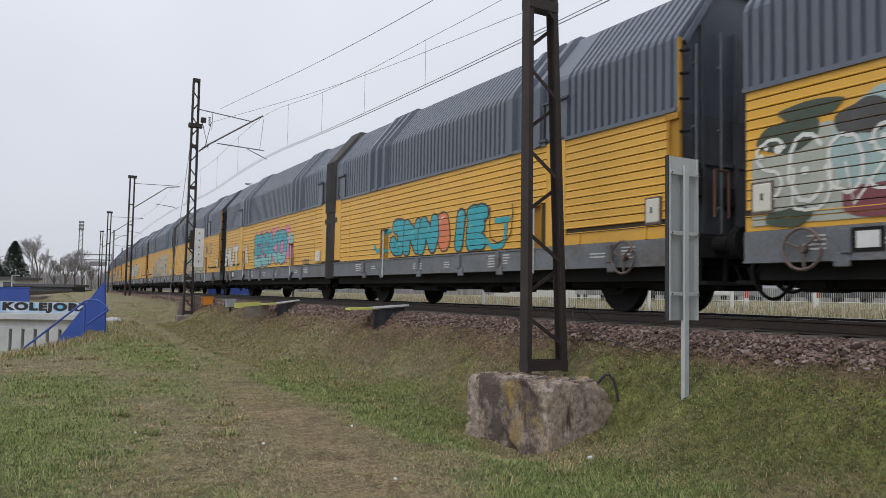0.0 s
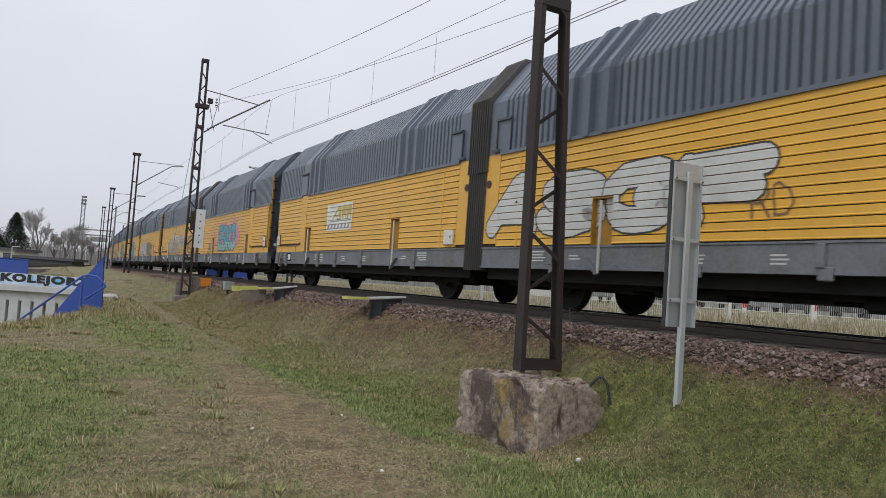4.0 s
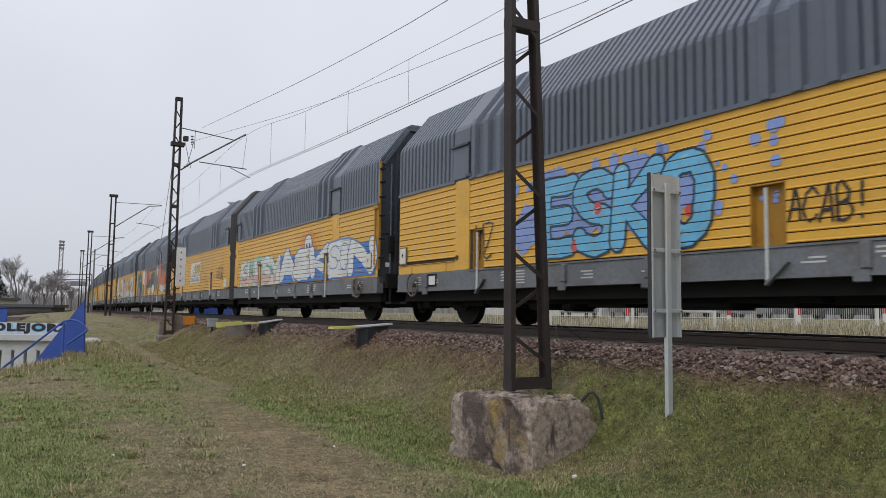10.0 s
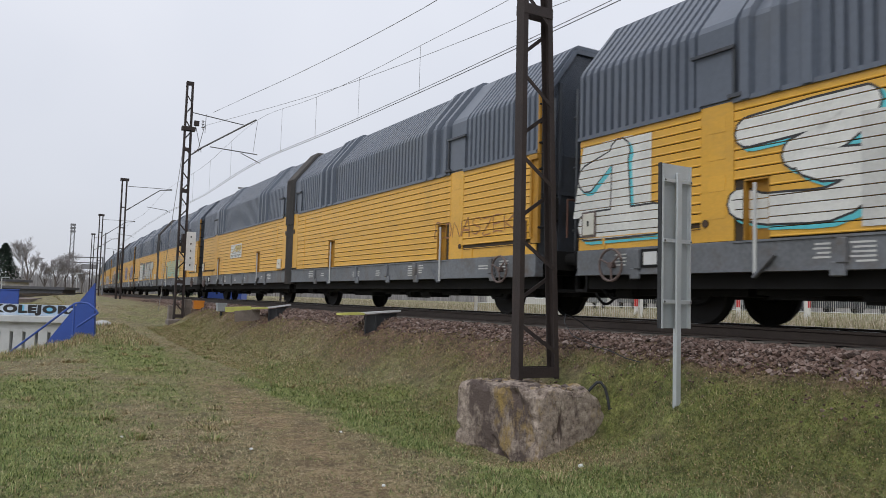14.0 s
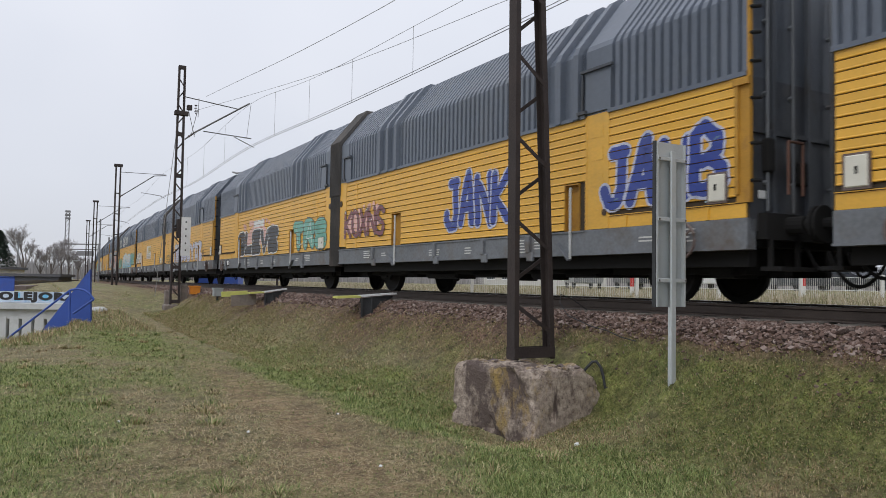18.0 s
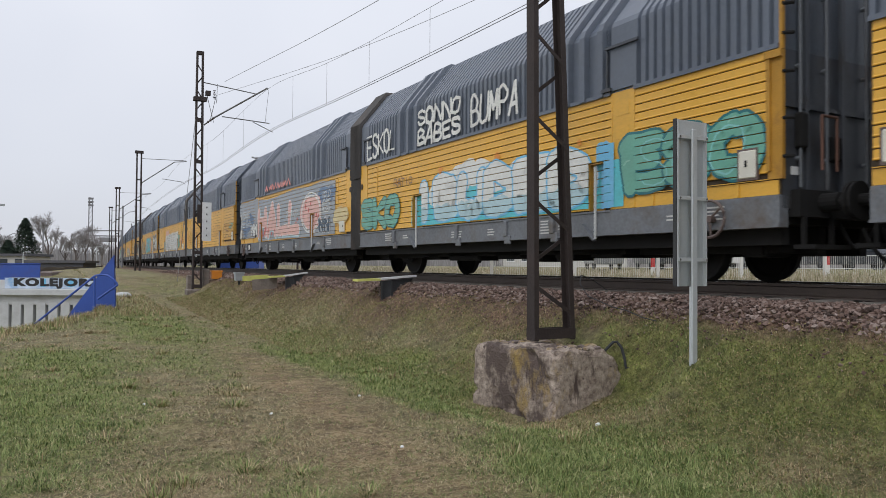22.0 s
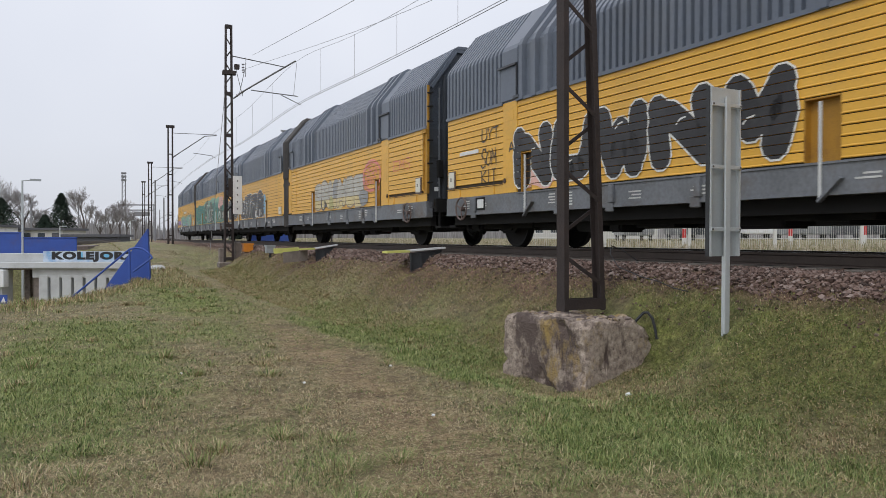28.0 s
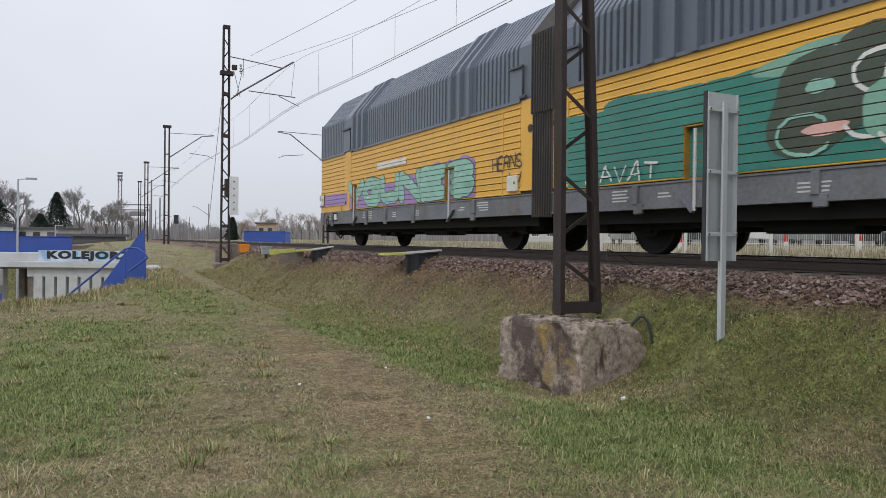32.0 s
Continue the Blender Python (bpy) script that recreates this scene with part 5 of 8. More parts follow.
def strokes(ch):
    """The strokes of a letter, rounded off between their points."""
    out = []
    for run in STROKES[ch].split(";"):
        p = [tuple(float(v) for v in q.split(",")) for q in run.split()]
        if len(p) > 3:
            fine = []
            for k in range(len(p) - 1):
                a, b, c, d = p[max(k - 1, 0)], p[k], p[k + 1], p[min(k + 2, len(p) - 1)]
                for f in (0.0, 0.34, 0.67):
                    fine.append(tuple(0.5 * (2 * b[i] + (c[i] - a[i]) * f * 0.7 + (2 * a[i] - 5 * b[i] + 4 * c[i] - d[i]) * f * f * 0.35 + (3 * b[i] - a[i] - 3 * c[i] + d[i]) * f ** 3 * 0.35 + (c[i] - b[i]) * 0.6 * f) for i in (0, 1)))
            out.append(fine + [p[-1]])
        else:
            out.append(p)
    return out


def shape(bm, pts, lift, mat):
    """A flat patch from outline points (to the right, up)."""
    f = bm.faces.new([bm.verts.new((-lift, -a, z)) for a, z in pts])
    f.material_index = mat


def ribbon(bm, pts, wide, lift, mat):
    left, right = [], []
    for k, (a, z) in enumerate(pts):
        (a0, z0), (a1, z1) = pts[max(k - 1, 0)], pts[min(k + 1, len(pts) - 1)]
        d = math.hypot(a1 - a0, z1 - z0) or 1
        na, nz = -(z1 - z0) / d * wide / 2, (a1 - a0) / d * wide / 2
        left.append(bm.verts.new((-lift, -(a + na), z + nz)))
        right.append(bm.verts.new((-lift, -(a - na), z - nz)))
    for k in range(len(pts) - 1):
        bm.faces.new((left[k], left[k + 1], right[k + 1], right[k])).material_index = mat


def brush(bm, pts, wide, lift, mat):
    """A painted stroke: a ribbon with a round dab at each point."""
    ribbon(bm, pts, wide, lift, mat)
    for k, (a, z) in enumerate(pts):
        if wide > 0.05 or k in (0, len(pts) - 1):
            n = 10 if wide > 0.05 else 6
            shape(bm, [(a + wide / 2 * math.cos(j * math.tau / n), z + wide / 2 * math.sin(j * math.tau / n)) for j in range(n)], lift + 0.00004 * (1 + k % 3), mat)


def glyph(bm, ch, a0, a1, z0, z1, wide, edge, lift, rnd, shade=False):
    """One fat sprayed letter: its outline, then its body, then a few inner lines."""
    inset = wide / 2 + edge
    lean = rnd.uniform(-0.08, 0.12) * (a1 - a0)
    runs = []
    for run in strokes(ch):
        pts = [(a0 + inset + max(0.03, a1 - a0 - 2 * inset) * x + lean * (y - 0.5), z0 + inset + max(0.03, z1 - z0 - 2 * inset) * y) for x, y in run]
        runs.append([(a + rnd.uniform(-0.02, 0.02), z + rnd.uniform(-0.02, 0.02)) for a, z in pts])
    for run in runs:
        if shade:
            brush(bm, [(a + 0.06, z - 0.05) for a, z in run], wide + 2 * edge, lift, 3)
        brush(bm, run, wide + 2 * edge, lift + 0.00025, 1)
    for k, run in enumerate(runs):
        brush(bm, run, wide, lift + 0.0005 + 0.0001 * k, 0)
    a, z = runs[0][len(runs[0]) // 2]
    brush(bm, [(a - 0.3 * wide, z + 0.1 * wide), (a - 0.12 * wide, z + 0.26 * wide), (a + 0.12 * wide, z + 0.3 * wide)], 0.025, lift + 0.0009, 2)


def round_shape(rnd, a, z, ra, rz, rough=0.12, n=22, power=2.6):
    ph = [rnd.uniform(0, 6.28) for _ in range(3)]
    out = []
    for k in range(n):
        t = k * math.tau / n
        c, s = math.cos(t), math.sin(t)
        r = (abs(c) ** power + abs(s) ** power) ** (-1 / power)
        r *= 1 + rough * (0.6 * math.sin(2 * t + ph[0]) + 0.5 * math.sin(3 * t + ph[1]) + 0.35 * math.sin(5 * t + ph[2]))
        out.append((a + ra * r * c, z + rz * r * s))
    return out


def grown(pts, by):
    ca, cz = sum(p[0] for p in pts) / len(pts), sum(p[1] for p in pts) / len(pts)
    return [(a + (a - ca) / (math.hypot(a - ca, z - cz) + 1e-6) * by, z + (z - cz) / (math.hypot(a - ca, z - cz) + 1e-6) * by) for a, z in pts]


def lettering(bm, text, a0, a1, z0, z1, lift, mat, bold=0.0):
    """Readable words in the built-in font, stretched into a box."""
    cu = bpy.data.curves.new("words", "FONT")
    cu.body, cu.resolution_u, cu.offset, cu.fill_mode, cu.space_character = text, 3, bold, "FRONT", 1.16
    ob = bpy.data.objects.new("words", cu)
    scene.collection.objects.link(ob)
    me = bpy.data.meshes.new_from_object(ob)
    xs, ys = [v.co.x for v in me.vertices], [v.co.y for v in me.vertices]
    made = [bm.verts.new((-lift, -(a0 + (a1 - a0) * (v.co.x - min(xs)) / (max(xs) - min(xs))), z0 + (z1 - z0) * (v.co.y - min(ys)) / (max(ys) - min(ys)))) for v in me.vertices]
    for p in me.polygons:
        bm.faces.new([made[k] for k in p.vertices]).material_index = mat
    bpy.data.objects.remove(ob)
    bpy.data.curves.remove(cu)
    bpy.data.meshes.remove(me)


PALER = {"teal": "ltteal", "skyblue": "ltblue", "royal": "denim", "sea": "mint", "sage": "ltsage", "lilac": "white"}


def spray(kind, a0, a1, z0, z1, args, lift, rnd):
    """One painted piece, as a bmesh, with the names of its paints."""
    bm = bmesh.new()
    wide, high = a1 - a0, z1 - z0
    names = [w for w in args if w in PAINT]
    n = int(args[-1]) if args and args[-1].isdigit() else 1
    if kind in ("glyphs", "block"):
        # word, body, outline, boldness, then the lower body's or the shadow's colour
        word, bold = args[0], float(args[3])
        step = wide / len(word)
        for k, c in enumerate(word):
            over = 0.10 * step if kind == "glyphs" else 0.03 * step
            bob = rnd.uniform(-0.04, 0.04) * high
            glyph(bm, c, a0 + step * k - over, a0 + step * (k + 1) + over, max(z0, z0 + bob), min(z1, z1 + bob), bold * min(step, high), (0.022 if kind == "block" else 0.03) * (1.0 if high < 0.9 else 1.3), lift + 0.0011 * k, rnd, kind == "block" and len(names) > 2)
        low = names[2] if len(names) > 2 else names[0]
        names = [names[0], names[1], PALER.get(names[0], "white"), low]
    elif kind in ("scrawl", "hoodscrawl"):
        # word, colour, thickness
        word, thick = args[0], float(args[2])
        step = wide / len(word)
        for k, c in enumerate(word):
            lean = rnd.uniform(-0.1, 0.25) * step
            z_lo, z_hi = z0 + rnd.uniform(0, 0.14) * high, z1 - rnd.uniform(0, 0.14) * high
            for run in strokes(c):
                brush(bm, [(a0 + step * (k + 0.1 + 0.8 * x) + lean * (y - 0.5) + rnd.uniform(-0.012, 0.012), z_lo + (z_hi - z_lo) * y + rnd.uniform(-0.012, 0.012)) for x, y in run], thick * rnd.uniform(0.8, 1.15), lift + 0.0002 * k, 0)
    elif kind == "skull":
        names = ["white", "black"]
        c, r = (a0 + a1) / 2, wide / 2
        shape(bm, grown(round_shape(rnd, c, z0 + 0.62 * high, r, 0.38 * high, 0.06, 24, 2.8), 0.035), lift, 1)
        shape(bm, round_shape(rnd, c, z0 + 0.62 * high, r, 0.38 * high, 0.06, 24, 2.8), lift + 0.0004, 0)
        shape(bm, [(c - 0.75 * r, z0), (c + 0.75 * r, z0), (c + 0.65 * r, z0 + 0.4 * high), (c - 0.65 * r, z0 + 0.4 * high)], lift + 0.0006, 0)
        for q in (-0.42, 0.42):
            shape(bm, round_shape(rnd, c + q * r, z0 + 0.55 * high, 0.27 * r, 0.1 * high, 0.1, 14, 2.0), lift + 0.0008, 1)
        for q in (-0.5, -0.15, 0.2, 0.55):
            ribbon(bm, [(c + q * r, z0 + 0.01), (c + q * r, z0 + 0.2 * high)], 0.03, lift + 0.0008, 1)
        ribbon(bm, [(c - 0.08 * r, z0 + 0.32 * high), (c, z0 + 0.44 * high), (c + 0.08 * r, z0 + 0.32 * high)], 0.04, lift + 0.0009, 1)
    elif kind == "cloud":
        for k in range(n):
            r = rnd.uniform(0.2, 0.34)
            where = a0 + wide * (0.14 + 0.72 * (k + rnd.uniform(0.2, 0.8)) / n)
            shape(bm, round_shape(rnd, where, rnd.uniform(z0 + 0.3 * high, z1 - 0.3 * high), max(0.7 * wide / n, r * min(wide, 1.4)), r * high * 1.25, 0.2, 22, 2.0), lift + 0.0001 * k, 0)
            for _ in range(4 if names[0] in ("pink", "peri", "ltpink") else 0):
                shape(bm, round_shape(rnd, where + rnd.uniform(-0.5, 0.5) * wide / n * 2, rnd.choice((z1 - 0.08 * high, z0 + 0.5 * high, z1 + 0.02)), rnd.uniform(0.05, 0.13), rnd.uniform(0.05, 0.12), 0.1, 12, 2.0), lift + 0.0001 * k + 0.00005, 0)
    elif kind == "blob":
        shape(bm, round_shape(rnd, (a0 + a1) / 2, (z0 + z1) / 2, wide / 2, high / 2, 0.14, 26, 2.2), lift, 0)
    elif kind == "panel":
        m = 7
        top = [(a0 + wide * k / m, z1 + rnd.uniform(-0.05, 0.02) * high) for k in range(m + 1)]
        low = [(a0 + wide * k / m, z0 + rnd.uniform(-0.01, 0.03) * high) for k in range(m, -1, -1)]
        shape(bm, top + low, lift, 0)
    elif kind in ("tag", "hoodtag"):
        step = wide / n
        for k in range(n):
            m = rnd.randint(4, 7)
            pts = [(a0 + step * (k + 0.1 + 0.8 * j / (m - 1) + rnd.uniform(-0.15, 0.15)), z0 + high * (0.12 + 0.76 * ((j + k) % 2) + rnd.uniform(-0.12, 0.12))) for j in range(m)]
            smooth = []
            for p, q in zip(pts, pts[1:]):
                smooth += [p, ((p[0] + q[0]) / 2 + rnd.uniform(-0.02, 0.02), (p[1] + q[1]) / 2)]
            ribbon(bm, smooth + [pts[-1]], 0.035 if kind == "tag" else 0.07, lift + 0.0001 * k, 0)
    elif kind == "ring":
        for grow in (1.0, 0.9):
            pts = round_shape(rnd, (a0 + a1) / 2, (z0 + z1) / 2, wide / 2 * grow, high / 2 * grow, 0.03, 26, 2.0)
            ribbon(bm, pts + pts[:2], 0.05, lift, 0)
    elif kind == "dots":
        for k in range(n):
            r = rnd.uniform(0.03, 0.10)
            shape(bm, round_shape(rnd, rnd.uniform(a0, a1), rnd.uniform(z0, z1), r, r, 0.05, 12, 2.0), lift + 0.00005 * k, 0)
    elif kind == "logo":
        names = ["white", "gold", "grey"]

        def at(x, y):
            return a0 + x * wide, z0 + y * high

        shape(bm, [at(0, 0), at(1, 0), at(1, 1), at(0, 1)], lift, 0)
        shape(bm, [at(0.2, 0.42), at(0.27, 0.42), at(0.46, 0.76), at(0.5, 0.76), at(0.5, 0.42), at(0.58, 0.42), at(0.58, 0.88), at(0.44, 0.88)], lift + 0.0005, 1)
        shape(bm, [at(0.30, 0.50), at(0.50, 0.50), at(0.50, 0.56), at(0.34, 0.56)], lift + 0.0009, 1)
        for x in (0.60, 0.79):
            shape(bm, [at(x, 0.42), at(x + 0.06, 0.42), at(x + 0.09, 0.58), at(x + 0.17, 0.42), at(x + 0.18, 0.86), at(x + 0.12, 0.89), at(x, 0.89)], lift + 0.0005, 1)
        shape(bm, [at(0.14, 0.33), at(0.97, 0.33), at(0.97, 0.37), at(0.16, 0.37)], lift + 0.0005, 2)
        shape(bm, round_shape(rnd, *at(0.44, 0.40), 0.035 * wide, 0.07 * high, 0.0, 14, 2.0), lift + 0.0012, 2)
        for k in range(7):
            b = 0.04 + 0.132 * k
            shape(bm, [at(b, 0.07), at(b + 0.07, 0.07), at(b + 0.095, 0.25), at(b + 0.04, 0.25)], lift + 0.0005, 2)
    return bm, names


KINDS = {"glyphs": ("graffiti_piece", "fat rounded graffiti letters sprayed over the boards"), "block": ("graffiti_piece", "outlined graffiti letters sprayed over the boards"), "scrawl": ("graffiti_tag", "thin sprayed lettering"), "skull": ("sprayed_skull", "white cartoon skull sprayed over the boards"), "tag": ("graffiti_tag", "thin sprayed scrawl"), "hoodtag": ("graffiti_tag", "sprayed scrawl on the hood"), "hoodscrawl": ("graffiti_tag", "white lettering sprayed on the hood"), "cloud": ("spray_cloud", "patches of sprayed colour"), "blob": ("spray_patch", "sprayed patch of colour"), "panel": ("paint_panel", "rolled field of paint"), "ring": ("graffiti_ring", "sprayed ring"), "dots": ("spray_dots", "sprayed dots"), "logo": ("operator_board", "white board with a plain wedge mark")}

for n, ob in units:
    if n not in GRAFFITI:
        continue
    way = 1 if n % 2 == 0 else -1
    rnd = random.Random(1000 + n)
    for k, item in enumerate(GRAFFITI[n].split("; ")):
        kind, left, right, low, high, *args = item.split()
        lift = SIDE + (0.05 if kind.startswith("hood") else 0.010) + 0.0016 * k
        bm, names = spray(kind, -float(left), -float(right), float(low), float(high), args, lift, rnd)
        bmesh.ops.triangulate(bm, faces=bm.faces)
        if not kind.startswith("hood"):
            for row in range(ROWS + 1):
                for z in (SILL_TOP + row * PITCH, SILL_TOP + row * PITCH + GROOVE):
                    if float(low) - 0.1 < z < float(high) + 0.1:
                        bmesh.ops.bisect_plane(bm, geom=bm.verts[:] + bm.edges[:] + bm.faces[:], plane_co=(0, 0, z), plane_no=(0, 0, 1))
            for d in (DOOR_A, DOOR_B, HATCH_A, HATCH_B):
                bmesh.ops.bisect_plane(bm, geom=bm.verts[:] + bm.edges[:] + bm.faces[:], plane_co=(0, way * (d - HALF), 0), plane_no=(0, 1, 0))
            gone_faces, sunk = [], []
            for f in bm.faces:
                c = f.calc_center_median()
                d = way * c.y + HALF
                in_groove = (c.z - SILL_TOP) % PITCH < GROOVE and not (PILLAR_A < d < PILLAR_B)
                in_hatch = c.z < DOOR_TOP and (DOOR_A < d < DOOR_B or HATCH_A < d < HATCH_B)
                if in_hatch and not in_groove and c.z > SILL_TOP:
                    sunk.append(f)
                elif in_groove or in_hatch or c.z < SILL_TOP or c.z > YELLOW_TOP or d > END or d < PANEL_A:
                    gone_faces.append(f)
            bmesh.ops.delete(bm, geom=gone_faces, context="FACES")
            if sunk:
                moved = bmesh.ops.split(bm, geom=sunk)["geom"]
                for v in moved:
                    if isinstance(v, bmesh.types.BMVert):
                        v.co.x += 0.104
        if not bm.faces:
            bm.free()
            continue
        if kind == "glyphs" and len(names) > 3:
            # the lower part of the letters fades into a second colour
            for f in bm.faces:
                if f.material_index == 0 and f.calc_center_median().z < float(low) + 0.38 * (float(high) - float(low)):
                    f.material_index = 3
        name, label = KINDS[kind]
        me = bpy.data.meshes.new(name)
        bm.to_mesh(me)
        bm.free()
        for w in names:
            me.materials.append(paint(w))
        part(name, me, None, ob, label, "stuff" if kind in ("cloud", "tag", "scrawl", "hoodtag", "hoodscrawl", "dots") else "")


# seconds, metres that the train has gone
TRAVEL = [
    (0, 6.88),
    (1, 22.76),
    (2, 37.98),
    (3, 53.28),
    (4, 68.67),
    (5, 84.07),
    (6, 99.46),
    (7, 114.90),
    (8, 130.59),
    (9, 145.44),
    (10, 160.12),
    (11, 175.45),
    (12, 190.63),
    (13, 204.88),
    (14, 219.92),
    (15, 234.67),
    (16, 249.19),
    (17, 263.45),
    (18, 278.18),
    (19, 292.12),
    (20, 305.47),
    (21, 319.25),
    (22, 332.31),
    (23, 344.32),
    (24, 357.00),
    (25, 368.62),
    (26, 380.13),
    (27, 391.64),
    (28, 402.96),
    (29, 414.20),
    (30, 425.42),
    (31, 436.88),
    (32, 447.88),
]


def gone(t):
    k = min(int(t), len(TRAVEL) - 2)
    (t0, q0), (t1, q1) = TRAVEL[k], TRAVEL[k + 1]
    v0 = (q1 - TRAVEL[max(k - 1, 0)][1]) / (t1 - TRAVEL[max(k - 1, 0)][0])
    after = TRAVEL[min(k + 2, len(TRAVEL) - 1)]
    v1 = (after[1] - q0) / (after[0] - t0)
    f = t - t0
    return q0 + v0 * f + (3 * (q1 - q0) - 2 * v0 - v1) * f * f + (v0 + v1 - 2 * (q1 - q0)) * f ** 3


def motions():
    """The train runs along the track, and its wheels roll."""
    spin = None
    for n, ob in units:
        walk(ob, [(t, by_track((n + 0.5) * UNIT - q, 0, RAIL_Z)) for t, q in TRAVEL])
        for o in ob.children_recursive:
            if o.data != WHEELSET:
                continue
            if spin is None:
                walk(o, [(k / 30, pose(0, 0, 0, math.degrees(gone(k / 30) / WHEEL_R))) for k in range(961)])
                spin = o
            else:
                o.rotation_mode = "QUATERNION"
                o.animation_data_create()
                o.animation_data.action = spin.animation_data.action
                o.animation_data.action_slot = spin.animation_data.action_slot


# ---- overhead line ----
def rust_bar(bm, a, b, w=0.05, h=0.012):
    bar(bm, a, b, w, h, (0, 1, 0))


def lattice_mast(s, u, z, high, base, top, lean, near):
    """A mast of two channel legs tied by slanting bars. base and top: its widths across the track."""
    t = thing("lattice_mast", by_track(s, u, z), "rusty brown steel lattice mast" + (" on a concrete block" if near else " beside the track"), "mast", "masts of the overhead line")

    def leg(side, h):
        return side * (base + (top - base) * h / high) / 2 - lean * h

    for side in (-1, 1):
        bm = bmesh.new()
        lo, hi = leg(side, 0), leg(side, high)
        web, flange = 0.012, 0.075
        prof = [(0, -0.085), (flange, -0.085), (flange, -0.073), (web, -0.073), (web, 0.073), (flange, 0.073), (flange, 0.085), (0, 0.085)]
        v = [[bm.verts.new((x - side * dx, y, h)) for dx, y in prof] for x, h in ((lo, 0), (hi, high))]
        for k in range(8):
            bm.faces.new((v[0][k], v[0][(k + 1) % 8], v[1][(k + 1) % 8], v[1][k]))
        bm.faces.new(v[0])
        bm.faces.new(v[1])
        part("leg", bm, M_RUST, t, "brown steel channel leg")
    pitch = 1.12
    for k in range(int(high / pitch)):
        for y, h0, h1 in ((-0.08, 0.72, 0.34), (0.08, 1.0, 1.36)):
            a, b = h0 + k * pitch, h1 + k * pitch
            if max(a, b) < high - 0.1:
                bm = bmesh.new()
                rust_bar(bm, (leg(-1, a) + 0.03, y, a), (leg(1, b) - 0.03, y, b))
                part("lacing_bar", bm, M_RUST, t)
    for h in [0.09, 5.0, high - 0.06] if near else [0.15, 1.6, 3.2, 5.5, 7.3, high - 0.06]:
        for y in (-0.095, 0.08):
            bm = bmesh.new()
            box(bm, leg(-1, h), leg(1, h), y, y + 0.015, h - 0.07, h + 0.07)
            part("tie_plate", bm, M_RUST, t)
    return t


lattice_mast(8.1, 3.02, 0.76, 10.2, 0.68, 0.28, 0.026, True)
far_mast = lattice_mast(33.2, 3.0, 0.66, 10.25, 0.42, 0.30, 0.0, False)


def arm_set(t, z, rods, insulators, extra=()):
    """Bracket arms of a mast. rods: name, (reach from the mast's middle towards the track, height) twice, radius."""
    for name, a, b, r in rods:
        bm = bmesh.new()
        tube(bm, (a[0], 0, a[1] - z), (b[0], 0, b[1] - z), r, 8)
        part(name, bm, M_STEEL, t)
    for a, b in insulators:
        bm = bmesh.new()
        a, b = Vector((a[0], 0, a[1] - z)), Vector((b[0], 0, b[1] - z))
        for k in range(6):
            p = a.lerp(b, k / 5)
            tube(bm, p, p + (b - a).normalized() * 0.025, 0.06 if k % 2 == 0 else 0.035, 10)
        part("insulator", bm, M_INSUL, t, "dark ribbed insulator")


M_STEEL = material("grey_steel_tube", (0.13, 0.125, 0.12), 0.6, 0.4, vary=0.2)
arm_set(far_mast, 0.66, [
    ("top_tie", (0.17, 9.6), (2.5, 9.35), 0.022), ("strut", (0.6, 8.1), (2.94, 9.68), 0.035), ("strut_end", (0.2, 7.76), (0.6, 8.1), 0.03),
    ("registration_tube", (0.96, 8.2), (3.04, 8.1), 0.022), ("steady_arm", (2.3, 8.09), (3.2, 7.72), 0.018), ("hanger", (3.0, 9.62), (2.85, 8.12), 0.008),
    ("hanger", (0.74, 9.6), (0.72, 8.75), 0.012), ("stay", (0.3, 9.1), (0.6, 7.9), 0.012), ("stay", (0.7, 9.1), (0.45, 7.95), 0.012)],
    [((0.35, 7.9), (0.6, 8.08)), ((0.62, 9.3), (0.62, 8.95))])
bm = bmesh.new()
box(bm, 0.25, 0.45, -0.1, 0.1, 9.05 - 0.66, 9.25 - 0.66)
box(bm, -0.25, 0.3, -0.14, 0.14, 8.78 - 0.66, 8.95 - 0.66)
part("pulley_bracket", bm, M_RUST, far_mast)
bm = bmesh.new()
box(bm, 0.14, 0.52, -0.24, -0.2, 2.75 - 0.66, 4.4 - 0.66)
board = part("number_board", bm, M_WHITE, far_mast, "white board with small dark marks")
for k in range(5):
    bm = bmesh.new()
    box(bm, 0.30, 0.35, -0.25, -0.242, 2.95 - 0.66 + k * 0.3, 3.02 - 0.66 + k * 0.3)
    part("mark", bm, M_DARK, board)
bm = bmesh.new()
box(bm, -0.02, 0.16, -0.2, 0.1, 3.5 - 0.66, 4.3 - 0.66)
part("switch_box", bm, M_RUST, far_mast)
bm = bmesh.new()
box(bm, -0.45, 0.45, -0.35, 0.35, -0.6, 0.02)
bevel(bm, 0.04)
part("footing", bm, M_CONCRETE, far_mast, "low concrete footing")
bm = bmesh.new()
tube(bm, (-0.35, 3.0, 0.3), (-0.05, 0.1, 8.3), 0.012, 6)
part("guy_wire", bm, M_WIRE, far_mast)


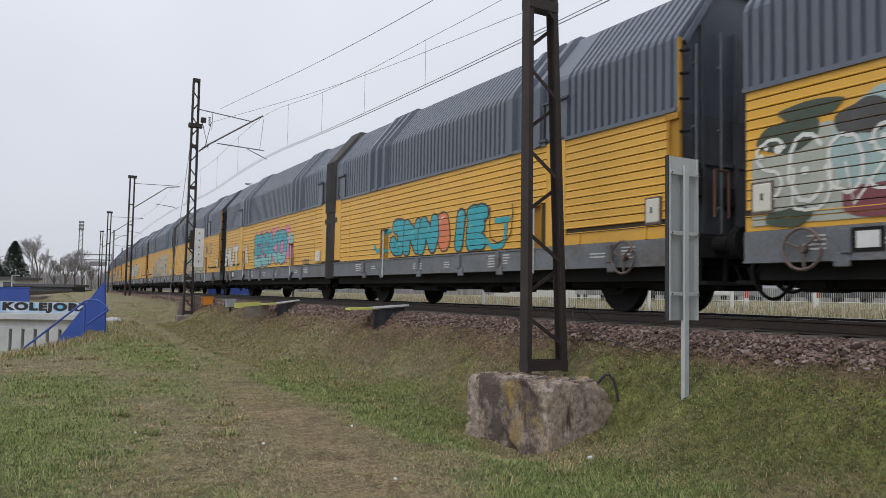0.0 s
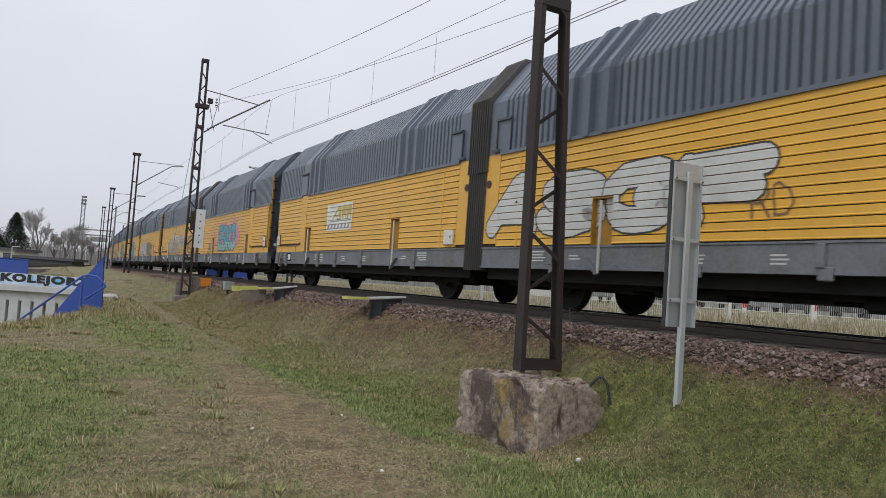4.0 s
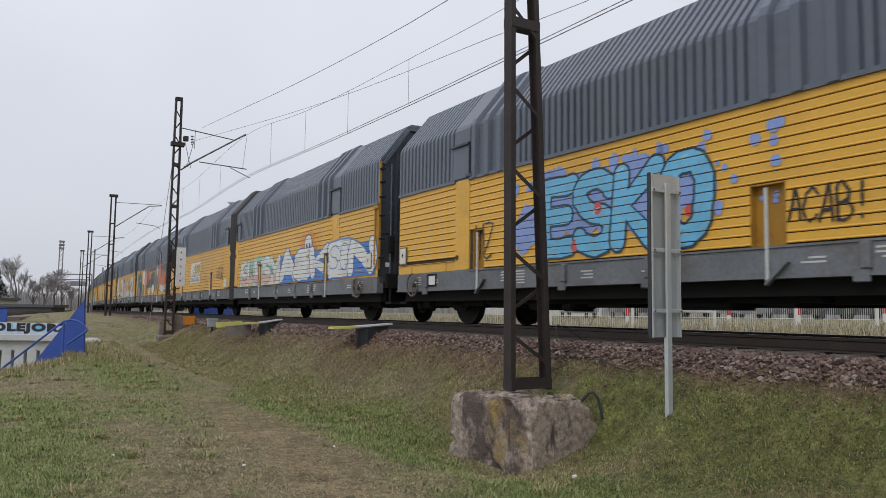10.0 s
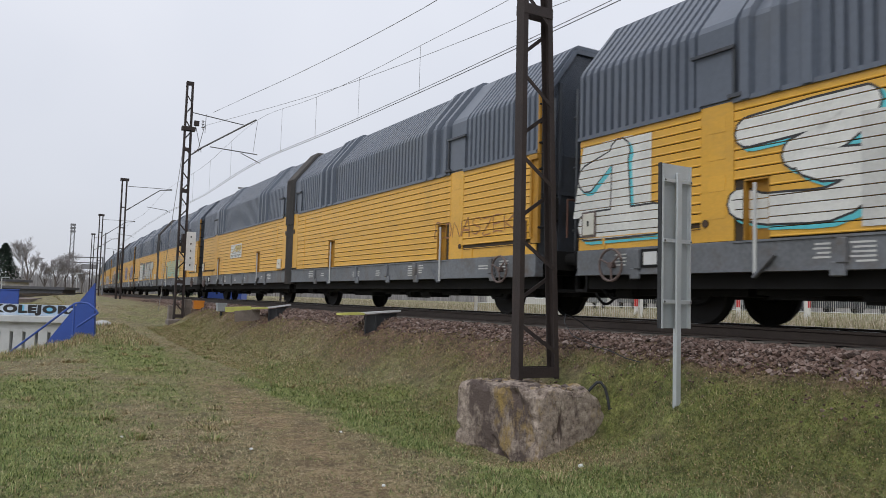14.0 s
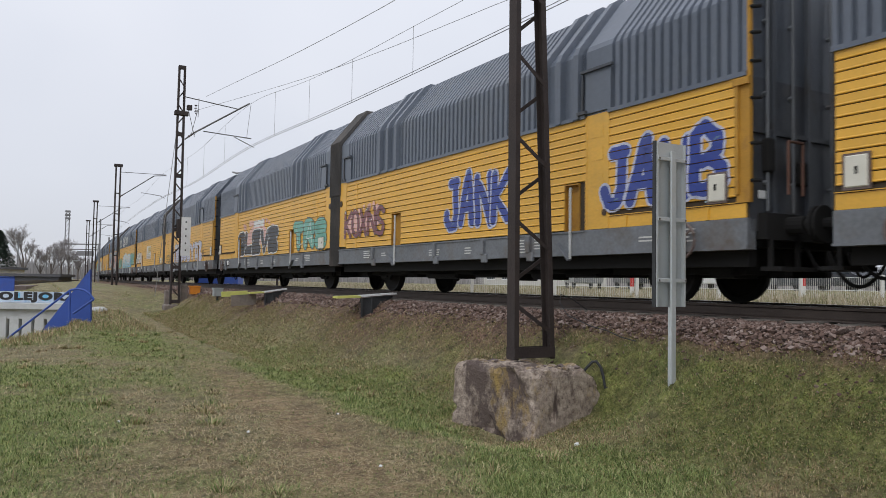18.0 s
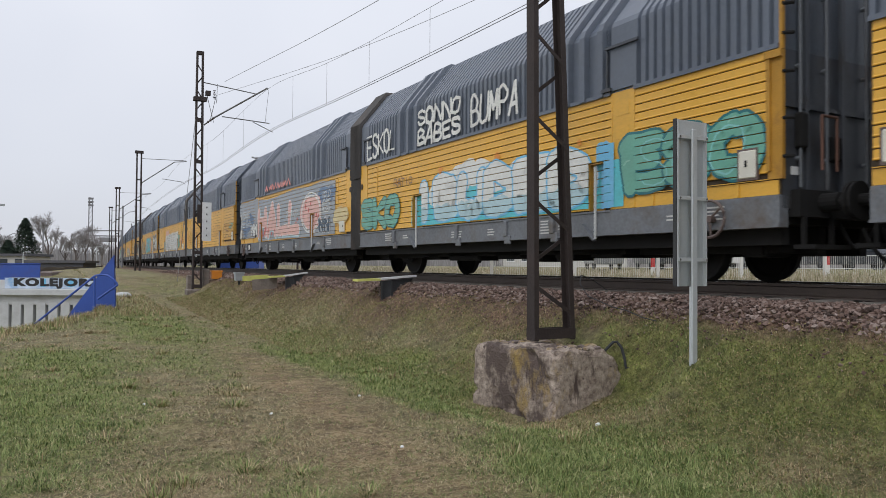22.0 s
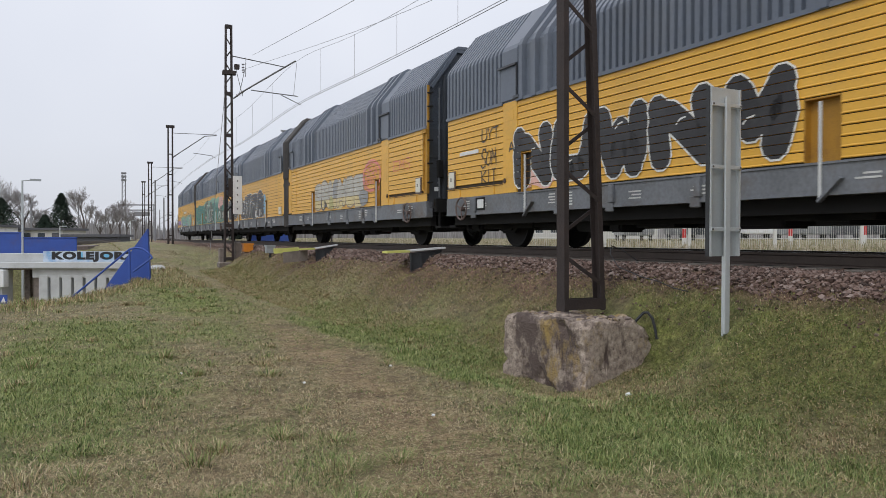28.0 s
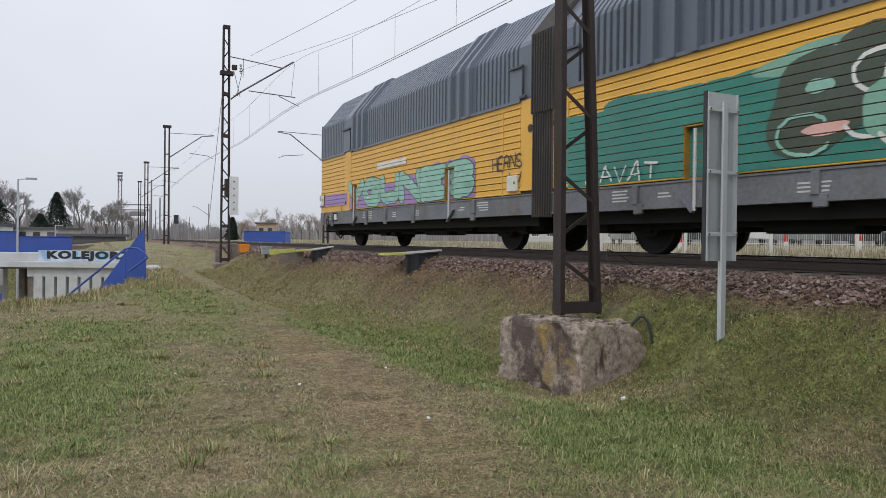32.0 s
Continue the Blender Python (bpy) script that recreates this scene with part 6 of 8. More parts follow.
def pole_pair(s, u, z, high, gap=0.3, arm=True, far=True, name="steel_mast"):
    t = thing(name, by_track(s, u, z), "slim dark twin-pole mast of the overhead line", "mast", "masts of the overhead line")
    for x in (-gap / 2, gap / 2):
        bm = bmesh.new()
        tube(bm, (x, 0, 0), (x, 0, high), 0.075, 8, 0.055)
        part("pole", bm, M_RUST, t)
    bm = bmesh.new()
    box(bm, -gap / 2 - 0.14, gap / 2 + 0.14, -0.12, 0.12, high - 0.03, high + 0.16)
    part("cap", bm, M_RUST, t)
    for k in range(int(high / 1.5)):
        bm = bmesh.new()
        box(bm, -gap / 2, gap / 2, -0.02, 0.02, 0.6 + 1.5 * k, 0.68 + 1.5 * k)
        part("tie_plate", bm, M_RUST, t)
    if arm:
        arm_set(t, z, [("top_tie", (0.15, z + high - 0.4), (3.3, z + high - 0.35), 0.02), ("strut", (0.16, z + high - 2.2), (2.45, z + high - 0.5), 0.035), ("strut_top", (2.45, z + high - 0.5), (3.3, z + high - 0.4), 0.03),
                       ("registration_tube", (1.6, z + high - 1.8), (3.0, z + high - 1.95), 0.02), ("steady_arm", (2.9, z + high - 1.95), (3.25, z + high - 2.1), 0.016)], [((0.18, z + high - 2.18), (0.5, z + high - 1.95))])
    return t


pole_pair(58.5, 3.0, 1.25, 8.6)
pole_pair(86, 3.0, 1.3, 8.4)
pole_pair(116, 3.0, 1.3, 8.4)
pole_pair(49, -6.3, 1.25, 7.9).rotation_euler.z += math.pi

CONTACT = [(-30, 7.6), (-8, 7.3), (8, 7.24), (16, 7.27), (23, 7.39), (33.2, 7.68), (45, 7.45), (58.5, 7.7), (86, 7.65), (116, 7.65)]
MESSENGER = [(-30, 9.3), (-8, 8.5), (5, 8.4), (13.4, 8.44), (17.4, 8.58), (21.7, 8.74), (25.7, 9.0), (33.2, 9.68), (45, 9.25), (58.5, 9.5), (72, 9.0), (86, 9.3), (116, 9.3)]


def wire(name, pts, r, label):
    bm = bmesh.new()
    swept(bm, pts, r)
    return tagged(part(name, bm, M_WIRE), label, "wire", "wires of the overhead line")


def sag(pts):
    """A smooth curve through points (s, value), as a function."""
    def at(s):
        for k in range(len(pts) - 1):
            if s <= pts[k + 1][0] or k == len(pts) - 2:
                (x0, y0), (x1, y1) = pts[k], pts[k + 1]
                m0 = (y1 - pts[k - 1][1]) / (x1 - pts[k - 1][0]) if k else (y1 - y0) / (x1 - x0)
                m1 = (pts[k + 2][1] - y0) / (pts[k + 2][0] - x0) if k + 2 < len(pts) else (y1 - y0) / (x1 - x0)
                h = x1 - x0
                f = (s - x0) / h
                return (2 * f ** 3 - 3 * f * f + 1) * y0 + (f ** 3 - 2 * f * f + f) * h * m0 + (3 * f * f - 2 * f ** 3) * y1 + (f ** 3 - f * f) * h * m1
    return at


def along_track(prof, u):
    z = sag(prof)
    return [spot(s, u, z(s)) for s in steps((-30, 116, 1.5))]


wire("contact_wire", along_track(CONTACT, 0.0), 0.011, "taut dark contact wire above the track")
wire("contact_wire", along_track(CONTACT, 0.12), 0.009, "taut dark contact wire above the track")
wire("messenger_wire", along_track(MESSENGER, 0.0), 0.007, "sagging dark messenger wire above the track")
for s in (-2, 2.5, 7, 12, 17.4, 21.5, 25.4, 29.5, 38, 43, 48, 53):
    wire("dropper", [spot(s, 0, sag(CONTACT)(s)), spot(s, 0, sag(MESSENGER)(s))], 0.006, "thin dropper between the overhead wires")
FEEDER = sag([(-30, 8.6), (0, 7.65), (12, 7.82), (15.9, 8.03), (21.5, 8.5), (25.9, 8.95), (33.0, 9.69)])
wire("feeder_wire", [spot(s, 2.0, FEEDER(s)) for s in steps((-30, 33.0, 1.5))], 0.008, "dark feeder cable rising from the far mast")
ANCHOR_Z, ANCHOR_U = sag([(-20, 7.4), (0, 7.35), (10.1, 7.63), (13.4, 7.91), (17.1, 8.12), (22.8, 8.3), (33.2, 9.05)]), sag([(-20, 0.0), (10, 0.0), (17.1, 0.2), (22.8, 1.0), (33.2, 2.4)])
wire("anchor_wire", [spot(s, ANCHOR_U(s), ANCHOR_Z(s)) for s in steps((-20, 33.2, 1.5))], 0.007, "dark anchored wire of the overhead line")

# ---- concrete block of the near mast ----
rnd = random.Random(4)
bm = bmesh.new()
nx, ny, nz = 18, 22, 12


def block_point(i, j, k):
    x, y, z = -0.52 + 1.14 * i / nx, -0.75 + 1.47 * j / ny, -0.35 + 1.05 * k / nz
    # the end towards the track is broken away, and the top is crumbled
    gone = max(0.0, x - 0.30)
    if z > 0:
        z -= gone * 0.85 * (z / 0.7) + 1.2 * gone * gone * (z / 0.7)
    rough = 1.0 + 2.2 * min(1.0, gone * 3)
    amount = 0.036 if k == nz else 0.012
    v = Vector((x - 0.2 * j / ny * (1 - i / nx), y * (1.03 - 0.03 * k / nz), z))
    d = Vector([noise.noise((x * 3 + 7 * a, y * 3, z * 3 + a)) for a in (1, 2, 3)])
    e = Vector([noise.noise((x * 11 + 5 * a, y * 11, z * 11 + a)) for a in (4, 5, 6)])
    corner = sum((i in (0, nx), j in (0, ny), k == nz))
    pull = (0.012 + 0.02 * abs(noise.noise((x * 7, y * 7, z * 7)))) * max(0, corner - 1)
    # spalled hollows in the faces
    hole = max(0.0, noise.noise((x * 4.5 + 3, y * 4.5, z * 4.5)) - 0.28) * 0.22 if corner else 0.0
    return v + d * amount * rough + e * amount * rough * (1.3 if k >= nz - 1 else 0.6) - Vector((math.copysign(pull + (hole if i in (0, nx) else 0), x), math.copysign(pull + (hole if j in (0, ny) else 0), y), pull if k == nz else 0))


cache = {}


def bv(i, j, k):
    if (i, j, k) not in cache:
        cache[i, j, k] = bm.verts.new(block_point(i, j, k))
    return cache[i, j, k]


for i in range(nx):
    for j in range(ny):
        bm.faces.new((bv(i, j, nz), bv(i + 1, j, nz), bv(i + 1, j + 1, nz), bv(i, j + 1, nz)))
for k in range(nz):
    for i in range(nx):
        for j in (0, ny):
            bm.faces.new((bv(i, j, k), bv(i + 1, j, k), bv(i + 1, j, k + 1), bv(i, j, k + 1)))
    for j in range(ny):
        for i in (0, nx):
            bm.faces.new((bv(i, j, k), bv(i, j + 1, k), bv(i, j + 1, k + 1), bv(i, j, k + 1)))
block = thing("mast_foundation", pose(6.11, 7.95, 0.02, 0, 0, 2), "crumbling stained concrete foundation block in the grass", "foundation")


def block_material():
    """Old concrete: pinkish grey, dark run-down stains, ochre lichen, pitted."""
    m = bpy.data.materials.new("stained_block_concrete")
    m.use_nodes = True
    n, l = m.node_tree.nodes, m.node_tree.links
    b, co = n["Principled BSDF"], n.new("ShaderNodeTexCoord")
    b.inputs["Roughness"].default_value = 0.95

    def tex(scale, detail, stretch=(1, 1, 1), shift=0.0):
        mp, t = n.new("ShaderNodeMapping"), n.new("ShaderNodeTexNoise")
        mp.inputs["Scale"].default_value, mp.inputs["Location"].default_value = stretch, (shift, shift, 0)
        l.new(co.outputs["Object"], mp.inputs["Vector"])
        l.new(mp.outputs["Vector"], t.inputs["Vector"])
        t.inputs["Scale"].default_value, t.inputs["Detail"].default_value, t.inputs["Roughness"].default_value = scale, detail, 0.7
        return t.outputs["Fac"]

    def over(last, fac, lo, hi, colour):
        cut, x = n.new("ShaderNodeMapRange"), n.new("ShaderNodeMix")
        cut.inputs["From Min"].default_value, cut.inputs["From Max"].default_value = lo, hi
        l.new(fac, cut.inputs["Value"])
        x.data_type = "RGBA"
        x.inputs[7].default_value = (*colour, 1)
        l.new(cut.outputs[0], x.inputs[0])
        l.new(last, x.inputs[6])
        return x.outputs[2]

    r = n.new("ShaderNodeValToRGB")
    for e, (p, c) in zip(r.color_ramp.elements, ((0.34, (0.17, 0.128, 0.105)), (0.66, (0.53, 0.44, 0.36)))):
        e.position, e.color = p, (*c, 1)
    l.new(tex(14, 8), r.inputs["Fac"])
    c = over(r.outputs["Color"], tex(1.7, 5, (1, 1, 0.75), 4.0), 0.48, 0.58, (0.11, 0.082, 0.07))
    c = over(c, tex(1.5, 5, (1, 1, 0.6), 15.5), 0.55, 0.66, (0.36, 0.25, 0.085))
    c = over(c, tex(3.6, 5, (1, 1, 0.22), 17.0), 0.57, 0.66, (0.085, 0.06, 0.052))
    c = over(c, tex(26, 3, (1, 1, 1), 2.0), 0.63, 0.69, (0.05, 0.036, 0.03))
    l.new(c, b.inputs["Base Color"])
    bp = n.new("ShaderNodeBump")
    bp.inputs["Strength"].default_value, bp.inputs["Distance"].default_value = 0.8, 0.03
    l.new(tex(34, 8), bp.inputs["Height"])
    l.new(bp.outputs["Normal"], b.inputs["Normal"])
    return m


M_BLOCK = block_material()
part("concrete_block", bm, M_BLOCK, block)
for k in range(44):
    bm = bmesh.new()
    bmesh.ops.create_icosphere(bm, subdivisions=1, radius=rnd.uniform(0.02, 0.065))
    for v in bm.verts:
        v.co *= rnd.uniform(0.7, 1.2)
        v.co.z *= 0.55
    chip = part("rubble_chip", bm, M_BLOCK if k % 3 else M_STONE, block)
    x, y = rnd.uniform(-0.46, 0.5), rnd.uniform(-0.68, 0.66)
    chip.location = (x, y, 0.705 - max(0, x - 0.30) * 1.15)
# bent rod and thin cable by the block
bm = bmesh.new()
foot, aside = Vector((6.75, 7.2, height(6.75, 7.2))), Vector((-0.73, 0.684, 0))
pts = [foot + aside * a + Vector((0, 0, h)) for a, h in ((-0.07, 0.02), (0.0, -0.01), (0.02, 0.12), (0.055, 0.25), (0.11, 0.32), (0.16, 0.315), (0.22, 0.25), (0.32, 0.13))]
swept(bm, pts, 0.02, 6)
tagged(part("bent_rod", bm, M_DARK), "bent black steel rod sticking out of the bank", "rod")
bm = bmesh.new()
pts = [spot(7.0, 2.2, 1.06), spot(7.25, 2.2, 1.09), spot(7.6, 2.15, 1.16), spot(7.9, 2.15, 1.20), spot(8.45, 2.1, 1.32), spot(8.75, 2.0, 1.5), spot(8.85, 1.9, 1.62), spot(8.95, 1.6, 1.55), spot(9.0, 1.2, 1.35)]
swept(bm, pts, 0.007, 6)
tagged(part("loose_cable", bm, M_DARK), "thin black cable trailing over the ballast", "cable")

# ---- tall sign seen from behind ----
sign = thing("trackside_sign", by_track(6.05, 2.64, 0.66), "tall grey trackside sign seen from behind", "sign")
W, Z0, Z1 = 0.46, 0.87, 2.74
bm = bmesh.new()
box(bm, -W / 2, W / 2, 0.0, 0.006, Z0, Z1)
part("plate", bm, M_SIGN, sign, "plain galvanised sheet")
for x0, x1 in ((-W / 2, -W / 2 + 0.02), (W / 2 - 0.02, W / 2)):
    bm = bmesh.new()
    box(bm, x0, x1, -0.045, 0.0, Z0, Z1)
    part("side_flange", bm, M_SIGNBAR, sign)
# left rim in a dark material that paints its shaded side
bm = bmesh.new()
box(bm, -W / 2 - 0.012, -W / 2 - 0.001, -0.03, 0.02, Z0, Z1 + 0.01)
part("edge_strip", bm, M_DARK, sign, "rim of the sign, coloured dark as its shaded side")
bm = bmesh.new()
box(bm, -W / 2 + 0.02, W / 2 - 0.02, -0.03, 0.0, Z1 - 0.16, Z1)
part("top_band", bm, M_SIGNBAR, sign)
for z in (Z1 - 0.19, Z1 - 0.88, Z1 - 1.57):
    bm = bmesh.new()
    box(bm, -W / 2, W / 2, -0.06, -0.046, z - 0.022, z + 0.022)
    bevel(bm, 0.004)
    rung = part("crossbar", bm, M_SIGNBAR, sign)
    for x in (-W / 2 + 0.02, W / 2 - 0.02):
        bm = bmesh.new()
        tube(bm, (x, -0.066, z), (x, -0.058, z), 0.012, 8)
        part("bolt", bm, M_STEEL, rung)
bm = bmesh.new()
box(bm, -0.035, 0.045, -0.075, -0.046, 0.0, Z1 - 0.1)
box(bm, -0.035, 0.045, -0.0449, -0.02, -0.3, Z0 - 0.001)
bevel(bm, 0.006)
part("post", bm, M_SIGNBAR, sign, "square grey post")

# ---- boards, boxes and stubs beside the track ----
def lead_over(s, u0, z0, u1, z1, um):
    t = thing("cable_cover", by_track(s, 0, 0), "lime and white boards over a dark sheet on the bank", "cover", "cable covers on the bank")
    bm = bmesh.new()
    bar(bm, (-u0, 0, z0), (-um, 0, z0 + 0.02), 0.3, 0.05)
    part("lime_board", bm, M_LIME, t)
    bm = bmesh.new()
    bar(bm, (-um, -0.02, z0 + 0.03), (-u1, -0.05, z1), 0.22, 0.04)
    part("white_board", bm, M_WHITE, t)
    bm = bmesh.new()
    a = [(-um + 0.02, -0.08, z0 - 0.02), (-u1 - 0.05, -0.08, z1 - 0.05), (-u1 - 0.35, -0.12, z1 - 0.38), (-um + 0.1, -0.14, z0 - 0.5)]
    f = [bm.verts.new(p) for p in a]
    g = [bm.verts.new((p[0], p[1] + 0.03, p[2])) for p in a]
    bm.faces.new(f)
    bm.faces.new(g[::-1])
    for k in range(4):
        bm.faces.new((f[k], f[(k + 1) % 4], g[(k + 1) % 4], g[k]))
    part("dark_sheet", bm, M_DARK, t)
    for x in (-um + 0.04, -um + 0.3):
        bm = bmesh.new()
        box(bm, x - 0.02, x + 0.02, -0.16, -0.12, z0 - 0.75, z0 - 0.02)
        part("stake", bm, M_DARK, t)


lead_over(16.0, 2.62, 1.40, 1.12, 1.5, 2.05)
lead_over(23.5, 2.5, 1.36, 1.3, 1.5, 2.05)
bm = bmesh.new()
bar(bm, spot(23.9, 3.25, 1.30), spot(23.9, 2.45, 1.34), 0.14, 0.16)
tagged(part("timber_baulk", bm, M_LIME), "faded lime-painted timber beside the boards", "timber")
bm = bmesh.new()
bar(bm, spot(23.7, 3.0, 1.1), spot(23.7, 2.2, 1.16), 0.05, 0.34)
tagged(part("concrete_edging", bm, M_CONCRETE), "grey concrete slab edging the bank", "slab")
for s, u, mat, size, label, nm, up in ((33.4, 2.15, M_ORANGE, (0.42, 0.36, 0.34), "small orange junction box on the bank", "junction_box", 0.02), (28.5, 2.3, M_SIGN, (0.32, 0.28, 0.28), "small pale grey junction box on a short post", "junction_box", 0.16)):
    p = spot(s, u, 0)
    t = thing(nm, by_track(s, u, height(p.x, p.y) + up), label, "junction box", "boxes on the bank")
    bm = bmesh.new()
    box(bm, -size[0] / 2, size[0] / 2, -size[1] / 2, size[1] / 2, 0, size[2])
    bevel(bm, 0.02, 2)
    part("housing", bm, mat, t)
    bm = bmesh.new()
    box(bm, -size[0] / 2 - 0.02, size[0] / 2 + 0.02, -size[1] / 2 - 0.02, size[1] / 2 + 0.02, size[2] - 0.03, size[2] + 0.03)
    part("lid", bm, mat, t)
    bm = bmesh.new()
    tube(bm, (0, 0, -0.5), (0, 0, 0), 0.04)
    part("post", bm, M_DARK, t)
for s, u in ((34.0, 3.15), (33.4, 2.6)):
    bm = bmesh.new()
    box(bm, -0.14, 0.14, -0.14, 0.14, -0.4, 0.75)
    bevel(bm, 0.03)
    p = spot(s, u, 0)
    tagged(part("concrete_stub", bm, M_CONCRETE), "short weathered concrete stub in the grass", "post", "stubs by the far mast").matrix_world = by_track(s, u, height(p.x, p.y) - 0.1)


# ---- left: the road underpass with its blue wing wall ----
bridge = thing("underpass_bridge", pose(2.82, 36.86, 0, 0, 0, -27.5), "white concrete bridge over a sunken road with painted parapet", "bridge", kind="structure")


def slab_part(name, x0, x1, y0, y1, z0, z1, mat, parent, label="", round_=0.02):
    bm = bmesh.new()
    box(bm, x0, x1, y0, y1, z0, z1)
    if round_:
        bevel(bm, round_)
    return part(name, bm, mat, parent, label)


slab_part("edge_beam", -11, 0.6, -0.35, 0.5, 0.33, 0.61, M_PALE, bridge, "pale concrete edge beam")
slab_part("parapet", -11, -3.6, 0.0, 0.25, 0.605, 1.0, M_PALE, bridge)
slab_part("parapet", -3.6, 0.7, 0.0, 0.25, 0.605, 1.10, M_PALE, bridge, "parapet with sprayed letters")
slab_part("cross_beam", -4.2, 0.4, -0.1, 0.5, -0.1, 0.335, M_PALE, bridge)
for k in range(8):
    slab_part("pilaster", -3.9 + 0.53 * k, -3.50 + 0.53 * k, -0.12, 0.35, -2.6, 0.02, M_PALE, bridge, round_=0.015)
# darker concrete than the pilasters, so the gaps' shade is in its colour
slab_part("back_wall", -4.3, 0.4, 0.2, 0.5, -2.6, -0.09, M_CONCRETE, bridge, "concrete wall between the pilasters, greyer to imitate shade", 0)
slab_part("abutment", -6.6, -5.35, -0.5, 0.4, -2.6, 0.3, M_PALE, bridge)
slab_part("abutment", -11, -6.6, -0.3, 0.4, -2.6, 0.3, M_PALE, bridge)
for k in range(5):
    slab_part("rib", -6.5 + 0.24 * k, -6.38 + 0.24 * k, -0.56, -0.48, -2.6, 0.1, M_PALE, bridge, round_=0.01)
slab_part("corner_block", -5.75, -5.2, -0.62, -0.2, -0.5, 0.25, M_WHITE, bridge)
slab_part("tunnel_back", -5.6, -4.2, 3.0, 3.2, -4.2, 0.3, M_CONCRETE, bridge, "dark inside of the underpass", 0)
slab_part("tunnel_roof", -5.6, -4.2, 0.0, 3.2, 0.25, 0.33, M_CONCRETE, bridge, "", 0)
for x in (-5.0, -4.62):
    slab_part("tunnel_pillar", x - 0.13, x + 0.13, 0.9, 1.2, -4.0, 0.25, M_CONCRETE, bridge)
sp = thing("road_sign", pose(2.82, 36.86, 0, 0, 0, -27.5) @ pose(-5.15, -0.7, -1.25), "small blue square road sign in the underpass", "road sign")
slab_part("face", -0.17, 0.17, -0.01, 0.01, 0, 0.42, M_BLUE, sp, "", 0)
bm = bmesh.new()
v = [bm.verts.new(p) for p in ((-0.11, -0.014, 0.08), (0.11, -0.014, 0.08), (0, -0.014, 0.34))]
bm.faces.new(v)
part("pictogram", bm, M_WHITE, sp)
bm = bmesh.new()
tube(bm, (0, 0.03, -2.0), (0, 0.03, 0.4), 0.03)
part("post", bm, M_SIGNBAR, sp)

# sprayed letters on the parapet
M_LETTERBLUE = material("sprayed_blue_field", (0.50, 0.58, 0.68), 0.7, vary=0.25, scale=2, dirt=(0.10, 0.33, 0.64), dirt_amount=0.55, dirt_scale=1.6)
bm = bmesh.new()
box(bm, -3.75, 0.45, -0.008, -0.003, 0.62, 1.095)
letters = tagged(part("sprayed_field", bm, M_LETTERBLUE, bridge), "blue and pale sprayed band behind the letters")
bm = bmesh.new()
lettering(bm, "KOLEJORZ", -3.36, 0.5, 0.62, 1.09, 0.0, 0, 0.07)
for v in bm.verts:
    v.co = Vector((-v.co.y, -0.012, v.co.z))
part("letters", bm, paint("black"), bridge, "black sprayed capital letters")
for k, x in enumerate((-2.2, -1.0)):
    bm = bmesh.new()
    box(bm, x, x + 0.25, -0.0105, -0.0085, 0.7, 1.05)
    part("blue_patch", bm, paint("skyblue"), bridge)

fence = thing("blue_screen", pose(2.82, 36.86, 0, 0, 0, -27.5), "plain blue sheet screen beyond the bridge", "screen")
for x0, x1, z1 in ((-6.9, -4.2, 1.7), (-9.5, -6.92, 1.95)):
    slab_part("sheet", x0, x1, 4.0, 4.06, 0.8, z1, M_BLUE, fence)
    slab_part("cap_rail", x0, x1, 3.96, 4.1, z1, z1 + 0.04, M_BLUE, fence, "", 0.005)

wing = thing("wing_wall", Matrix(), "bright blue slanting wing wall with a tube handrail", "wall")
bm = bmesh.new()
a = [Vector(p) for p in ((2.92, 28.79, 2.04), (3.02, 28.74, -0.3), (2.6, 28.95, -1.2), (0.86, 29.80, -1.2), (1.33, 29.55, -0.43))]
back = Vector((0.06, 0.13, 0))
f, g = [bm.verts.new(p) for p in a], [bm.verts.new(p + back) for p in a]
bm.faces.new(f)
bm.faces.new(g[::-1])
for k in range(5):
    bm.faces.new((f[k], f[(k + 1) % 5], g[(k + 1) % 5], g[k]))
part("panel", bm, M_BLUE, wing)
bm = bmesh.new()
pts = [(0.3, 29.1, -0.52), (2.27, 28.13, 1.32), (2.45, 28.02, 1.37), (2.67, 27.92, 1.34), (2.85, 27.82, 1.2), (2.97, 27.76, 1.03), (2.38, 28.06, 0.54)]
for p, q in zip(pts, pts[1:]):
    tube(bm, p, q, 0.035, 8)
part("handrail", bm, M_BLUE, wing)
bm = bmesh.new()
tube(bm, (2.29, 28.1, -0.4), (2.27, 28.13, 1.32), 0.035, 8)
part("rail_post", bm, M_BLUE, wing)
bm = bmesh.new()
bmesh.ops.create_icosphere(bm, subdivisions=2, radius=0.5)
for v in bm.verts:
    v.co = Vector((v.co.x * 0.75, v.co.y * 0.6, v.co.z * 0.3 * (1 + 0.3 * noise.noise(v.co * 3))))
tagged(part("concrete_lump", bm, M_PALE), "pale broken concrete lump behind the wing wall", "rubble").location = (3.75, 33.5, height(3.75, 33.5) + 0.05)

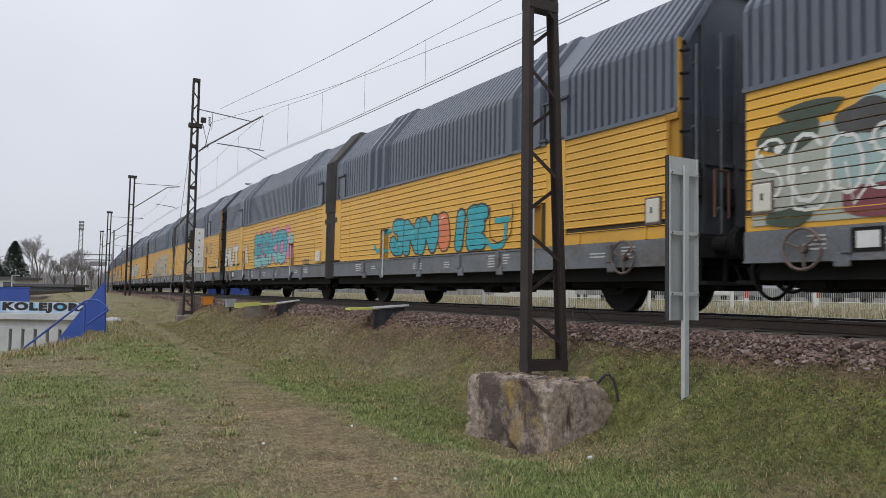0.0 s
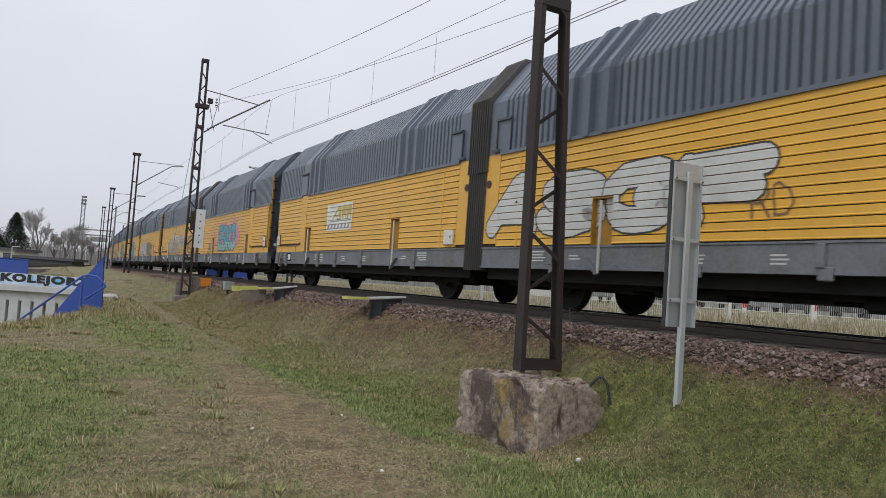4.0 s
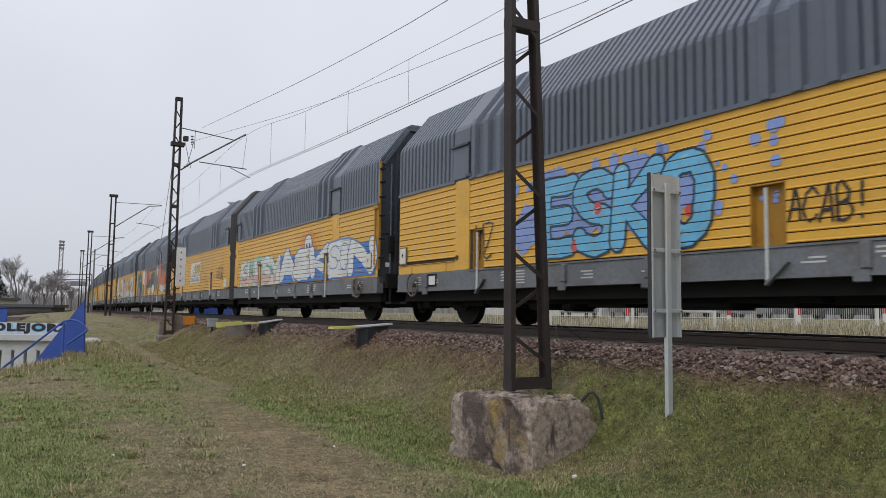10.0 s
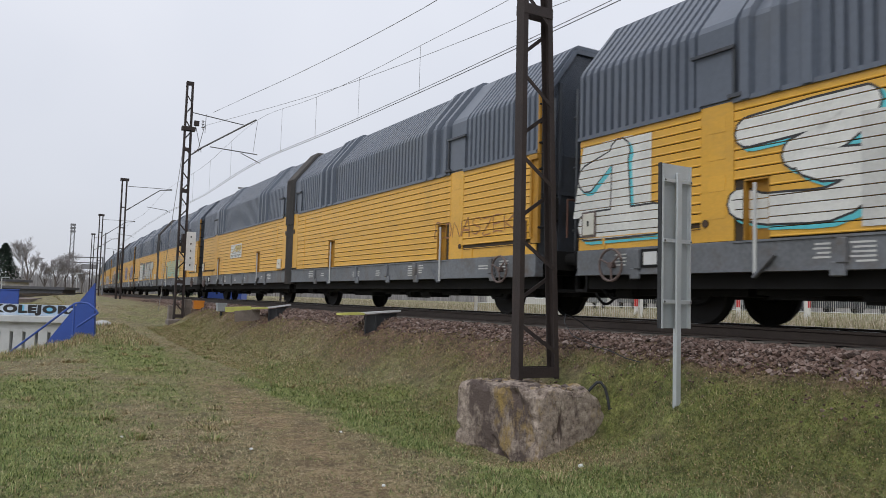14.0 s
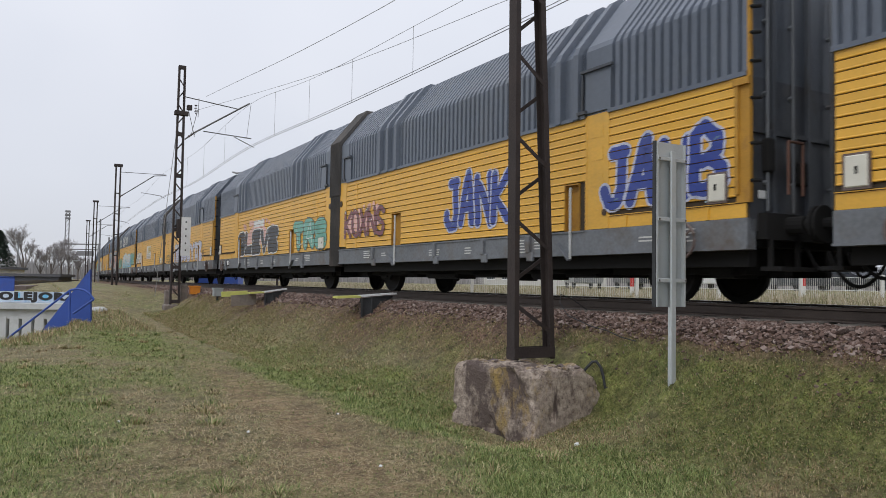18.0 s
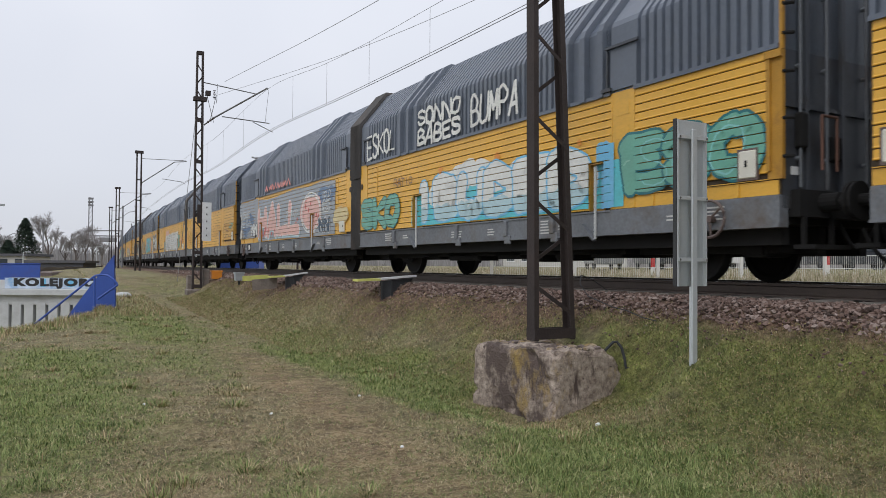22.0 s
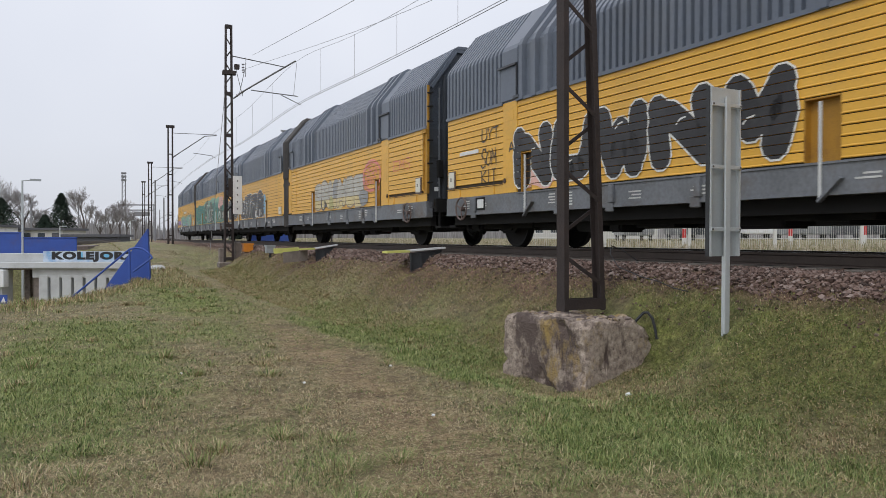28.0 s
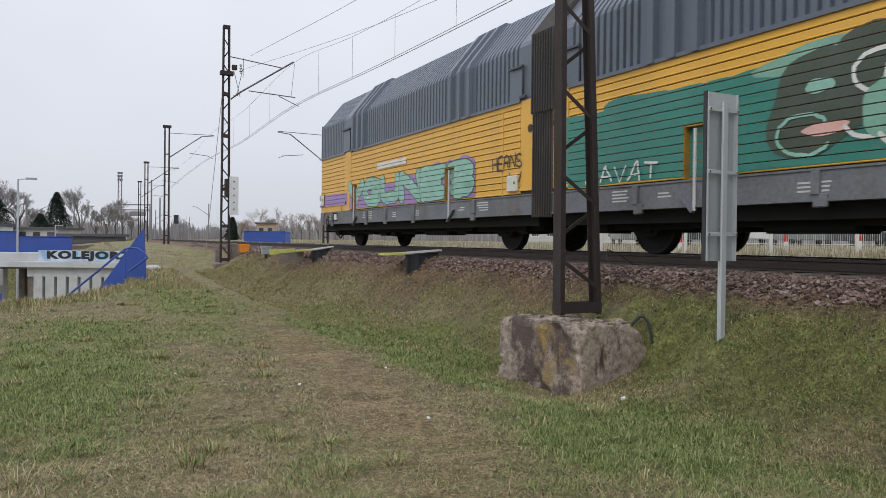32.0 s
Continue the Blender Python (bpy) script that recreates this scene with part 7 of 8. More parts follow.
# ---- street lamps, masts and signals beyond ----
def street_lamp(x, y, z0, z1, reach):
    t = thing("street_lamp", pose(x, y, z0), "slim grey street lamp with one arm", "street lamp", "street lamps")
    bm = bmesh.new()
    tube(bm, (0, 0, 0), (0, 0, z1 - z0), 0.07, 8, 0.045)
    part("pole", bm, M_SIGNBAR, t)
    bm = bmesh.new()
    tube(bm, (0, 0, z1 - z0), (reach * 0.88, -reach * 0.46, z1 - z0 + 0.03), 0.03, 6)
    part("arm", bm, M_SIGNBAR, t)
    bm = bmesh.new()
    box(bm, reach * 0.5, reach * 0.5 + 0.5, -0.35, -0.2, z1 - z0 - 0.02, z1 - z0 + 0.08)
    part("lantern", bm, M_SIGN, t)


street_lamp(-1.49, 43.6, -2.6, 4.6, 0.7)
street_lamp(-6.6, 70, 0.5, 5.6, 0.9)
street_lamp(0.39, 90, 1.2, 2.9, 0.4)
street_lamp(9.8, 120, 1.2, 4.2, 0.5)


def plain_mast(x, y, z0, z1, r=0.11, arm=0.0, mat=None):
    t = thing("distant_mast", pose(x, y, z0), "slim grey mast far along the line", "mast", "distant masts")
    bm = bmesh.new()
    tube(bm, (0, 0, 0), (0, 0, z1 - z0), r, 6, r * 0.8)
    part("pole", bm, mat or M_FARSTEEL, t)
    if arm:
        bm = bmesh.new()
        tube(bm, (0, 0, z1 - z0 - 2.2), (arm * 0.75, 0, z1 - z0 - 0.7), 0.05, 6)
        tube(bm, (arm * 0.75, 0, z1 - z0 - 0.7), (arm, 0, z1 - z0 - 0.6), 0.05, 6)
        part("arm", bm, mat or M_FARSTEEL, t)
    return t


M_FARSTEEL = material("far_grey_steel", (0.22, 0.22, 0.23), 0.7, 0.1, vary=0.1)
for x, y, z1, arm in ((11.8, 106.7, 9.4, 0), (14.1, 116.8, 7.6, 0), (8.3, 153.6, 7.0, 0), (12.2, 174.2, 8.9, 0), (18.6, 170.9, 8.9, 0), (22, 190, 8.4, 3), (26, 215, 8.2, 3), (17.5, 205, 8.0, -3), (24, 240, 8.0, 0), (30, 260, 8.2, 3), (27, 150, 8.4, -3), (36, 230, 8.0, -3), (3.4, 140, 7.5, 3), (-3.0, 118, 6.5, 3)):
    plain_mast(x, y, 1.0, z1, 0.12, arm)
gantry = thing("signal_gantry", pose(12.2, 174.2, 0, 0, 0, -27.3), "grey steel gantry spanning far tracks", "gantry")
for z in (8.7, 7.6):
    slab_part("beam", 0, 7.2, -0.15, 0.15, z - 0.12, z + 0.12, M_FARSTEEL, gantry, "", 0)
slab_part("board", 3.0, 6.4, -0.2, 0.0, 6.3, 7.3, M_FARSTEEL, gantry, "", 0)
signal = thing("railway_signal", pose(17.6, 125.6, 1.0), "black-headed railway signal on a post", "signal")
bm = bmesh.new()
tube(bm, (0, 0, 0), (0, 0, 3.2), 0.08, 6)
part("post", bm, M_FARSTEEL, signal)
slab_part("head", -0.35, 0.35, -0.2, 0.2, 3.0, 4.4, M_DARK, signal)
tower = thing("radio_tower", pose(21, 282.4, 0), "tall pale lattice radio tower far off", "tower")
for dx, dy in ((-0.7, -0.7), (0.7, -0.7), (0.7, 0.7), (-0.7, 0.7)):
    bm = bmesh.new()
    tube(bm, (dx, dy, 0), (dx * 0.7, dy * 0.7, 23.5), 0.13, 6)
    part("leg", bm, M_FARSTEEL, tower)
for k in range(14):
    bm = bmesh.new()
    s0, s1 = 0.7 - 0.018 * k, 0.7 - 0.018 * (k + 1)
    tube(bm, (-s0, -s0, 1 + 1.6 * k), (s1, -s1, 2.6 + 1.6 * k), 0.07, 5)
    part("brace", bm, M_FARSTEEL, tower)
for z in (21.4, 22.6, 23.7):
    slab_part("antenna", -0.8, 0.8, -0.8, 0.8, z, z + 0.6, M_FARSTEEL, tower, "", 0)

# far track to the left
bm = bmesh.new()
v = [bm.verts.new(p) for p in ((-2.2, 46.6, 1.24), (1.6, 46.6, 1.24), (13.6, 139.7, 1.24), (9.8, 139.7, 1.24))]
bm.faces.new(v)
g = bmesh.ops.extrude_face_region(bm, geom=bm.faces[:])["geom"]
for e in g:
    if isinstance(e, bmesh.types.BMVert):
        e.co.z = 0.9
tagged(part("far_ballast", bm, M_STONE), "brown ballast bed of a second line", "ballast", kind="structure")
for off in (-0.75, 0.75):
    bm = bmesh.new()
    bar(bm, Vector((-0.35 + off, 46.6, 1.33)), Vector((11.7 + off, 139.7, 1.33)), 0.09, 0.18)
    tagged(part("far_rail", bm, M_RAIL), "rusty rail of a second line joining from the left", "rail", kind="structure")

# ---- buildings ----
def low_building(x, y, wx, wy, h, rz, mat, roof, label, windows=4, z=0.9):
    t = thing("low_building", pose(x, y, z, 0, 0, rz), label, "building", "distant buildings")
    slab_part("wall", -wx / 2, wx / 2, -wy / 2, wy / 2, 0, h, mat, t, "", 0)
    slab_part("roof", -wx / 2 - 0.3, wx / 2 + 0.3, -wy / 2 - 0.3, wy / 2 + 0.3, h, h + 0.3, roof, t, "", 0)
    for k in range(windows):
        w = wx / windows
        win = slab_part("window", -wx / 2 + w * (k + 0.25), -wx / 2 + w * (k + 0.75), -wy / 2 - 0.04, -wy / 2, h * 0.4, h * 0.8, M_WINDOW, t, "", 0)
        slab_part("frame", -wx / 2 + w * (k + 0.22), -wx / 2 + w * (k + 0.78), -wy / 2 - 0.05, -wy / 2 - 0.041, h * 0.36, h * 0.4, M_WHITE, win, "", 0)


M_WINDOW = material("dark_window_glass", (0.05, 0.06, 0.07), 0.15, vary=0.1)
M_RENDER = material("pale_render", (0.50, 0.49, 0.46), 0.9, vary=0.12, scale=1)
M_ROOF = material("dark_roof_felt", (0.10, 0.10, 0.11), 0.9, vary=0.2)
M_BRICKRED = material("orange_brown_render", (0.46, 0.33, 0.25), 0.9, vary=0.15)
low_building(-1.0, 108, 7, 6, 1.7, -27, M_RENDER, M_ROOF, "low pale flat-roofed building beyond the bridge", 4)
low_building(4.0, 98, 7, 4, 0.9, -24, M_ROOF, M_ROOF, "long low dark shed wall beside the line", 0)
low_building(-9, 104, 8, 6, 2.0, -27, M_WHITE, M_ROOF, "white low building behind the trees", 5)
low_building(36, 141, 3.2, 4, 3.6, -20, M_BRICKRED, M_ROOF, "orange-brown small building behind bare bushes", 2)
low_building(120, 150, 30, 10, 4.2, -45, M_RENDER, M_ROOF, "pale commercial building far behind the car park", 8, 1.5)
shed = thing("blue_container", pose(15.1, 59.8, 1.0, 0, 0, -27), "bright blue flat metal container beside the track", "container")
slab_part("body", -1.65, 1.65, 0, 2.2, 0, 1.3, M_BLUE, shed)
slab_part("roof_edge", -1.7, 1.7, -0.05, 2.25, 1.3, 1.36, M_BLUE, shed)

# ---- right: fence, barrier posts, cars behind the track ----
M_FENCE = material("white_fence_wire", (0.66, 0.66, 0.63), 0.6, vary=0.1)
M_REDPAINT = material("red_barrier_paint", (0.50, 0.03, 0.03), 0.5, vary=0.1)
f0, f1 = Vector((14.2, 21.75, 0)), Vector((34.0, 10.35, 0))
length = (f1 - f0).length
way2 = (f1 - f0).normalized()
panel_fence = thing("mesh_fence", Matrix.Translation(f0) @ pose(0, 0, 0, 0, 0, math.degrees(math.atan2(way2.y, way2.x))), "white wire-mesh fence with square posts", "fence")
n_bays = 8
bay = length / n_bays
for k in range(n_bays + 1):
    slab_part("fence_post", k * bay - 0.05, k * bay + 0.05, -0.05, 0.05, 1.0, 2.32, M_FENCE, panel_fence, "", 0.006)
wires = bmesh.new()
for j in range(int(bay / 0.075)):
    tube(wires, (0.06 + j * 0.075, 0, 1.25), (0.06 + j * 0.075, 0, 2.22), 0.006, 3)
for z in (1.3, 1.75, 2.2):
    tube(wires, (0.05, 0, z), (bay - 0.05, 0, z), 0.009, 4)
wire_mesh = mesh_of("wire_panel", wires, M_FENCE)
for k in range(n_bays):
    part("wire_panel", wire_mesh, None, panel_fence, "", "stuff").location = (k * bay, 0, 0)
for k, (x, y) in enumerate(((26.0, 20.3), (28.4, 18.8), (31.5, 17.0), (22.5, 22.5))):
    t = thing("barrier_post", pose(x, y, height(x, y)), "red and white banded barrier post", "post", "barrier posts")
    for j in range(4):
        bm = bmesh.new()
        tube(bm, (0, 0, j * 0.36), (0, 0, j * 0.36 + 0.36), 0.085, 10)
        part("band", bm, M_REDPAINT if j % 2 else M_FENCE, t)


def parked_car(x, y, rz, mat, label):
    t = thing("parked_car", pose(x, y, height(x, y) + 0.02, 0, 0, rz), label, "car", "cars in the car park")
    bm = bmesh.new()
    prof = [(-2.1, 0.3), (-2.15, 0.75), (-1.9, 0.9), (-1.25, 0.95), (-0.6, 1.42), (0.75, 1.45), (1.45, 1.0), (2.05, 0.88), (2.12, 0.4), (2.0, 0.3)]
    a, b = [bm.verts.new((px, -0.82, pz)) for px, pz in prof], [bm.verts.new((px, 0.82, pz)) for px, pz in prof]
    for k in range(len(prof)):
        bm.faces.new((a[k], a[(k + 1) % len(prof)], b[(k + 1) % len(prof)], b[k]))
    bm.faces.new(a)
    bm.faces.new(b)
    bevel(bm, 0.05, 2)
    part("body", bm, mat, t)
    for y0 in (-0.835, 0.822):
        bm = bmesh.new()
        q = [(-1.0, 0.98), (-0.55, 1.33), (0.68, 1.36), (1.15, 1.0)]
        f, g = [bm.verts.new((px, y0, pz)) for px, pz in q], [bm.verts.new((px, y0 + 0.013, pz)) for px, pz in q]
        bm.faces.new(f)
        bm.faces.new(g)
        part("side_window", bm, M_WINDOW, t)
    for px in (-1.35, 1.35):
        for py in (-0.78, 0.66):
            bm = bmesh.new()
            tube(bm, (px, py, 0.3), (px, py + 0.14, 0.3), 0.3, 16)
            part("wheel", bm, M_DARK, t)


M_CARWHITE = material("white_car_paint", (0.72, 0.73, 0.74), 0.3, vary=0.05)
M_CARGREY = material("grey_car_paint", (0.20, 0.21, 0.22), 0.3, vary=0.08)
M_CARDARK = material("dark_car_paint", (0.04, 0.045, 0.055), 0.3, vary=0.08)
for k in range(12):
    p = Vector((30.0, 34.0)) + Vector((2.55, -1.75)) * k
    parked_car(p.x, p.y, 58 + 3 * (k % 3), (M_CARGREY, M_CARDARK, M_CARWHITE, M_CARGREY, M_CARDARK, M_CARDARK)[k % 6], ("grey", "dark", "white", "grey", "dark", "dark")[k % 6] + " car parked behind the fence")


# ---- trees ----
def bare_tree(x, y, z, high, spread, seed, label, levels=5, trunk=0.16, name="bare_tree", twig=None):
    rnd = random.Random(seed)
    t = thing(name, pose(x, y, z), label, "tree", "bare trees")
    bm_t, bm_c = bmesh.new(), bmesh.new()

    def grow(p, d, length, r, level):
        q = p + d * length
        tube(bm_t if level < 2 else bm_c, p, q, max(r, 0.011), 6 if level < 2 else 3, max(r * 0.7, 0.008))
        if level == levels:
            return
        for k in range(3 if level == 0 else rnd.randint(3, 4)):
            turn = Vector((rnd.uniform(-1, 1), rnd.uniform(-1, 1), rnd.uniform(-0.1, 0.85))) * spread * (0.8 if level < 2 else 0.95)
            grow(p.lerp(q, rnd.uniform(0.35, 1.0)), (d + turn).normalized(), length * rnd.uniform(0.6, 0.8), r * 0.56, level + 1)

    grow(Vector((0, 0, 0)), Vector((0, 0, 1)), high * 0.33, trunk, 0)
    part("trunk", bm_t, M_BARK, t)
    part("crown", bm_c, twig or M_TWIG, t, "leafless twigs")


M_BARK = material("grey_brown_bark", (0.13, 0.11, 0.10), 0.9, vary=0.2)
M_TWIG = material("bare_twigs", (0.27, 0.25, 0.245), 0.9, vary=0.2)
M_TANTWIG = material("tan_twigs", (0.36, 0.28, 0.235), 0.9, vary=0.2)
M_NEEDLE = tinted("dark_fir_needles", [(0.0, (0.012, 0.028, 0.018)), (0.6, (0.028, 0.05, 0.032)), (1.0, (0.05, 0.075, 0.045))])
for x, y, h, sp, seed, thick in ((4.3, 143.6, 11.6, 0.72, 1, 0.2), (8.4, 142, 9.2, 0.95, 2, 0.18), (10.2, 146, 8.4, 1.0, 3, 0.16), (7.2, 150, 8.0, 1.05, 6, 0.15), (11.8, 152, 7.0, 1.0, 9, 0.15), (-8.0, 150, 14.2, 0.8, 4, 0.3), (-12.5, 146, 14.5, 0.8, 5, 0.3), (-5.0, 152, 10.8, 0.9, 7, 0.25), (-3.2, 147, 8.0, 1.0, 8, 0.2), (-1.6, 152, 7.2, 1.05, 10, 0.15), (2.4, 155, 6.6, 1.05, 11, 0.15), (14.5, 165, 6.5, 1.0, 12, 0.14)):
    bare_tree(x, y, 1.0, h, sp, seed, "bare grey-brown tree beyond the railway yard", 6, thick)
for k in range(13):
    x = 33.0 + 1.6 * k
    bare_tree(x, 149 - 0.45 * k, 1.0, 6.2 + 2.4 * ((k * 7) % 5) / 5, 1.0, 30 + k, "bare brown bushy tree in a hedge beyond the line", 5, 0.1, "bare_bush", M_TANTWIG)


def fir(x, y, z, high, wide, seed, label):
    rnd = random.Random(seed)
    t = thing("fir_tree", pose(x, y, z), label, "tree", "evergreen trees")
    bm = bmesh.new()
    tube(bm, (0, 0, 0), (0, 0, high * 0.95), 0.16, 6, 0.03)
    part("trunk", bm, M_BARK, t)
    verts, faces = [], []
    for k in range(5200):
        f = rnd.random() ** 0.8
        h = high * (0.08 + 0.92 * f)
        r = wide / 2 * (1 - f) ** 0.8 * rnd.uniform(0.45, 1.08)
        a = rnd.uniform(0, math.tau)
        r *= 1 + 0.5 * noise.noise((math.cos(a) * 1.5 + seed, math.sin(a) * 1.5, h * 0.9))
        c = Vector((r * math.cos(a), r * math.sin(a), h - 0.15 * r))
        out = Vector((math.cos(a), math.sin(a), rnd.uniform(-0.7, 0.05))) * rnd.uniform(0.25, 0.5)
        side = Vector((-math.sin(a), math.cos(a), rnd.uniform(-0.4, 0.4))) * rnd.uniform(0.08, 0.18)
        i = len(verts)
        verts += [c - side, c + side, c + out]
        faces.append((i, i + 1, i + 2))
    me = bpy.data.meshes.new("crown")
    me.from_pydata(verts, [], faces)
    me.materials.append(M_NEEDLE)
    part("crown", me, None, t, "dark green needles")


fir(0.87, 145.4, 1.5, 7.9, 5.4, 1, "dark green fir among bare trees")
fir(-1.6, 144, 1.0, 4.6, 4.6, 2, "small dark evergreen beside the fir")
fir(-8.2, 146, 1.0, 7.4, 7.5, 3, "broad dark evergreen by the low buildings")
fir(-11.5, 145, 1.0, 8.0, 7.5, 4, "broad dark evergreen by the low buildings")
fir(31.5, 150, 1.0, 5.0, 2.6, 5, "narrow dark evergreen in the hedge")

# far woods all round the horizon
rnd = random.Random(77)
verts, faces = [], []
for k in range(60000):
    a = rnd.uniform(-0.6, 2.2)
    r = rnd.uniform(240, 430)
    h = rnd.uniform(4.0, 9.0) * (0.8 + 0.3 * noise.noise((a * 14, 0, 1)) + 0.35 * noise.noise((a * 45, 0, 4)))
    c = Vector((r * math.sin(a), r * math.cos(a), 0.6))
    s = Vector((math.cos(a), -math.sin(a), 0)) * rnd.uniform(0.10, 0.32)
    lean = s * rnd.uniform(-5, 5)
    i = len(verts)
    verts += [c - s, c + s, c + s * 0.6 + lean * 0.6 + Vector((0, 0, h * 0.7)), c + lean + Vector((0, 0, h))]
    faces.append((i, i + 1, i + 2, i + 3))
M_WOODS = tinted("far_bare_woods", [(0.0, (0.20, 0.19, 0.19)), (0.5, (0.27, 0.26, 0.26)), (1.0, (0.35, 0.34, 0.34))])
scatter("far_woods", "grey-brown leafless woods along the horizon", "woods", verts, faces, M_WOODS)


# ---- grass, weeds and litter ----
def blades(name, label, mat, items):
    """items: place, height, width, bend direction, bend."""
    verts, faces = [], []
    for x, y, z, h, w, a, bend in items:
        ca, sa = math.cos(a), math.sin(a)
        i = len(verts)
        verts += [(x - sa * w, y + ca * w, z - 0.01), (x + sa * w, y - ca * w, z - 0.01), (x + ca * bend * 0.4 + sa * w * 0.7, y + sa * bend * 0.4 - ca * w * 0.7, z + h * 0.6), (x + ca * bend * 0.4 - sa * w * 0.7, y + sa * bend * 0.4 + ca * w * 0.7, z + h * 0.6), (x + ca * bend, y + sa * bend, z + h)]
        faces += [(i, i + 1, i + 2, i + 3), (i + 3, i + 2, i + 4)]
    return scatter(name, label, "grass", verts, faces, mat)


rnd = random.Random(21)
green, dry, weeds = [], [], []
for k in range(450000):
    a = radians(rnd.uniform(-8, 70))
    r = 3.0 * (46 / 3.0) ** (rnd.random() ** 0.95)
    x, y = r * math.sin(a), r * math.cos(a)
    s, u = along(x, y)
    if u < 1.9 or r > 27 and (u > 8 or y > lerp(x, CUTTING)) or (math.hypot(x - 6.2, y - 7.95) < 0.72):
        continue
    soil, lush, stony = cover(x, y)
    if rnd.random() < 0.15 * soil + (0.45 if s < 10 else 0.8) * stony * (1 - 0.6 * lush):
        continue
    z = height(x, y)
    wide = 0.0016 + 0.00036 * r
    turn = rnd.uniform(0, math.tau)
    patch = noise.noise((x * 2.2, y * 2.0, 31.0))
    if rnd.random() < 0.10 + 0.85 * lush + 0.12 * patch:
        h = rnd.uniform(0.012, 0.05) * (0.6 + 0.6 * lush) * (1 + 0.8 * patch) * (0.5 if u < 3.6 else 1.0)
        green.append((x, y, z, h, wide * 0.85, turn, rnd.uniform(0.01, 0.11)))
    else:
        h = rnd.uniform(0.006, 0.032) * (1.0 - 0.6 * soil) * (1 + 0.5 * patch)
        dry.append((x, y, z, h, wide * 0.75, turn, rnd.uniform(0.02, 0.13)))
# taller tufts; the first few stand out singly
TUFTS = [(1.75, 6.45, 0.15), (1.2, 6.3, 0.16), (0.95, 5.95, 0.18), (2.1, 6.05, 0.1), (2.35, 5.25, 0.1), (0.15, 5.9, 0.12), (2.35, 9.3, 0.12), (-0.3, 11.3, 0.16), (1.55, 9.7, 0.14), (1.4, 11.5, 0.15)]
for k in range(330):
    a = radians(rnd.uniform(-8, 68))
    r = rnd.uniform(4.0, 26)
    x, y = r * math.sin(a), r * math.cos(a)
    high = rnd.uniform(0.05, 0.12)
    if k < len(TUFTS):
        x, y, high = TUFTS[k]
        high *= 0.75
        r = math.hypot(x, y)
    s, u = along(x, y)
    if u < 3.0 or (math.hypot(x - 6.2, y - 7.95) < 0.75):
        continue
    soil, lush, stony = cover(x, y)
    if k >= len(TUFTS) and soil > 0.4 and rnd.random() < 0.9:
        continue
    straw = 0.35 if k < len(TUFTS) else (0.85 if rnd.random() < 0.45 else 0.15)
    for j in range(rnd.randint(30, 70) + (60 if k < len(TUFTS) else 0)):
        px, py = x + rnd.gauss(0, 0.075), y + rnd.gauss(0, 0.075)
        away = math.atan2(py - y, px - x) + rnd.uniform(-0.5, 0.5)
        (dry if rnd.random() < straw else green).append((px, py, height(px, py), high * rnd.uniform(0.4, 1.05), 0.0012 + 0.0003 * r, away, rnd.uniform(0.03, 0.15)))
# short growth on the bank
for k in range(120000):
    s = 1.0 + 32 * rnd.random() ** 1.5
    u = rnd.uniform(1.95, 4.3)
    p = spot(s, u, 0)
    if math.hypot(p.x - 6.2, p.y - 7.95) < 0.75:
        continue
    soil, lush, stony = cover(p.x, p.y)
    if s > 10 and u < 3.2 and rnd.random() < 0.55:
        continue
    if rnd.random() < 0.7 * (1 - lush) * ease((2.7 - u) / 0.7):
        continue
    (green if rnd.random() < 0.2 + 0.65 * lush else dry).append((p.x, p.y, height(p.x, p.y), rnd.uniform(0.008, 0.045), 0.0014 + 0.0003 * s, rnd.uniform(0, math.tau), rnd.uniform(0.01, 0.07)))
# long straw at the edge of the cutting and round the foot of the wing wall
for k in range(15000):
    x = rnd.uniform(-8, 3.4)
    y = lerp(x, CUTTING) + rnd.gauss(-0.5, 1.0)
    if k % 4 == 0:
        x, y = rnd.uniform(2.4, 4.6), rnd.uniform(25.5, 34)
    h = rnd.uniform(0.05, 0.24) * (0.5 + 0.6 * (noise.noise((x * 0.8, y * 0.8, 2)) + 0.5))
    if h > 0.02:
        (dry if rnd.random() < 0.65 else green).append((x, y, height(x, y), h, 0.007, rnd.uniform(0, math.tau), rnd.uniform(0.03, 0.2)))
M_BLADE = tinted("green_grass_blades", [(0.0, (0.045, 0.08, 0.02)), (0.4, (0.17, 0.225, 0.062)), (0.75, (0.275, 0.335, 0.12)), (1.0, (0.44, 0.42, 0.20))])
M_STRAW = tinted("dry_grass_blades", [(0.0, (0.09, 0.06, 0.03)), (0.3, (0.27, 0.19, 0.098)), (0.65, (0.46, 0.355, 0.195)), (1.0, (0.64, 0.53, 0.34))])
blades("green_grass", "short spring-green grass beside the path", M_BLADE, green)
blades("dry_grass", "short straw-coloured dead grass", M_STRAW, dry)

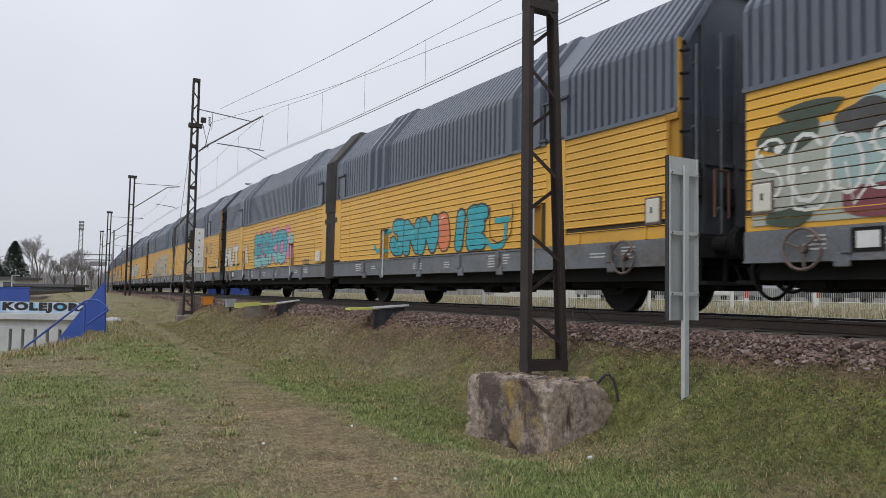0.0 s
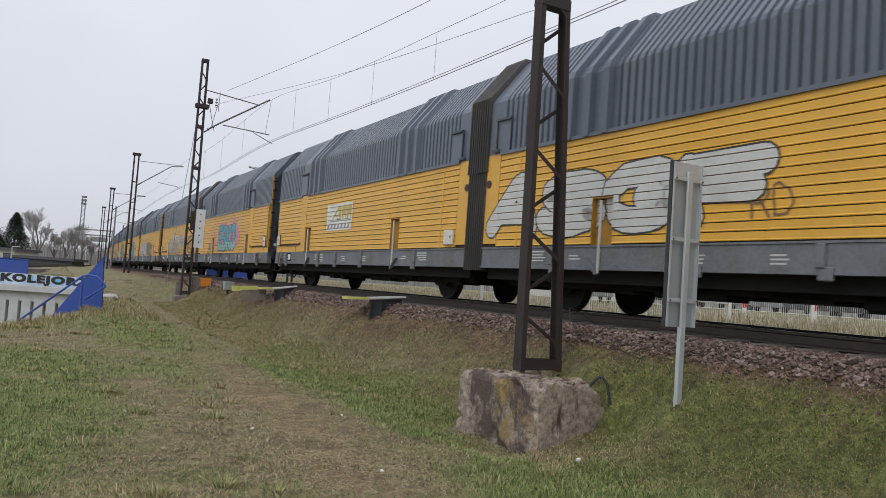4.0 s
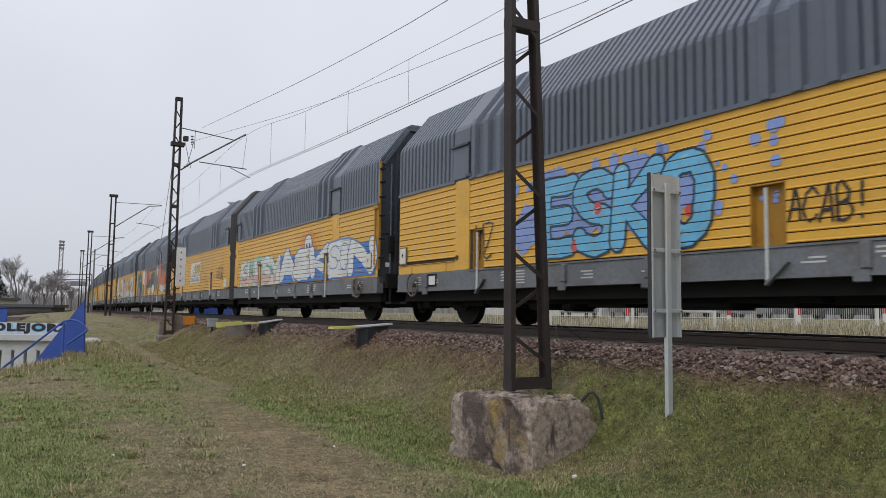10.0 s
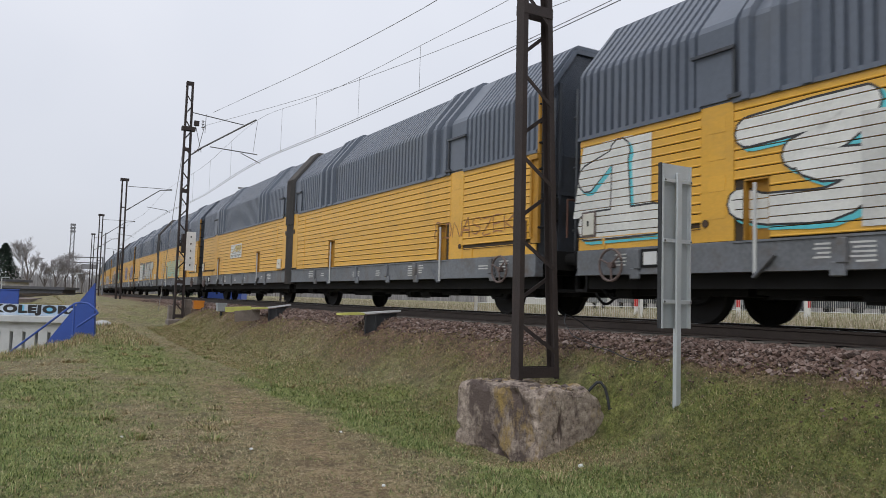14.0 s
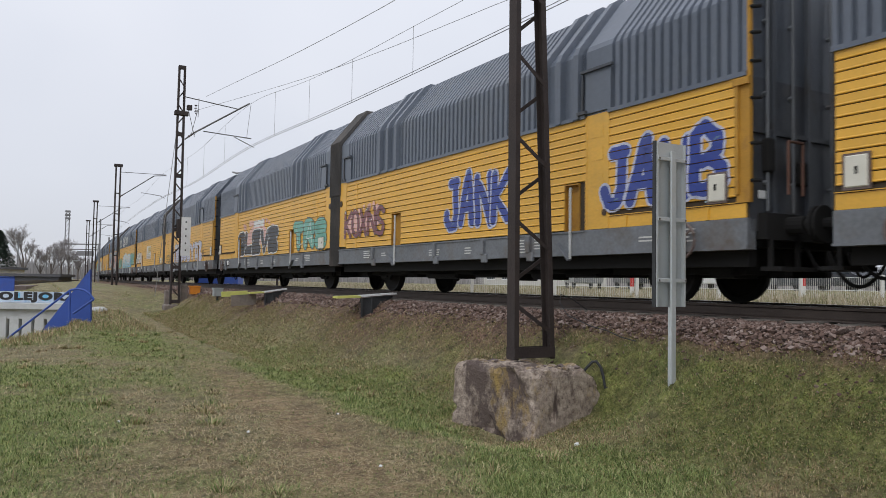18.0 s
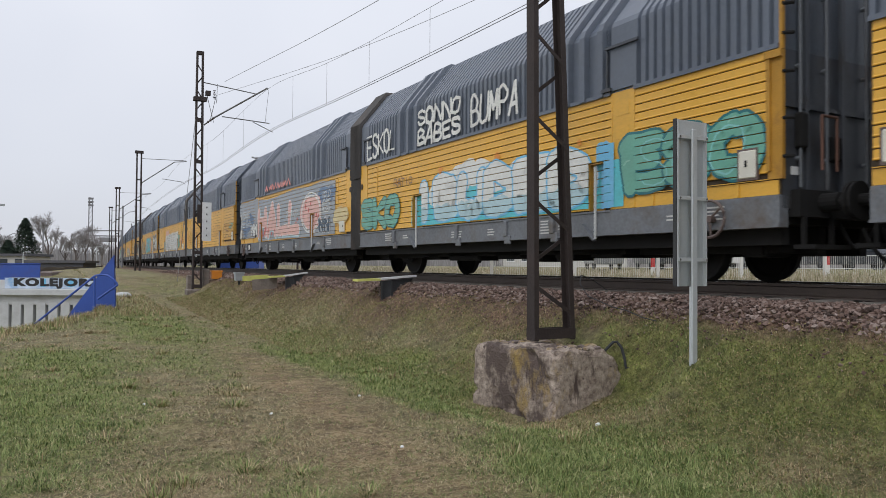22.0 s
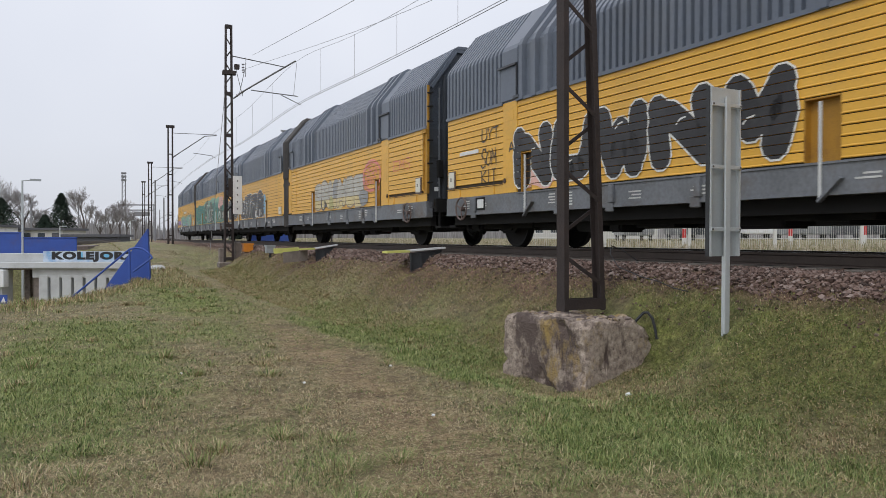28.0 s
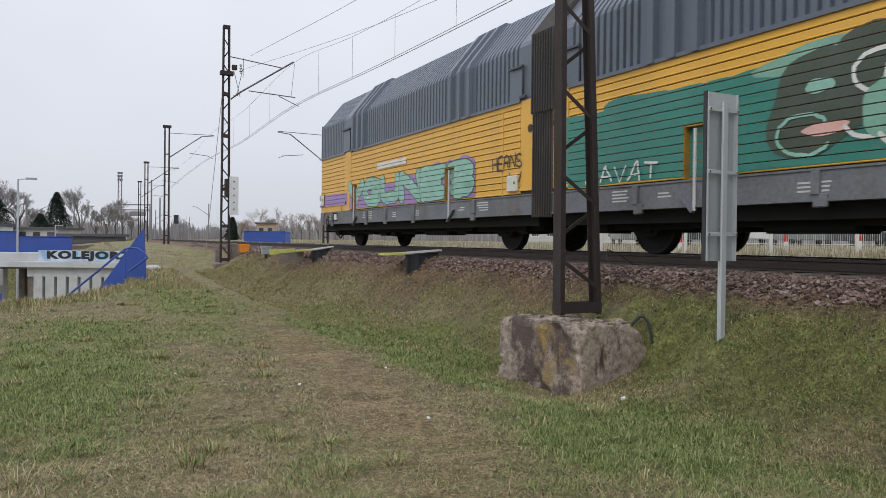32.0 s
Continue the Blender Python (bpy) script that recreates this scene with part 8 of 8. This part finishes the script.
# creeping weeds and moss cushions on the bank
verts, faces = [], []
for k in range(90000):
    s = 1.0 + 31 * rnd.random() ** 1.5
    u = rnd.choice((rnd.uniform(2.0, 3.4), rnd.uniform(2.2, 4.4)))
    p = spot(s, u, 0)
    if math.hypot(p.x - 6.2, p.y - 7.95) < 0.75:
        continue
    if noise.noise((p.x * 0.9, p.y * 0.9, 15.0)) < -0.45 * rnd.random():
        continue
    c = Vector((p.x, p.y, height(p.x, p.y) + rnd.uniform(0.004, 0.03)))
    r = rnd.uniform(0.004, 0.010) * (1 + s * 0.03)
    q = Euler((rnd.uniform(-0.9, 0.9), rnd.uniform(-0.9, 0.9), rnd.uniform(0, 6.3))).to_matrix()
    i = len(verts)
    verts += [c + q @ Vector(d) * r for d in ((-1, -0.2, 0), (0.1, -0.7, 0.15), (1.2, 0.05, 0), (0, 0.7, 0.15))]
    faces.append((i, i + 1, i + 2, i + 3))
M_WEED = tinted("creeping_weed_leaves", [(0.0, (0.08, 0.085, 0.022)), (0.4, (0.175, 0.195, 0.045)), (0.6, (0.27, 0.285, 0.07)), (0.68, (0.25, 0.165, 0.085)), (0.88, (0.36, 0.255, 0.135)), (1.0, (0.48, 0.38, 0.22))])
scatter("creeping_weeds", "low creeping weeds and moss on the stony bank", "weeds", verts, faces, M_WEED)

# tall pale grass beyond the track
reeds = []
for k in range(45000):
    s = rnd.uniform(2, 80)
    u = rnd.uniform(-16.0, -3.6)
    p = spot(s, u, 0)
    reeds.append((p.x, p.y, height(p.x, p.y), rnd.uniform(0.08, 0.36), 0.009, rnd.uniform(0, math.tau), rnd.uniform(0.02, 0.2)))
M_REED = tinted("pale_tall_grass", [(0.0, (0.18, 0.17, 0.09)), (0.3, (0.26, 0.25, 0.13)), (0.5, (0.40, 0.34, 0.25)), (1.0, (0.52, 0.46, 0.36))])
blades("pale_tall_grass", "tall bleached grass beyond the track", M_REED, reeds)

# pebbles and bits of litter on the path
for k, (x, y, r) in enumerate(((5.55, 6.35, 0.03), (2.6, 8.6, 0.02), (3.2, 6.4, 0.018), (4.0, 9.3, 0.02), (1.4, 9.9, 0.02), (-1.2, 16.0, 0.04))):
    bm = bmesh.new()
    bmesh.ops.create_icosphere(bm, subdivisions=2, radius=r)
    for v in bm.verts:
        v.co *= 1 + 0.35 * noise.noise(v.co * 60 + Vector((k, 0, 0)))
        v.co.z *= 0.75
    tagged(part("pebble", bm, M_WHITE), "small white stone lying in the grass", "stone", "white stones").location = (x, y, height(x, y) + r * 0.5)


motions()
